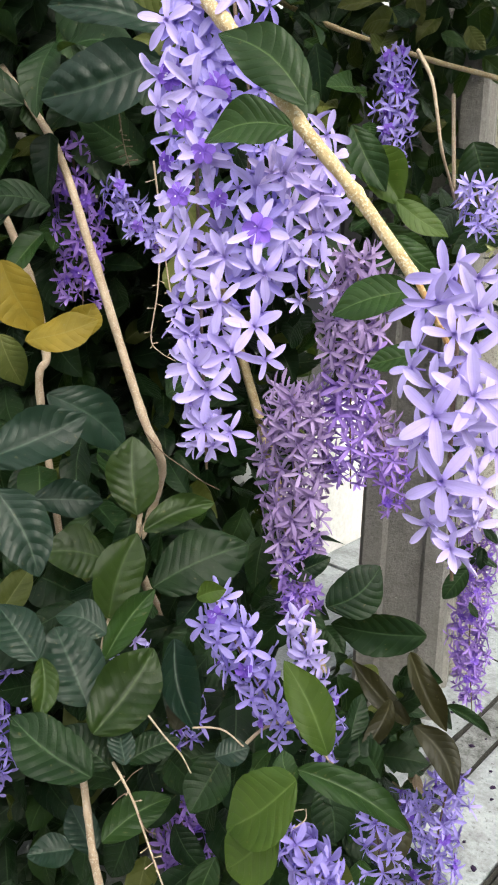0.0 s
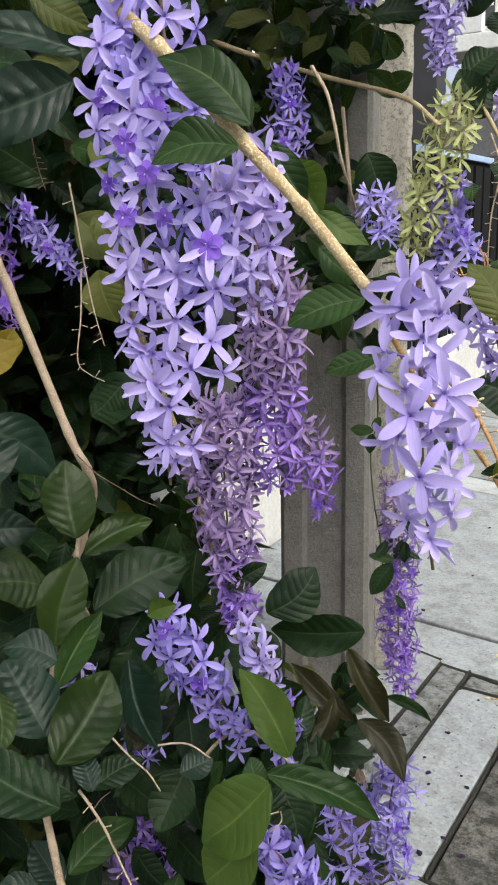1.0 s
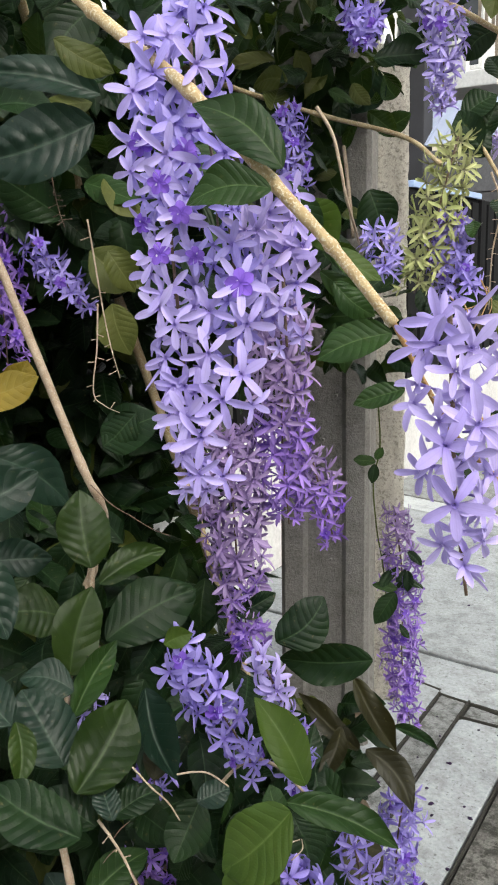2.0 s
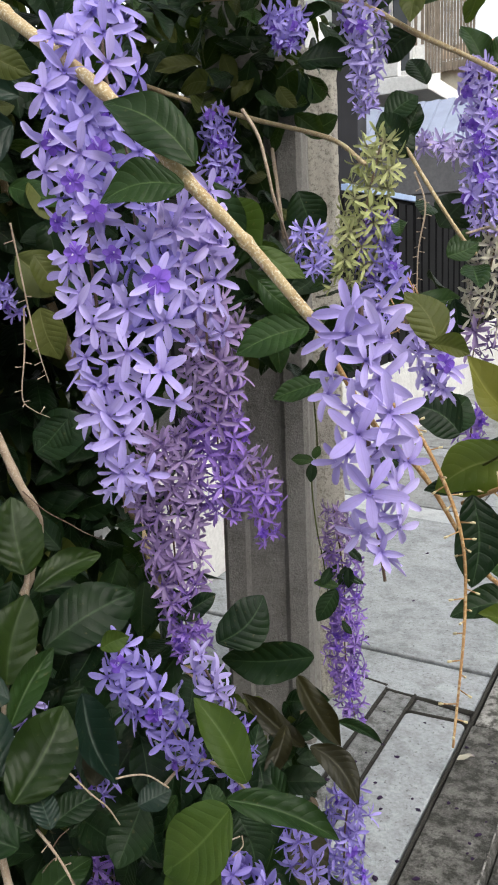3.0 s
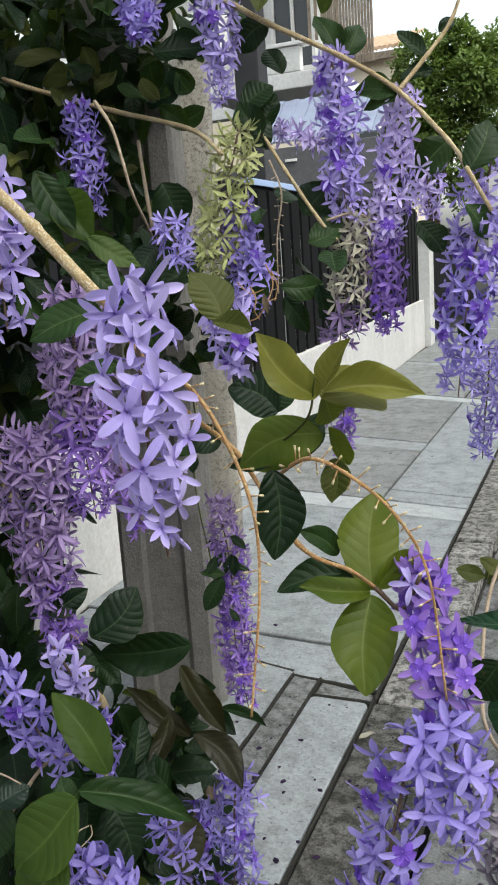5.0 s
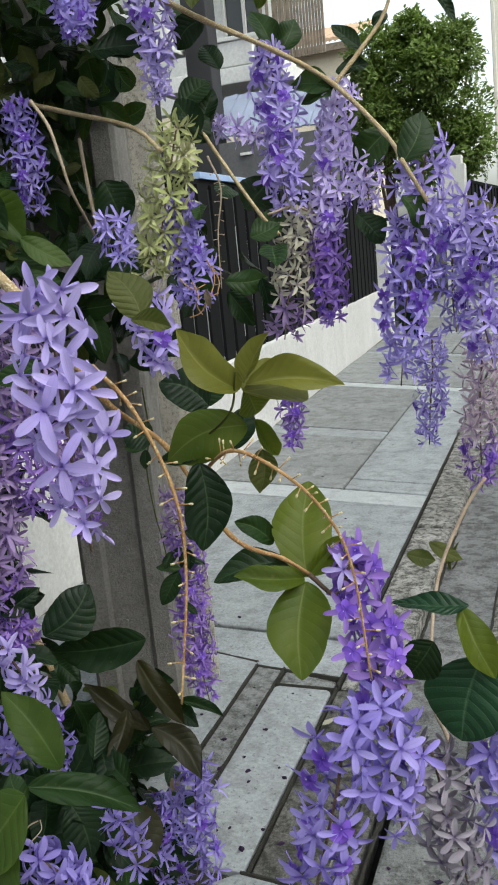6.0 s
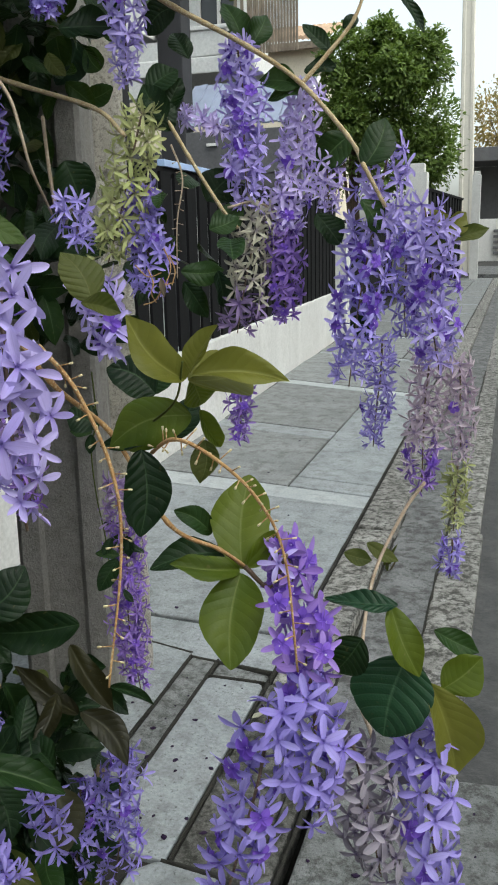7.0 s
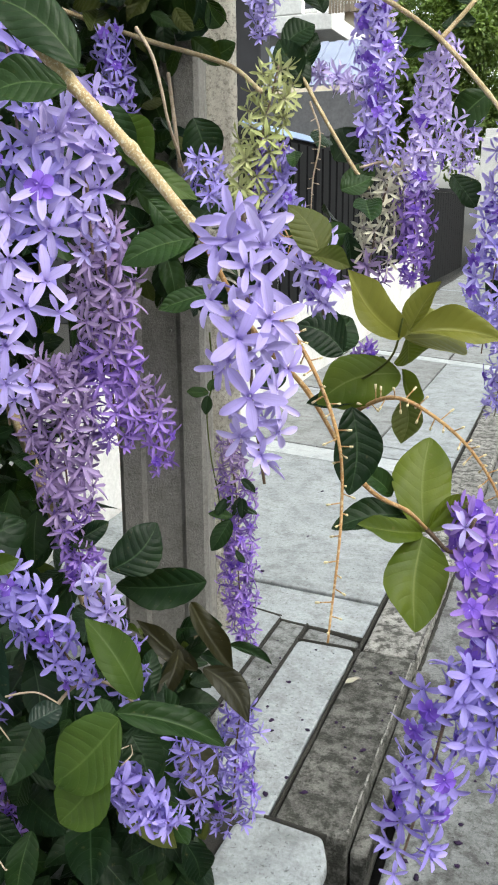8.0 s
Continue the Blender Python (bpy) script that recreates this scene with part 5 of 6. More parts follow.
open_flower((0.003, 0.675, 0.841), (0.000, 0.668, 0.820), (0.07, -0.96, 0.28), BLUE, low_spike)
open_flower((0.040, 0.698, 0.868), (0.055, 0.707, 0.883), (0.47, -0.66, 0.59), BLUE, low_spike)
open_flower((-0.022, 0.687, 0.873), (-0.042, 0.679, 0.867), (-0.19, -0.83, 0.53), IRIS, low_spike)
open_flower((0.017, 0.683, 0.828), (0.033, 0.684, 0.812), (0.55, -0.78, 0.32), BLUE, low_spike)
open_flower((0.118, 0.816, 0.787), (0.094, 0.806, 0.777), (0.08, -0.83, 0.55), BLUE, street_spike)
open_flower((0.126, 0.833, 0.806), (0.140, 0.842, 0.826), (0.28, -0.62, 0.73), BLUE, street_spike)
open_flower((0.104, 0.805, 0.756), (0.106, 0.799, 0.730), (-0.10, -0.93, 0.35), BLUE, street_spike)
open_flower((0.122, 0.802, 0.726), (0.148, 0.808, 0.719), (0.09, -0.86, 0.51), BLUE, street_spike)
open_flower((0.112, 0.795, 0.682), (0.097, 0.785, 0.661), (-0.19, -0.91, 0.38), IRIS, street_spike)
open_flower((0.138, 0.823, 0.744), (0.161, 0.829, 0.739), (0.56, -0.56, 0.62), BLUE, street_spike)
open_flower((0.090, 0.823, 0.794), (0.074, 0.823, 0.813), (-0.10, -0.71, 0.70), BLUE, street_spike)

# ---- the vine: leaves ----
shaped_leaf((-0.090, 0.650, 1.234), (-0.123, 0.622, 1.294), 0.037, YOUNG, (0.48, -0.73, 0.49), fold=0.55, bend=0.16, droop=0.2, point=0.5)
shaped_leaf((-0.088, 0.655, 1.232), (-0.048, 0.711, 1.254), 0.052, YOUNG, (0.03, -0.90, 0.43), fold=0.25, bend=-0.14, droop=0.25, point=0.5)
shaped_leaf((-0.084, 0.649, 1.240), (-0.062, 0.655, 1.281), 0.021, YOUNG, (-0.33, -0.89, 0.32), fold=0.8, bend=0.05, droop=0.05, point=0.5)
shaped_leaf((-0.084, 0.653, 1.238), (-0.004, 0.681, 1.236), 0.030, YOUNG, (0.14, -0.70, 0.70), fold=0.5, bend=0.1, droop=0.12, point=0.55)
shaped_leaf((-0.087, 0.658, 1.235), (-0.090, 0.696, 1.200), 0.031, LIME, (0.22, -0.83, 0.52), fold=0.4, droop=0.1, point=0.4)
shaped_leaf((-0.095, 0.674, 1.198), (-0.158, 0.630, 1.183), 0.052, LIME, (0.43, -0.69, 0.59), fold=0.12, bend=-0.1, droop=0.25, point=0.45, curl=-0.25)
shaped_leaf((-0.174, 0.776, 1.196), (-0.219, 0.760, 1.226), 0.048, DARK, (0.39, -0.82, 0.42), fold=0.3, bend=-0.1, droop=0.1)
shaped_leaf((-0.199, 0.786, 1.195), (-0.175, 0.814, 1.228), 0.045, DARK, (0.37, -0.83, 0.42), fold=0.45, droop=0.1)
shaped_leaf((-0.226, 0.744, 1.169), (-0.254, 0.732, 1.183), 0.034, DARK, (0.43, -0.78, 0.45), fold=0.2, droop=0.15)
shaped_leaf((-0.149, 0.766, 1.152), (-0.135, 0.791, 1.193), 0.029, DARK, (0.35, -0.86, 0.38), fold=0.3, droop=0.1)
shaped_leaf((-0.122, 0.666, 1.176), (-0.171, 0.642, 1.175), 0.020, DARK, (0.33, -0.69, 0.65), fold=0.4, droop=0.1)
shaped_leaf((-0.129, 0.639, 1.173), (-0.120, 0.609, 1.104), 0.041, DARK, (0.47, -0.80, 0.36), fold=0.18, bend=0.08, droop=0.1, quilt=0.004, point=0.3)
shaped_leaf((-0.095, 0.707, 1.167), (-0.095, 0.686, 1.132), 0.029, OLIVE, (-0.05, -0.93, 0.36), fold=0.5, bend=0.1, droop=0.1, point=0.55)
shaped_leaf((-0.101, 0.711, 1.195), (-0.083, 0.730, 1.154), 0.019, LIME, (0.64, -0.70, 0.32), fold=0.7, bend=-0.1, droop=0.15, point=0.5)
shaped_leaf((-0.082, 0.769, 1.014), (-0.088, 0.823, 1.104), 0.064, LIME, (0.27, -0.81, 0.52), fold=0.14, bend=0.05, droop=0.1, point=0.25, quilt=0.005)
shaped_leaf((-0.083, 0.767, 1.010), (-0.071, 0.699, 0.939), 0.063, LIME, (0.42, -0.67, 0.61), fold=0.3, bend=-0.06, droop=0.12, point=0.35, quilt=0.0045)
shaped_leaf((-0.084, 0.767, 1.014), (-0.134, 0.711, 1.041), 0.033, LIME, (0.17, -0.62, 0.76), fold=0.3, bend=0.08, droop=0.1, point=0.45)
shaped_leaf((-0.079, 0.771, 1.016), (-0.038, 0.811, 1.043), 0.027, LIME, (0.47, -0.75, 0.47), fold=0.7, bend=0.08, droop=0.1, point=0.5)
shaped_leaf((-0.103, 0.781, 1.026), (-0.167, 0.728, 1.027), 0.036, DARK, (0.20, -0.69, 0.69), fold=0.25, bend=-0.08, droop=0.15)
shaped_leaf((-0.092, 0.779, 1.016), (-0.114, 0.798, 1.049), 0.024, DARK, (0.35, -0.75, 0.56), fold=0.35, droop=0.1)
shaped_leaf((-0.120, 0.784, 1.045), (-0.152, 0.764, 1.075), 0.026, MID, (0.23, -0.79, 0.57), fold=0.5, bend=-0.1, droop=0.1)
shaped_leaf((-0.339, 0.566, 1.450), (-0.406, 0.537, 1.511), 0.045, MID, (0.60, -0.75, 0.27), fold=0.1, bend=-0.13, droop=0.18, point=0.45, quilt=0.005)
shaped_leaf((-0.345, 0.557, 1.434), (-0.404, 0.518, 1.429), 0.039, MID, (0.51, -0.75, 0.42), fold=0.28, bend=-0.12, droop=0.18, point=0.45, quilt=0.004)
shaped_leaf((-0.257, 0.599, 1.317), (-0.308, 0.563, 1.300), 0.036, MID, (0.38, -0.77, 0.51), fold=0.25, bend=-0.06, droop=0.12, point=0.5, quilt=0.005)
shaped_leaf((-0.244, 0.596, 1.272), (-0.279, 0.571, 1.262), 0.022, MID, (0.35, -0.76, 0.55), fold=0.3, droop=0.12, point=0.5, quilt=0.005)
shaped_leaf((0.084, 0.832, 0.904), (0.063, 0.803, 0.817), 0.090, JADE, (0.15, -0.61, 0.78), fold=0.12, bend=-0.03, droop=0.12, point=0.08, quilt=0.014, curl=-0.2)
shaped_leaf((0.073, 0.835, 0.962), (-0.006, 0.826, 0.971), 0.029, JADE, (0.08, -0.44, 0.89), fold=0.2, bend=0.1, droop=0.1, quilt=0.012)
shaped_leaf((0.064, 0.842, 0.956), (0.106, 0.807, 0.898), 0.037, LIME, (0.39, -0.70, 0.59), fold=0.35, bend=-0.08, droop=0.2, point=0.4, quilt=0.0045)
shaped_leaf((-0.450, 0.801, 0.715), (-0.516, 0.797, 0.823), 0.056, BRIGHT, (0.40, -0.54, 0.75), fold=0.35, bend=-0.05, droop=0.15, point=0.45, quilt=0.006)
shaped_leaf((-0.389, 0.652, 0.792), (-0.461, 0.606, 0.719), 0.079, BRIGHT, (0.37, -0.45, 0.81), fold=0.22, bend=0.05, droop=0.15, point=0.35, quilt=0.004)
shaped_leaf((-0.398, 0.636, 0.746), (-0.452, 0.599, 0.674), 0.070, BRIGHT, (0.36, -0.43, 0.83), fold=0.22, bend=0.05, droop=0.15, point=0.35, quilt=0.005)
shaped_leaf((-0.418, 0.693, 0.768), (-0.295, 0.742, 0.729), 0.041, MID, (0.22, -0.43, 0.88), fold=0.3, bend=0.1, droop=0.12, point=0.5, quilt=0.007)
shaped_leaf((-0.416, 0.685, 0.757), (-0.439, 0.693, 0.784), 0.028, MID, (0.32, -0.52, 0.79), fold=0.3, bend=0.1, droop=0.12, point=0.5)
shaped_leaf((-0.544, 1.207, 0.514), (-0.439, 1.179, 0.447), 0.053, UMBER, (0.35, -0.47, 0.81), fold=0.35, bend=0.18, droop=0.15, point=0.5)
shaped_leaf((-0.604, 1.286, 0.601), (-0.494, 1.252, 0.506), 0.047, UMBER, (0.64, -0.56, 0.52), fold=0.5, bend=-0.12, droop=0.2, point=0.5)
shaped_leaf((-0.583, 1.262, 0.471), (-0.684, 1.227, 0.581), 0.046, UMBER, (0.47, -0.56, 0.69), fold=0.4, bend=0.1, droop=0.15, point=0.5)
shaped_leaf((-0.471, 0.982, 0.531), (-0.419, 0.923, 0.469), 0.061, UMBER, (0.56, -0.49, 0.67), fold=0.3, bend=0.08, droop=0.15, point=0.3, quilt=0.007)
shaped_leaf((-0.540, 0.930, 0.553), (-0.496, 0.901, 0.492), 0.064, DARK, (0.45, -0.56, 0.70), fold=0.2, bend=0.05, droop=0.1, point=0.3)
shaped_leaf((-0.522, 1.280, 0.528), (-0.438, 1.296, 0.498), 0.022, DARK, (0.33, -0.48, 0.81), fold=0.5, bend=0.15, droop=0.1, point=0.5)
shaped_leaf((-0.599, 1.219, 0.536), (-0.593, 1.118, 0.487), 0.036, UMBER, (0.49, -0.57, 0.66), fold=0.4, bend=0.12, droop=0.15, point=0.5)
shaped_leaf((-0.709, 1.626, 0.937), (-0.754, 1.607, 0.943), 0.028, MID, (0.40, -0.71, 0.58), fold=0.25, droop=0.1)
shaped_leaf((-0.709, 1.627, 0.942), (-0.698, 1.638, 0.968), 0.020, MID, (0.39, -0.72, 0.58), fold=0.25, droop=0.1)
shaped_leaf((-0.710, 1.624, 0.932), (-0.711, 1.612, 0.891), 0.025, DARK, (0.43, -0.77, 0.47), fold=0.25, droop=0.1)
shaped_leaf((-0.631, 1.569, 0.674), (-0.682, 1.551, 0.683), 0.025, MID, (0.36, -0.66, 0.67), fold=0.25, droop=0.1)
shaped_leaf((-0.635, 1.565, 0.667), (-0.664, 1.523, 0.605), 0.043, DARK, (0.39, -0.71, 0.58), fold=0.25, droop=0.1)
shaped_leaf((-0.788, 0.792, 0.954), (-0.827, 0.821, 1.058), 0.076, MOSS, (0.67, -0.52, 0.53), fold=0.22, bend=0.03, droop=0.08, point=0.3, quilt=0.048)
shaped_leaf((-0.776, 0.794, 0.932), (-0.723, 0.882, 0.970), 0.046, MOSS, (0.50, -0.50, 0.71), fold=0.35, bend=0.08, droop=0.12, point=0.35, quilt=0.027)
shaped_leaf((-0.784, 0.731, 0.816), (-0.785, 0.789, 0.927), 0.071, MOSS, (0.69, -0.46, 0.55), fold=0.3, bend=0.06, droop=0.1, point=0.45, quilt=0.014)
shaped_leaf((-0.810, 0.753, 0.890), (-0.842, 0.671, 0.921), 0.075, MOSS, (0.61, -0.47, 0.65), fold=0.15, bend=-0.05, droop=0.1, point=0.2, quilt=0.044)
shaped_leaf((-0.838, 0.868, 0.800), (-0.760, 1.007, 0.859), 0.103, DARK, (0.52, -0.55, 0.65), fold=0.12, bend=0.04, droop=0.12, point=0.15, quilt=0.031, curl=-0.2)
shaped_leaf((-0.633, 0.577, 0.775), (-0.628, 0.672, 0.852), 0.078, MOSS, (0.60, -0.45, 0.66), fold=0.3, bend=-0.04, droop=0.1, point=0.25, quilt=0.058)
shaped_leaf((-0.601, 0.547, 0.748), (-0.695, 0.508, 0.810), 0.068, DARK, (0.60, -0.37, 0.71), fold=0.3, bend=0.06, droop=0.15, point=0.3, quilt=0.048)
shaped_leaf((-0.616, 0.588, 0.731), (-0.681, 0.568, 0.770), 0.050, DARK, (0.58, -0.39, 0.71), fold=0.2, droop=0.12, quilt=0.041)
shaped_leaf((-0.590, 0.589, 0.747), (-0.621, 0.605, 0.779), 0.032, TEALSHEEN, (0.57, -0.41, 0.71), fold=0.3, droop=0.1, point=0.2, quilt=0.027)
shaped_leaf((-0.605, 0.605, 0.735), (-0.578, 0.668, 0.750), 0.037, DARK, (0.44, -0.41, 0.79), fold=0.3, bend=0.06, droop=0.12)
shaped_leaf((-0.639, 0.718, 0.841), (-0.564, 0.686, 0.755), 0.046, TEALSHEEN, (0.74, -0.47, 0.48), fold=0.6, bend=-0.14, droop=0.15, point=0.4, curl=0.3)
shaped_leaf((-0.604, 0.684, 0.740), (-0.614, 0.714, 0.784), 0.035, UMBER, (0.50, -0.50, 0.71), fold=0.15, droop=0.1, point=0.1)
shaped_leaf((-0.683, 0.610, 0.776), (-0.752, 0.617, 0.861), 0.084, TEALSHEEN, (0.63, -0.41, 0.66), fold=0.1, droop=0.14, point=0.12, quilt=0.051, curl=-0.25)
shaped_leaf((-0.728, 0.680, 0.832), (-0.778, 0.638, 0.860), 0.051, TEALSHEEN, (0.54, -0.42, 0.73), fold=0.15, bend=-0.1, droop=0.15, quilt=0.010)
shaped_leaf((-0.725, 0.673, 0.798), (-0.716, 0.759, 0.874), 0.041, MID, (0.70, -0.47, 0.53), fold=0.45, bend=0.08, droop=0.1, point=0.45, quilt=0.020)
shaped_leaf((-0.728, 0.572, 0.838), (-0.797, 0.563, 0.897), 0.059, TEALSHEEN, (0.67, -0.39, 0.64), fold=0.25, droop=0.12, quilt=0.044)
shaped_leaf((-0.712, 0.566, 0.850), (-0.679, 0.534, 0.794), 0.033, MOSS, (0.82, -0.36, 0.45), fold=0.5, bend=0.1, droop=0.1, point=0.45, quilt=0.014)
shaped_leaf((-0.804, 0.576, 1.040), (-0.724, 0.578, 0.952), 0.070, TEALSHEEN, (0.69, -0.41, 0.59), fold=0.25, bend=0.06, droop=0.12, point=0.3, quilt=0.031)
shaped_leaf((-0.860, 0.596, 1.062), (-0.790, 0.706, 1.123), 0.075, TEALSHEEN, (0.65, -0.45, 0.61), fold=0.2, bend=-0.05, droop=0.15, point=0.25, quilt=0.037)
shaped_leaf((-0.956, 0.769, 1.108), (-0.880, 0.864, 1.024), 0.077, TEALSHEEN, (0.62, -0.50, 0.60), fold=0.15, bend=0.08, droop=0.15, point=0.15, quilt=0.014)
shaped_leaf((-0.924, 0.712, 0.965), (-0.861, 0.793, 0.962), 0.056, TEALSHEEN, (0.63, -0.48, 0.61), fold=0.2, droop=0.15, quilt=0.027)
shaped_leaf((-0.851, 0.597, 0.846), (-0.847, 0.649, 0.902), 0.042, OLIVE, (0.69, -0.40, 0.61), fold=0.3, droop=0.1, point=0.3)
shaped_leaf((-0.682, 0.610, 0.556), (-0.738, 0.617, 0.600), 0.045, TEALSHEEN, (0.55, -0.36, 0.75), fold=0.25, droop=0.12, quilt=0.041)
shaped_leaf((-0.702, 0.594, 0.563), (-0.731, 0.542, 0.572), 0.043, TEALSHEEN, (0.49, -0.34, 0.81), fold=0.3, droop=0.12, quilt=0.044)
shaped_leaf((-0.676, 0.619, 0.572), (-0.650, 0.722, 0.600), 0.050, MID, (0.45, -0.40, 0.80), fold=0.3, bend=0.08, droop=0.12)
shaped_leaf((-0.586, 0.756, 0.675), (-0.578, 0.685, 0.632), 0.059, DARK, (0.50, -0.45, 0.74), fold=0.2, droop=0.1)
shaped_leaf((-0.549, 0.699, 0.718), (-0.522, 0.733, 0.729), 0.036, TEALSHEEN, (0.40, -0.46, 0.80), fold=0.2, droop=0.12, quilt=0.014)
shaped_leaf((-0.746, 0.806, 1.553), (-0.847, 0.696, 1.508), 0.093, TEALSHEEN, (0.75, -0.63, 0.21), fold=0.18, bend=0.05, droop=0.14, point=0.25, quilt=0.041)
shaped_leaf((-0.767, 0.846, 1.595), (-0.871, 0.732, 1.627), 0.059, TEALSHEEN, (0.72, -0.62, 0.29), fold=0.25, bend=-0.06, droop=0.14, point=0.4, quilt=0.027)
stem_part([(-0.699, 0.610, 0.669), (-0.680, 0.601, 0.626), (-0.662, 0.594, 0.572), (-0.640, 0.592, 0.508)], 0.0050, 0.0056, CANE, "", 7, 6, 0.15, 16)
stem_part([(-0.816, 0.827, 0.957), (-0.801, 0.807, 0.935), (-0.799, 0.798, 0.901), (-0.803, 0.772, 0.844), (-0.794, 0.745, 0.816), (-0.781, 0.719, 0.786), (-0.756, 0.685, 0.754)], 0.0038, 0.0034, CANE, "", 7, 6, 0.15, 15)
spent_spike([(-0.614, 0.590, 0.739), (-0.594, 0.588, 0.725), (-0.573, 0.587, 0.703), (-0.544, 0.580, 0.671), (-0.516, 0.573, 0.643), (-0.497, 0.569, 0.624)], 0.0019, CANE, 34, "dry grey-brown spent spike", 0.72)
stem_part([(-0.591, 0.589, 0.723), (-0.586, 0.597, 0.733), (-0.578, 0.605, 0.741)], 0.0007, 0.0005, TWIG, sides=5, seed=91)
stem_part([(-0.584, 0.588, 0.715), (-0.585, 0.575, 0.714), (-0.585, 0.563, 0.711)], 0.0007, 0.0005, TWIG, sides=5, seed=92)
stem_part([(-0.566, 0.586, 0.696), (-0.549, 0.582, 0.685), (-0.535, 0.586, 0.684)], 0.0007, 0.0005, TWIG, sides=5, seed=93)
shaped_leaf((-0.960, 1.839, 1.801), (-0.895, 1.857, 1.733), 0.074, MID, (0.42, -0.88, 0.22), fold=0.2, bend=-0.08, droop=0.12, quilt=0.012)
shaped_leaf((-0.923, 1.889, 1.831), (-0.854, 1.909, 1.761), 0.084, MID, (0.48, -0.86, 0.20), fold=0.30000000000000004, bend=0.0, droop=0.12, quilt=0.012)
shaped_leaf((-0.860, 1.961, 1.822), (-0.903, 1.925, 1.721), 0.085, TEALSHEEN, (0.54, -0.82, 0.20), fold=0.4, bend=0.08, droop=0.12, quilt=0.012)
shaped_leaf((-0.907, 1.882, 1.751), (-0.931, 1.849, 1.664), 0.074, MID, (0.41, -0.88, 0.24), fold=0.2, bend=-0.08, droop=0.12, quilt=0.012)
shaped_leaf((-1.009, 1.904, 1.687), (-0.967, 1.904, 1.630), 0.068, MID, (0.57, -0.78, 0.24), fold=0.4, bend=0.08, droop=0.12, quilt=0.012)
shaped_leaf((-0.951, 1.876, 1.644), (-0.916, 1.876, 1.520), 0.086, MID, (0.41, -0.86, 0.30), fold=0.2, bend=-0.08, droop=0.12, quilt=0.012)
shaped_leaf((-1.004, 1.851, 1.786), (-0.968, 1.851, 1.727), 0.063, MID, (0.52, -0.83, 0.22), fold=0.30000000000000004, bend=0.0, droop=0.12, quilt=0.012)
shaped_leaf((-0.870, 2.003, 1.537), (-0.919, 1.946, 1.499), 0.070, TEALSHEEN, (0.52, -0.80, 0.30), fold=0.4, bend=0.08, droop=0.12, quilt=0.012)
shaped_leaf((-1.004, 1.857, 1.530), (-0.953, 1.861, 1.428), 0.086, MID, (0.42, -0.84, 0.34), fold=0.2, bend=-0.08, droop=0.12, quilt=0.012)
shaped_leaf((-0.936, 1.933, 1.530), (-0.899, 1.926, 1.448), 0.072, TEALSHEEN, (0.47, -0.83, 0.32), fold=0.30000000000000004, bend=0.0, droop=0.12, quilt=0.012)
shaped_leaf((-0.820, 1.996, 1.756), (-0.828, 1.948, 1.801), 0.061, MID, (0.52, -0.83, 0.20), fold=0.4, bend=0.08, droop=0.12, quilt=0.012)
shaped_leaf((-0.837, 1.934, 1.679), (-0.762, 1.932, 1.707), 0.053, MID, (0.35, -0.90, 0.25), fold=0.2, bend=-0.08, droop=0.12, quilt=0.012)
hero_leaf((-0.154, 0.594, 1.304), (-0.125, 0.605, 1.296), 0.016, OLIVE)
hero_leaf((-0.150, 0.606, 1.303), (-0.175, 0.606, 1.346), 0.036, OLIVE)
hero_leaf((-0.530, 1.201, 0.694), (-0.675, 1.135, 0.689), 0.084, DARK)
hero_leaf((-0.655, 1.085, 0.747), (-0.588, 1.133, 0.821), 0.081, DARK)
hero_leaf((-0.921, 0.980, 1.081), (-0.848, 1.037, 1.129), 0.089, DARK)
hero_leaf((-0.862, 0.955, 1.317), (-0.833, 0.953, 1.239), 0.063, OLIVE)
hero_leaf((-0.933, 0.991, 1.398), (-0.859, 1.023, 1.342), 0.072, OLIVE)
hero_leaf((-0.973, 0.853, 1.183), (-0.966, 0.870, 1.234), 0.048, YELLOW)
hero_leaf((-0.631, 0.751, 0.890), (-0.601, 0.773, 0.903), 0.027, BRIGHT)
hero_leaf((-0.754, 0.752, 1.642), (-0.694, 0.790, 1.609), 0.040, OLIVE)
hero_leaf((-0.939, 0.724, 1.194), (-0.869, 0.792, 1.233), 0.056, YELLOW)
hero_leaf((-1.029, 0.751, 1.300), (-0.971, 0.765, 1.194), 0.075, YELLOW)
hero_leaf((-1.013, 0.731, 1.195), (-0.976, 0.737, 1.121), 0.059, OLIVE)
hero_leaf((-0.516, 0.889, 1.472), (-0.474, 0.900, 1.401), 0.040, MID)
hero_leaf((-0.483, 0.917, 1.394), (-0.428, 0.951, 1.361), 0.034, MID)
hero_leaf((-0.456, 0.898, 1.349), (-0.408, 0.924, 1.309), 0.037, MID)
hero_leaf((-0.878, 0.971, 1.397), (-0.834, 0.987, 1.338), 0.052, OLIVE)
hero_leaf((-0.878, 1.018, 1.134), (-0.914, 0.972, 1.080), 0.061, DARK)
hero_leaf((0.108, 0.886, 0.912), (0.157, 0.896, 0.887), 0.027, MID)
hero_leaf((0.121, 0.855, 0.857), (0.161, 0.876, 0.890), 0.044, LIME)
hero_leaf((0.109, 0.836, 0.873), (0.145, 0.824, 0.775), 0.048, YOUNG)
hero_leaf((0.035, 0.830, 0.920), (0.006, 0.811, 0.881), 0.049, DARK)
hero_leaf((-0.101, 1.601, 1.473), (-0.067, 1.636, 1.568), 0.064, MID)
hero_leaf((-0.103, 1.586, 1.415), (-0.050, 1.590, 1.360), 0.052, MID)
hero_leaf((-0.154, 1.757, 1.549), (-0.215, 1.720, 1.483), 0.068, MID)
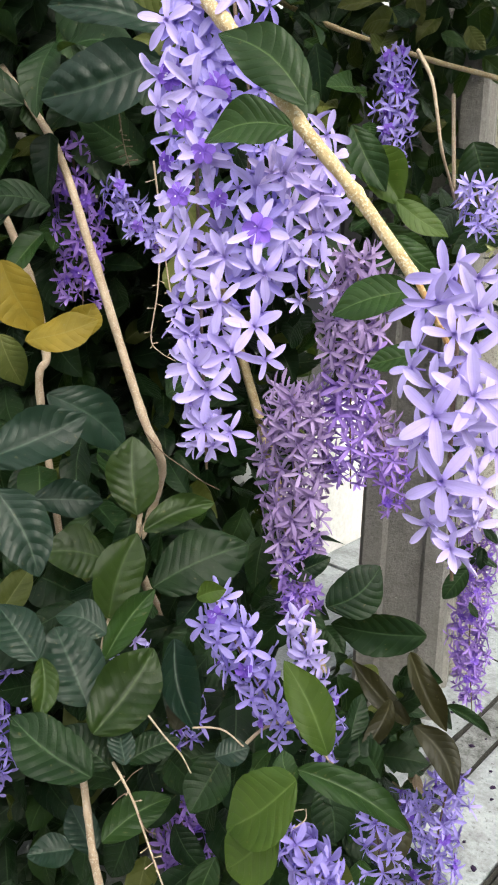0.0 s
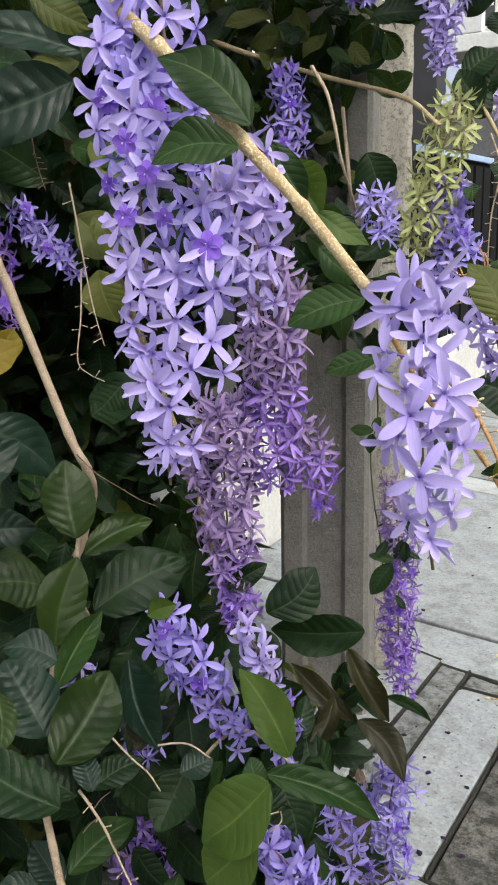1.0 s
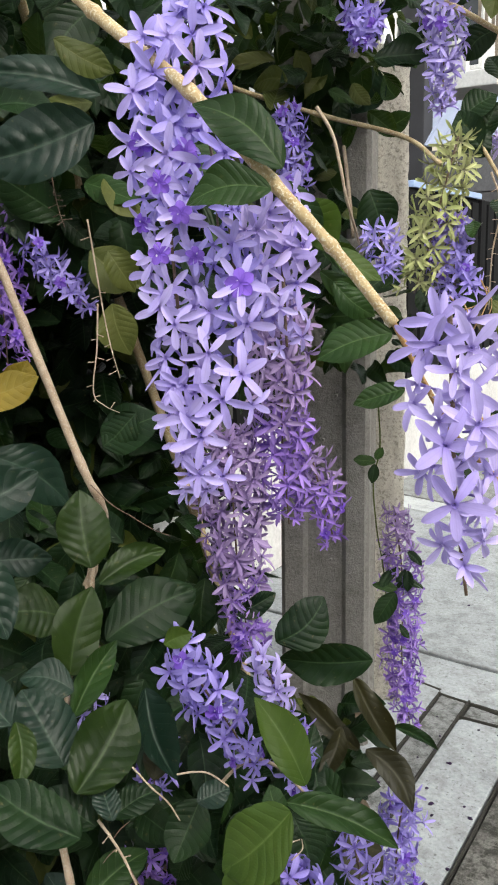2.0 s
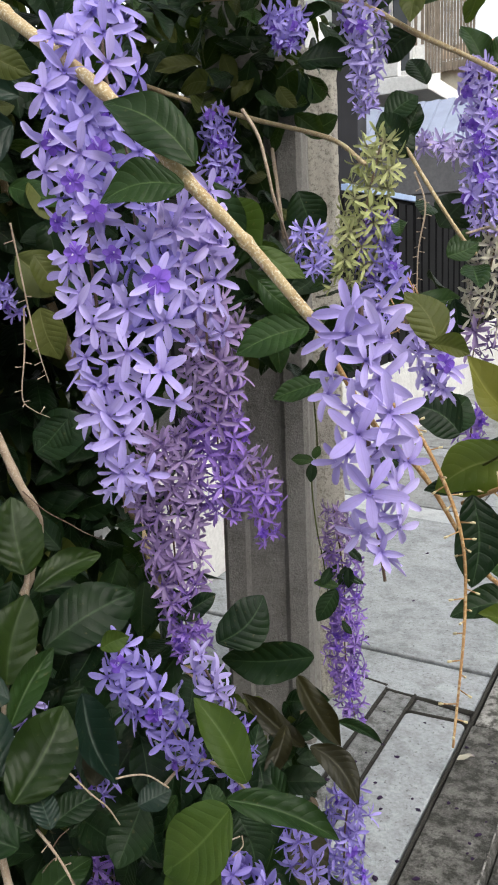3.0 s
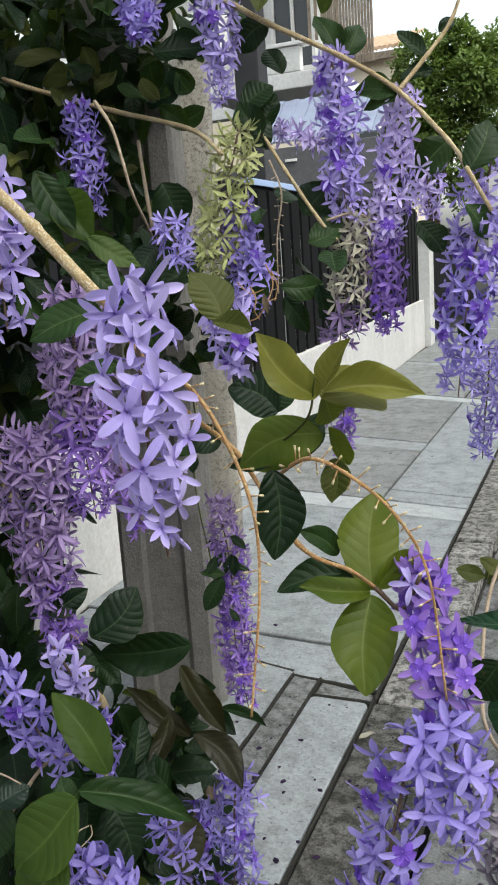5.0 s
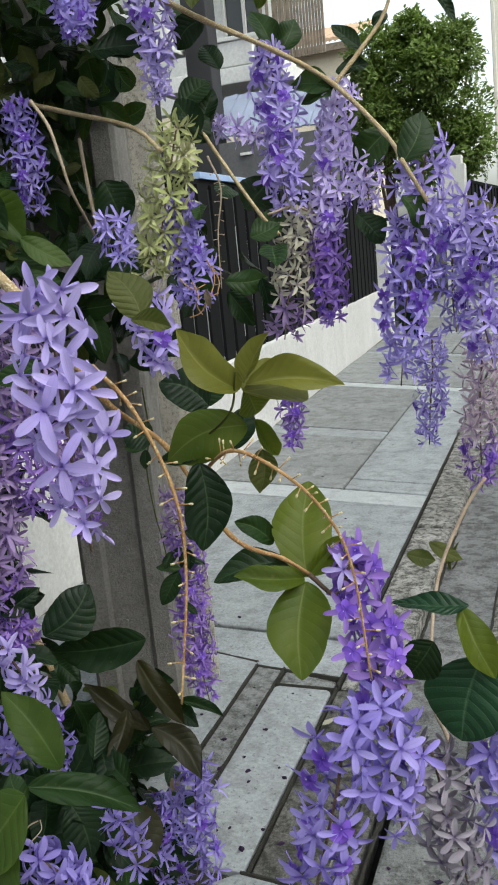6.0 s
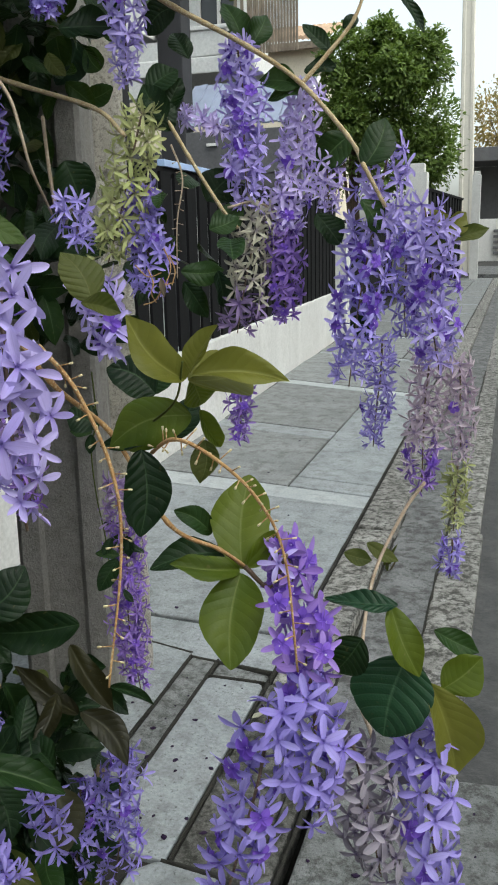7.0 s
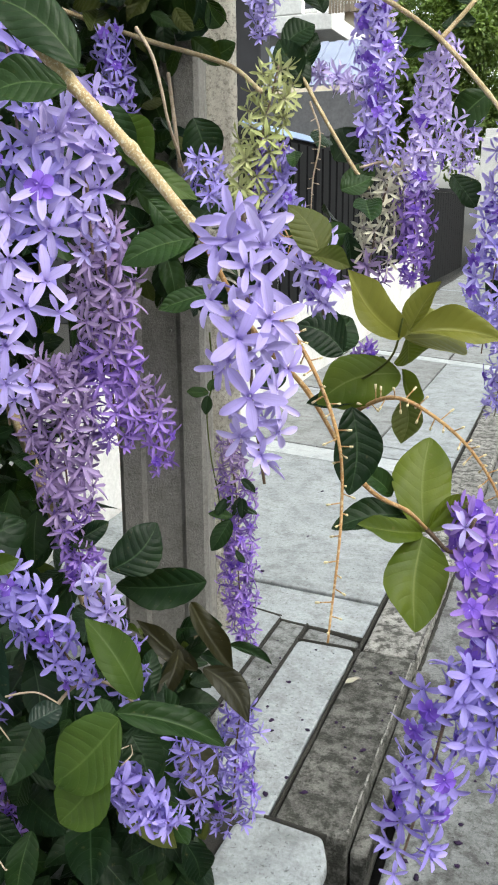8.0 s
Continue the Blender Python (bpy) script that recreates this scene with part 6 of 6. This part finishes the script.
hero_leaf((0.050, 1.678, 1.340), (0.121, 1.707, 1.359), 0.032, OLIVE)
hero_leaf((0.050, 1.678, 1.342), (0.011, 1.680, 1.402), 0.030, YOUNG)
hero_leaf((0.047, 1.677, 1.340), (-0.017, 1.653, 1.331), 0.032, OLIVE)
hero_leaf((0.052, 1.679, 1.344), (0.080, 1.700, 1.389), 0.039, YOUNG)
hero_leaf((0.055, 1.704, 1.352), (0.040, 1.685, 1.295), 0.033, OLIVE)
hero_leaf((-0.256, 1.746, 1.645), (-0.339, 1.723, 1.668), 0.054, MID)
hero_leaf((-0.250, 1.747, 1.639), (-0.320, 1.721, 1.632), 0.045, MID)
hero_leaf((-0.378, 1.761, 1.738), (-0.422, 1.772, 1.842), 0.060, MID)
hero_leaf((-0.362, 1.765, 1.731), (-0.329, 1.795, 1.807), 0.055, MID)
hero_leaf((-0.209, 1.814, 1.719), (-0.263, 1.809, 1.773), 0.039, DARK)
hero_leaf((-0.187, 1.832, 1.762), (-0.154, 1.851, 1.793), 0.030, DARK)
hero_leaf((-0.258, 1.787, 1.678), (-0.198, 1.811, 1.690), 0.039, DARK)
hero_leaf((-0.075, 1.865, 1.825), (-0.026, 1.862, 1.750), 0.030, DARK)
hero_leaf((-0.415, 1.635, 1.367), (-0.356, 1.669, 1.423), 0.059, MID)
hero_leaf((-0.529, 1.592, 1.570), (-0.476, 1.620, 1.609), 0.066, DARK)
hero_leaf((-0.529, 1.608, 1.634), (-0.476, 1.636, 1.673), 0.066, DARK)
hero_leaf((-0.487, 1.662, 1.792), (-0.539, 1.633, 1.748), 0.061, DARK)
hero_leaf((-0.475, 1.698, 1.703), (-0.507, 1.704, 1.772), 0.051, DARK)
hero_leaf((-0.204, 1.659, 1.394), (-0.157, 1.661, 1.336), 0.055, DARK)
hero_leaf((-0.460, 1.574, 1.288), (-0.380, 1.611, 1.294), 0.051, MID)
hero_leaf((-0.405, 1.595, 1.369), (-0.351, 1.625, 1.393), 0.044, MID)
hero_leaf((-0.493, 1.607, 1.578), (-0.535, 1.604, 1.645), 0.066, DARK)
hero_leaf((-0.500, 1.629, 1.591), (-0.477, 1.656, 1.660), 0.044, DARK)
hero_leaf((-0.681, 1.632, 1.751), (-0.631, 1.667, 1.803), 0.068, DARK)
hero_leaf((-0.709, 1.600, 1.760), (-0.611, 1.644, 1.765), 0.068, DARK)
hero_leaf((-0.518, 0.904, 1.450), (-0.460, 0.915, 1.387), 0.048, BRIGHT)
hero_leaf((-0.465, 0.913, 1.389), (-0.406, 0.931, 1.352), 0.035, BRIGHT)
hero_leaf((-0.490, 0.929, 1.362), (-0.432, 0.947, 1.329), 0.030, MID)
hero_leaf((-0.723, 1.613, 1.513), (-0.682, 1.608, 1.419), 0.082, DARK)
hero_leaf((-0.452, 1.712, 1.428), (-0.400, 1.750, 1.493), 0.082, DARK)
hero_leaf((-0.121, 1.585, 1.199), (-0.070, 1.590, 1.154), 0.043, DARK)
hero_leaf((-0.094, 1.639, 0.726), (-0.027, 1.652, 0.687), 0.035, OLIVE)
hero_leaf((-0.138, 1.619, 0.707), (-0.083, 1.634, 0.691), 0.035, OLIVE)
# thin stems and dead twigs among the leaves
stem_part([(-0.719, 1.661, 1.068), (-0.707, 1.645, 0.966), (-0.713, 1.624, 0.893), (-0.695, 1.601, 0.797), (-0.670, 1.581, 0.714), (-0.652, 1.559, 0.645)], 0.0020, 0.0014, OLIVE, sides=5, seed=101)
stem_part([(-0.545, 0.655, 0.784), (-0.529, 0.668, 0.785), (-0.513, 0.678, 0.782), (-0.490, 0.684, 0.769)], 0.0014, 0.0010, CANE, sides=5, seed=94)
stem_part([(-0.827, 0.844, 1.060), (-0.801, 0.857, 1.030), (-0.775, 0.872, 1.010), (-0.749, 0.886, 0.991), (-0.727, 0.900, 0.979)], 0.0010, 0.0006, TWIG, sides=5, seed=95)
stem_part([(-0.391, 0.640, 0.745), (-0.389, 0.649, 0.754), (-0.381, 0.657, 0.757)], 0.0010, 0.0007, CANE, sides=5, seed=97)
stem_part([(-0.390, 0.645, 0.750), (-0.396, 0.649, 0.759), (-0.396, 0.655, 0.765)], 0.0008, 0.0006, CANE, sides=5, seed=98)
stem_part([(-0.383, 0.641, 0.741), (-0.376, 0.653, 0.749), (-0.379, 0.658, 0.758)], 0.0008, 0.0006, CANE, sides=5, seed=99)
stem_part([(-0.728, 1.390, 1.645), (-0.696, 1.387, 1.596), (-0.676, 1.379, 1.537), (-0.669, 1.389, 1.483), (-0.675, 1.439, 1.433), (-0.693, 1.508, 1.387)], 0.0035, 0.0022, CANE, seed=71)
stem_part([(-0.449, 1.390, 1.300), (-0.435, 1.378, 1.278), (-0.437, 1.373, 1.259), (-0.428, 1.372, 1.243)], 0.0014, 0.0008, ORANGE, sides=5, seed=80)
stem_part([(-0.424, 1.407, 1.336), (-0.411, 1.404, 1.306), (-0.416, 1.395, 1.279), (-0.424, 1.376, 1.255)], 0.0014, 0.0008, ORANGE, sides=5, seed=81)
stem_part([(-0.414, 1.407, 1.324), (-0.403, 1.404, 1.297), (-0.407, 1.397, 1.272)], 0.0014, 0.0008, ORANGE, sides=5, seed=82)
stem_part([(-0.453, 1.373, 1.239), (-0.430, 1.372, 1.247), (-0.417, 1.382, 1.270), (-0.404, 1.399, 1.277)], 0.0014, 0.0008, ORANGE, sides=5, seed=83)
stem_part([(-0.471, 1.385, 1.308), (-0.445, 1.378, 1.288), (-0.422, 1.386, 1.294)], 0.0014, 0.0008, ORANGE, sides=5, seed=84)
hero_leaf((-0.418, 1.375, 1.286), (-0.410, 1.369, 1.253), 0.012, DRY)


def in_ball(rng, c, r):
    while True:
        d = Vector((rng.uniform(-1, 1), rng.uniform(-1, 1), rng.uniform(-1, 1)))
        if d.length <= 1:
            return Vector((c[0] + d.x * r[0], c[1] + d.y * r[1], c[2] + d.z * r[2])), d


# spots where the leaf mass is open: before a raceme, and low down towards the white wall
CLEARINGS = [(Vector(c), r) for c, r in (((-0.992, 0.989, 1.364), 0.06), ((-1.15, 1.42, 0.765), 0.075), ((-1.28, 1.60, 0.69), 0.085), ((-1.42, 1.80, 0.61), 0.10), ((-1.58, 2.02, 0.52), 0.12))]


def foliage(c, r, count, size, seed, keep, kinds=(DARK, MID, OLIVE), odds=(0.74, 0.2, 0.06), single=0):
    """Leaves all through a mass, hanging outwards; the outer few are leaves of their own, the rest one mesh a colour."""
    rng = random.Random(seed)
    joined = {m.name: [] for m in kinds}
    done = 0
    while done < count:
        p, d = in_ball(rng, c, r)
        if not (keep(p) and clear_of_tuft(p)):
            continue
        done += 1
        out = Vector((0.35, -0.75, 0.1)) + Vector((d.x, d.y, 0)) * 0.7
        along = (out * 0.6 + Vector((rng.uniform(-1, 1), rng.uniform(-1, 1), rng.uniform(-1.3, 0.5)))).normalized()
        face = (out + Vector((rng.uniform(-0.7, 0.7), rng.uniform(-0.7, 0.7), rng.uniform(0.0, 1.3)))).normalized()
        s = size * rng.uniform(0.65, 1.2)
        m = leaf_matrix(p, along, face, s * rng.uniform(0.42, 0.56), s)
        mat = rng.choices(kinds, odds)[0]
        variant = rng.randrange(6 if done <= single else 5)
        if any((m @ Vector((0.5, 0, 0)) - at).length < wide for at, wide in CLEARINGS):
            continue
        if done <= single:
            ob = new("leaf", leaf_mesh(variant, mat))
            ob.matrix_basis = m
            hang(ob, vine)
        else:
            joined[mat.name].append((variant, m))
    shapes = [(*s, [0] * len(s[1])) for s in SMALL]
    for mat in kinds:
        if joined[mat.name]:
            V, F, U, S = stamp(shapes, joined[mat.name])
            tagged(hang(new("foliage", mesh_from("foliage", V, F, (mat,), U)), vine), kind="stuff")


HOLLOW = Vector((-1.04, 1.16, 1.04))


def open_space(p):
    """A dark hollow among the leaves behind the long cane."""
    d = p - HOLLOW
    return math.sqrt((d.x / 0.35) ** 2 + (d.y / 0.50) ** 2 + (d.z / 0.31) ** 2) > 1


TUFT = Vector((-0.726, 1.585, 1.819))


def clear_of_tuft(p):
    """No leaves hang over the short rounded raceme on its street side."""
    d = p - TUFT
    return not (-0.45 < d.y < 0.02 and math.hypot(d.x - 0.35 * d.y, d.z - 0.1 * d.y) < 0.11)


def side(p):
    """How far to the street side a place lies, as a slope from the walker."""
    return -p.x / max(p.y, 0.01)


# Leaf mix carries light and shade: darker low down, lighter by the pole head.
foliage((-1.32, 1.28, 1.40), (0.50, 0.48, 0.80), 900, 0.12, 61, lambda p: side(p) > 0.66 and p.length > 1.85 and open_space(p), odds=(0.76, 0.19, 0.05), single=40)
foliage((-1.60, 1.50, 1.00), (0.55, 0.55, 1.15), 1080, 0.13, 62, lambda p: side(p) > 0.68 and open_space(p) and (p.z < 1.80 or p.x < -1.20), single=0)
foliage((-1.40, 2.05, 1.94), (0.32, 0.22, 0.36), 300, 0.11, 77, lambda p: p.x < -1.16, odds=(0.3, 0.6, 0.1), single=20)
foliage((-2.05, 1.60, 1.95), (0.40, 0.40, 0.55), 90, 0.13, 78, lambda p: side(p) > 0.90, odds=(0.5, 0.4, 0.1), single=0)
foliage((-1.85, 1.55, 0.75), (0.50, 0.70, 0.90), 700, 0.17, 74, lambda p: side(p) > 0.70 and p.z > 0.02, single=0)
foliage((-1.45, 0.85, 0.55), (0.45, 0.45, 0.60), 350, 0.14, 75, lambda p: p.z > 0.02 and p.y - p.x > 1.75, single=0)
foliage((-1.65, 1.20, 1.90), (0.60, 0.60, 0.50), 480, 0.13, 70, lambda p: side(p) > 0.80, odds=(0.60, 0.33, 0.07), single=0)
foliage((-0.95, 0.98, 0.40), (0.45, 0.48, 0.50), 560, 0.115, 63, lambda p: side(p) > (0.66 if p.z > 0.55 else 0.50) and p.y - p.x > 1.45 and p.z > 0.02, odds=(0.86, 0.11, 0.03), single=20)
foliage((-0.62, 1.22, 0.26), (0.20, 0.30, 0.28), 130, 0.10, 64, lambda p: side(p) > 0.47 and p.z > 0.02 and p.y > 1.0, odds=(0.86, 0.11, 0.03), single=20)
foliage((-1.05, 1.72, 1.85), (0.40, 0.25, 0.60), 230, 0.095, 65, lambda p: (p.x < -0.95 or p.z > 1.72) and p.x < -0.62 and p.z > 1.22, odds=(0.15, 0.65, 0.20), single=90)
foliage((-0.92, 1.80, 1.92), (0.22, 0.09, 0.30), 90, 0.10, 76, lambda p: p.z > 1.67, odds=(0.22, 0.66, 0.12), single=60)
foliage((-0.96, 1.80, 1.55), (0.11, 0.08, 0.20), 40, 0.085, 79, lambda p: True, odds=(0.5, 0.42, 0.08), single=30)
foliage((-0.84, 1.74, 1.28), (0.20, 0.13, 0.17), 60, 0.11, 71, lambda p: True, single=20)
foliage((-0.62, 1.72, 2.06), (0.48, 0.25, 0.25), 80, 0.10, 66, lambda p: p.z > 1.84, odds=(0.25, 0.60, 0.15), single=30)
foliage((-0.45, 1.62, 1.36), (0.16, 0.12, 0.12), 12, 0.09, 67, lambda p: True, (DARK, MID, OLIVE), (0.6, 0.3, 0.1), 12)
foliage((-0.74, 1.52, 0.14), (0.20, 0.28, 0.22), 90, 0.09, 72, lambda p: side(p) > 0.45 and p.z > 0.015, (DARK, OLIVE, DRY), (0.55, 0.2, 0.25), 15)
foliage((-0.62, 1.58, 0.68), (0.05, 0.04, 0.10), 8, 0.055, 69, lambda p: True, single=8)

# ---- paving, kerb and drain covers ----
pavement = tagged(part("pavement", prism(bmesh.new(), [(-1.60, -6.3), (-0.50, -6.3), (-0.50, 27), (-2.5, 27), (-2.10, 11.4)], -0.14, -0.012), JOINT), "concrete slab pavement with dark dirty joints", "pavement", kind="structure")


def slab(corners, mat, top=0.0, bevel=0.006, name="slab", label=""):
    return part(name, prism(bmesh.new(), corners, -0.02, top + random.uniform(-0.003, 0.003), bevel), mat, pavement, label)


def skew(x, y):
    """Cross joints run askew to the kerb, the more so the farther off."""
    return (x, y - min(0.5, 0.06 + 0.075 * (y - 2.3)) * (x + 0.50))


def row(y0, y1, cuts, mats, gap=0.007):
    for (a, b), mat in zip(zip(cuts, cuts[1:]), mats):
        slab([skew(a + gap, y0 + gap), skew(b - gap, y0 + gap), skew(b - gap, y1 - gap), skew(a + gap, y1 - gap)], mat)


slab([(-0.694, 1.455), (-0.510, 1.455), (-0.510, 2.234), (-0.522, 2.249), (-0.682, 2.249), (-0.694, 2.236)], SLAB, 0.004, 0.006, "drain_cover")
slab([(-0.790, 1.30), (-0.704, 1.30), (-0.704, 2.356), (-0.790, 2.379)], DIRTYSLAB, 0.0)
slab([(-1.25, 1.45), (-0.802, 1.45), (-0.800, 2.380), (-1.25, 2.49)], SLAB, 0.002)
slab([(-0.690, 2.262), (-0.512, 2.262), (-0.512, 2.312), (-0.690, 2.350)], DIRTYSLAB, -0.004)
slab([(-0.60, 0.75), (-0.36, 0.75), (-0.34, 1.36), (-0.37, 1.43), (-0.52, 1.445), (-0.57, 1.40)], SLAB, 0.012, 0.012, "drain_cover")
slab([(-1.25, 0.02), (-0.62, 0.02), (-0.62, 1.28), (-1.25, 1.43)], GREYSLAB)
for k in range(5):
    slab([(-1.25, -1.2 * k - 1.19), (-0.515, -1.2 * k - 1.19), (-0.515, -1.2 * k), (-1.25, -1.2 * k)], GREYSLAB)
    slab([(-1.70, -1.2 * k - 1.19), (-1.27, -1.2 * k - 1.19), (-1.27, -1.2 * k), (-1.70, -1.2 * k)], SLAB)
slab([(-0.60, 0.02), (-0.515, 0.02), (-0.515, 0.73), (-0.60, 0.73)], GREYSLAB)
slab([(-1.74, 0.02), (-1.27, 0.02), (-1.265, 2.50), (-1.80, 2.625)], SLAB)
row(2.335, 2.585, (-1.80, -0.500), (SLAB,))
row(2.585, 4.035, (-1.82, -0.500), (SLAB,))
row(4.035, 4.245, (-1.85, -0.500), (PALESLAB,))
row(4.245, 4.44, (-0.985, -0.500), (SLAB,))
row(4.44, 7.07, (-0.985, -0.500), (SLAB,))
row(4.245, 5.35, (-1.90, -0.985), (GREYSLAB,))
row(5.35, 5.57, (-1.93, -0.985), (SLAB,))
row(5.57, 7.07, (-1.95, -0.985), (GREYSLAB,))
row(7.07, 7.25, (-1.98, -0.500), (PALESLAB,))
y = 7.25
while y < 26:
    step = 1.75
    row(y, y + step, (-1.95 - 0.012 * y, -1.0, -0.500), (GREYSLAB, GREYSLAB), 0.011)
    row(y + step, y + step + 0.18, (-1.95 - 0.012 * y, -0.500), (SLAB,), 0.010)
    y += step + 0.18
kerb = tagged(thing("kerb", (-0.40, 3.0, -0.14), "weathered concrete kerb, mossy and dark by the drain cover", "kerb"), kind="structure")
box_part("kerb_stone", kerb, KERB, -0.492, -0.322, 1.450, 2.262, -0.14, 0.0, 0.008, "dark mossy kerb stone", 0.003)
box_part("kerb_lip", kerb, KERB, -0.319, -0.275, 1.455, 2.255, -0.14, -0.03, 0.012, "", 0.004)
box_part("kerb_stone", kerb, KERB, -0.497, -0.36, -6.3, 0.74, -0.14, 0.0, 0.01, "", 0.003)
y = 2.27
while y < 27:
    box_part("kerb_stone", kerb, KERBPALE, -0.496, -0.315 + random.uniform(-0.006, 0.006), y + 0.004, y + 1.496, -0.14, random.uniform(-0.004, 0.003), 0.018, "", 0.004)
    y += 1.5
gutter = tagged(thing("gutter", (-0.15, 3.0, -0.14), "smooth dark concrete road gutter with a ragged pale edge", "gutter"), kind="structure")
for k in range(13):
    box_part("gutter_slab", gutter, GUTTER, -0.312, -0.085, 1.98 + k * 2.0 + 0.003, 1.98 + (k + 1) * 2.0 - 0.003, -0.14, -0.055, 0.006, "", 0.003)
    box_part("gutter_edge", gutter, KERBPALE, -0.084, 0.07 + random.uniform(-0.03, 0.03), 1.98 + k * 2.0 + 0.003, 1.98 + (k + 1) * 2.0 - 0.003, -0.14, -0.060, 0.012, "", 0.008)
tagged(part("crossing_slab", prism(bmesh.new(), [(-0.245, -6.3), (0.9, -6.3), (0.9, 2.02), (-0.235, 1.93)], -0.14, -0.02, 0.01), DIRTYSLAB), "pale stained concrete crossing slab littered with fallen petals", "slab", kind="structure")

def silt(a, b, z, wide, seed, parent, mat=SILT, name="dirt_ridge"):
    """A ragged low ridge lying in a joint or along an edge, of black dirt as a rule."""
    a, b = Vector(a), Vector(b)
    n = max(8, int((b - a).length / 0.012))
    across = Vector((a.y - b.y, b.x - a.x)).normalized()
    rows = []
    for i in range(n + 1):
        m = a.lerp(b, i / n)
        here = Vector((m.x * 6, m.y * 6, seed))
        one, two = (wide * max(0.15, 0.55 + 0.8 * noise.noise(here + Vector((0, 0, 5.0 * k))) + 0.35 * noise.noise(here * 7.3 + Vector((3.1, 0, 5.0 * k)))) for k in (0, 1))
        rows.append([(m.x + across.x * o, m.y + across.y * o, h) for o, h in ((-one, z - 0.007), (-0.45 * one, z + 0.003), (0.45 * two, z + 0.0035), (two, z - 0.007))])
    verts = [v for r in rows for v in r]
    faces = [(4 * i + j, 4 * i + j + 1, 4 * i + j + 5, 4 * i + j + 4) for i in range(n) for j in range(3)]
    return hang(new(name, mesh_from(name, verts, faces, (mat,))), parent)


silt((-0.700, 1.46), (-0.699, 2.36), 0.003, 0.009, 1, pavement)
silt((-0.502, 1.46), (-0.502, 2.27), 0.002, 0.007, 2, pavement)
silt((-0.700, 2.256), (-0.500, 2.256), 0.002, 0.010, 3, pavement)
silt((-0.800, 2.362), (-0.500, 2.325), 0.001, 0.012, 4, pavement)
silt((-0.797, 1.45), (-0.797, 2.37), 0.001, 0.008, 5, pavement)
silt((-0.502, 2.28), (-0.502, 7.0), 0.001, 0.008, 6, kerb)
silt((-0.314, 2.28), (-0.314, 9.0), -0.052, 0.014, 7, gutter)
silt((-0.085, 2.05), (-0.085, 9.0), -0.054, 0.010, 8, gutter)
silt((-1.25, 2.49), (-0.80, 2.385), 0.001, 0.012, 9, pavement)
# the chipped pale arris of the kerb, and dirt against the covers
silt((-0.328, 1.47), (-0.330, 2.25), 0.0010, 0.006, 10, kerb, KERBPALE, "chipped_edge")
silt((-0.322, 2.28), (-0.322, 8.5), 0.0015, 0.007, 11, kerb, KERBPALE, "chipped_edge")
silt((-0.515, 1.45), (-0.365, 1.44), 0.006, 0.014, 18, pavement)
silt((-0.262, 1.0), (-0.262, 1.92), -0.026, 0.014, 19, kerb)

# ---- a weed in the gutter joint ----
weed = thing("weed_tuft", (-0.300, 3.447, -0.06), "small dry weed tuft growing from the kerb joint", "weed")
weed_rng = random.Random(12)
for k in range(16):
    v, f, u = TINY[k % 5]
    blade_ob = new("blade", mesh_from("blade", v, f, (OLIVE if k % 3 else DRY,), u))
    lean = Vector((weed_rng.uniform(-0.7, 0.7), weed_rng.uniform(-0.7, 0.7), 1.0))
    at_root = Vector((-0.300 + weed_rng.uniform(-0.02, 0.02), 3.447 + weed_rng.uniform(-0.06, 0.06), -0.062))
    blade_ob.matrix_basis = leaf_matrix(at_root, lean, Vector((0.3, -1, 0.2)), 0.010, weed_rng.uniform(0.05, 0.11))
    hang(blade_ob, weed)

# ---- fallen petals and dry leaves ----
litter_rng = random.Random(9)
LUMPS = []
for i in range(4):
    bm = bmesh.new()
    bmesh.ops.create_icosphere(bm, subdivisions=2, radius=1.0)
    for v in bm.verts:
        v.co *= 1 + 0.55 * noise.noise(v.co * 1.9 + Vector((i * 7.3, 0, 0)))
        v.co.z *= 0.45
    me = bpy.data.meshes.new("fallen_flower")
    bm.to_mesh(me)
    bm.free()
    me.materials.append(LITTER)
    LUMPS.append(me)
for i in range(128):
    if i >= 110:
        x, yy, z = litter_rng.uniform(-0.48, -0.33), litter_rng.uniform(1.5, 2.22), 0.002
    elif i < 46:
        x, yy, z = litter_rng.uniform(-1.0, -0.51), litter_rng.uniform(1.5, 2.3), 0.004
    elif i < 94:
        x, yy, z = litter_rng.uniform(-0.22, 0.45), litter_rng.uniform(1.15, 1.9), -0.018
    else:
        x, yy, z = litter_rng.uniform(-1.3, -0.6), litter_rng.uniform(2.4, 7.0), 0.002
    ob = new("fallen_flower", LUMPS[(i % 7 > 0) * (1 + i % 3)])
    s = litter_rng.uniform(0.0022, 0.0062)
    ob.matrix_basis = pose(x, yy, z + 0.3 * s, 0, 0, litter_rng.uniform(0, 360)) @ Matrix.Diagonal((s * litter_rng.uniform(1, 1.7), s, s, 1))
    tagged(ob, "dried dark fallen flower lying on the concrete", "fallen flower", "fallen flowers")
for i, (x, yy, z, mat) in enumerate(((-0.62, 1.42, 0.03, BRIGHT), (0.10, 1.55, 0.0, OLIVE), (-0.445, 2.08, 0.012, GREY))):
    ob = new("fallen_leaf", leaf_mesh(i, mat))
    ob.matrix_basis = pose(x, yy, z, 8, -5, 60 + 80 * i) @ Matrix.Scale(0.055, 4)
    tagged(ob, "small fallen leaf lying on the paving", "fallen leaf", "fallen leaves")
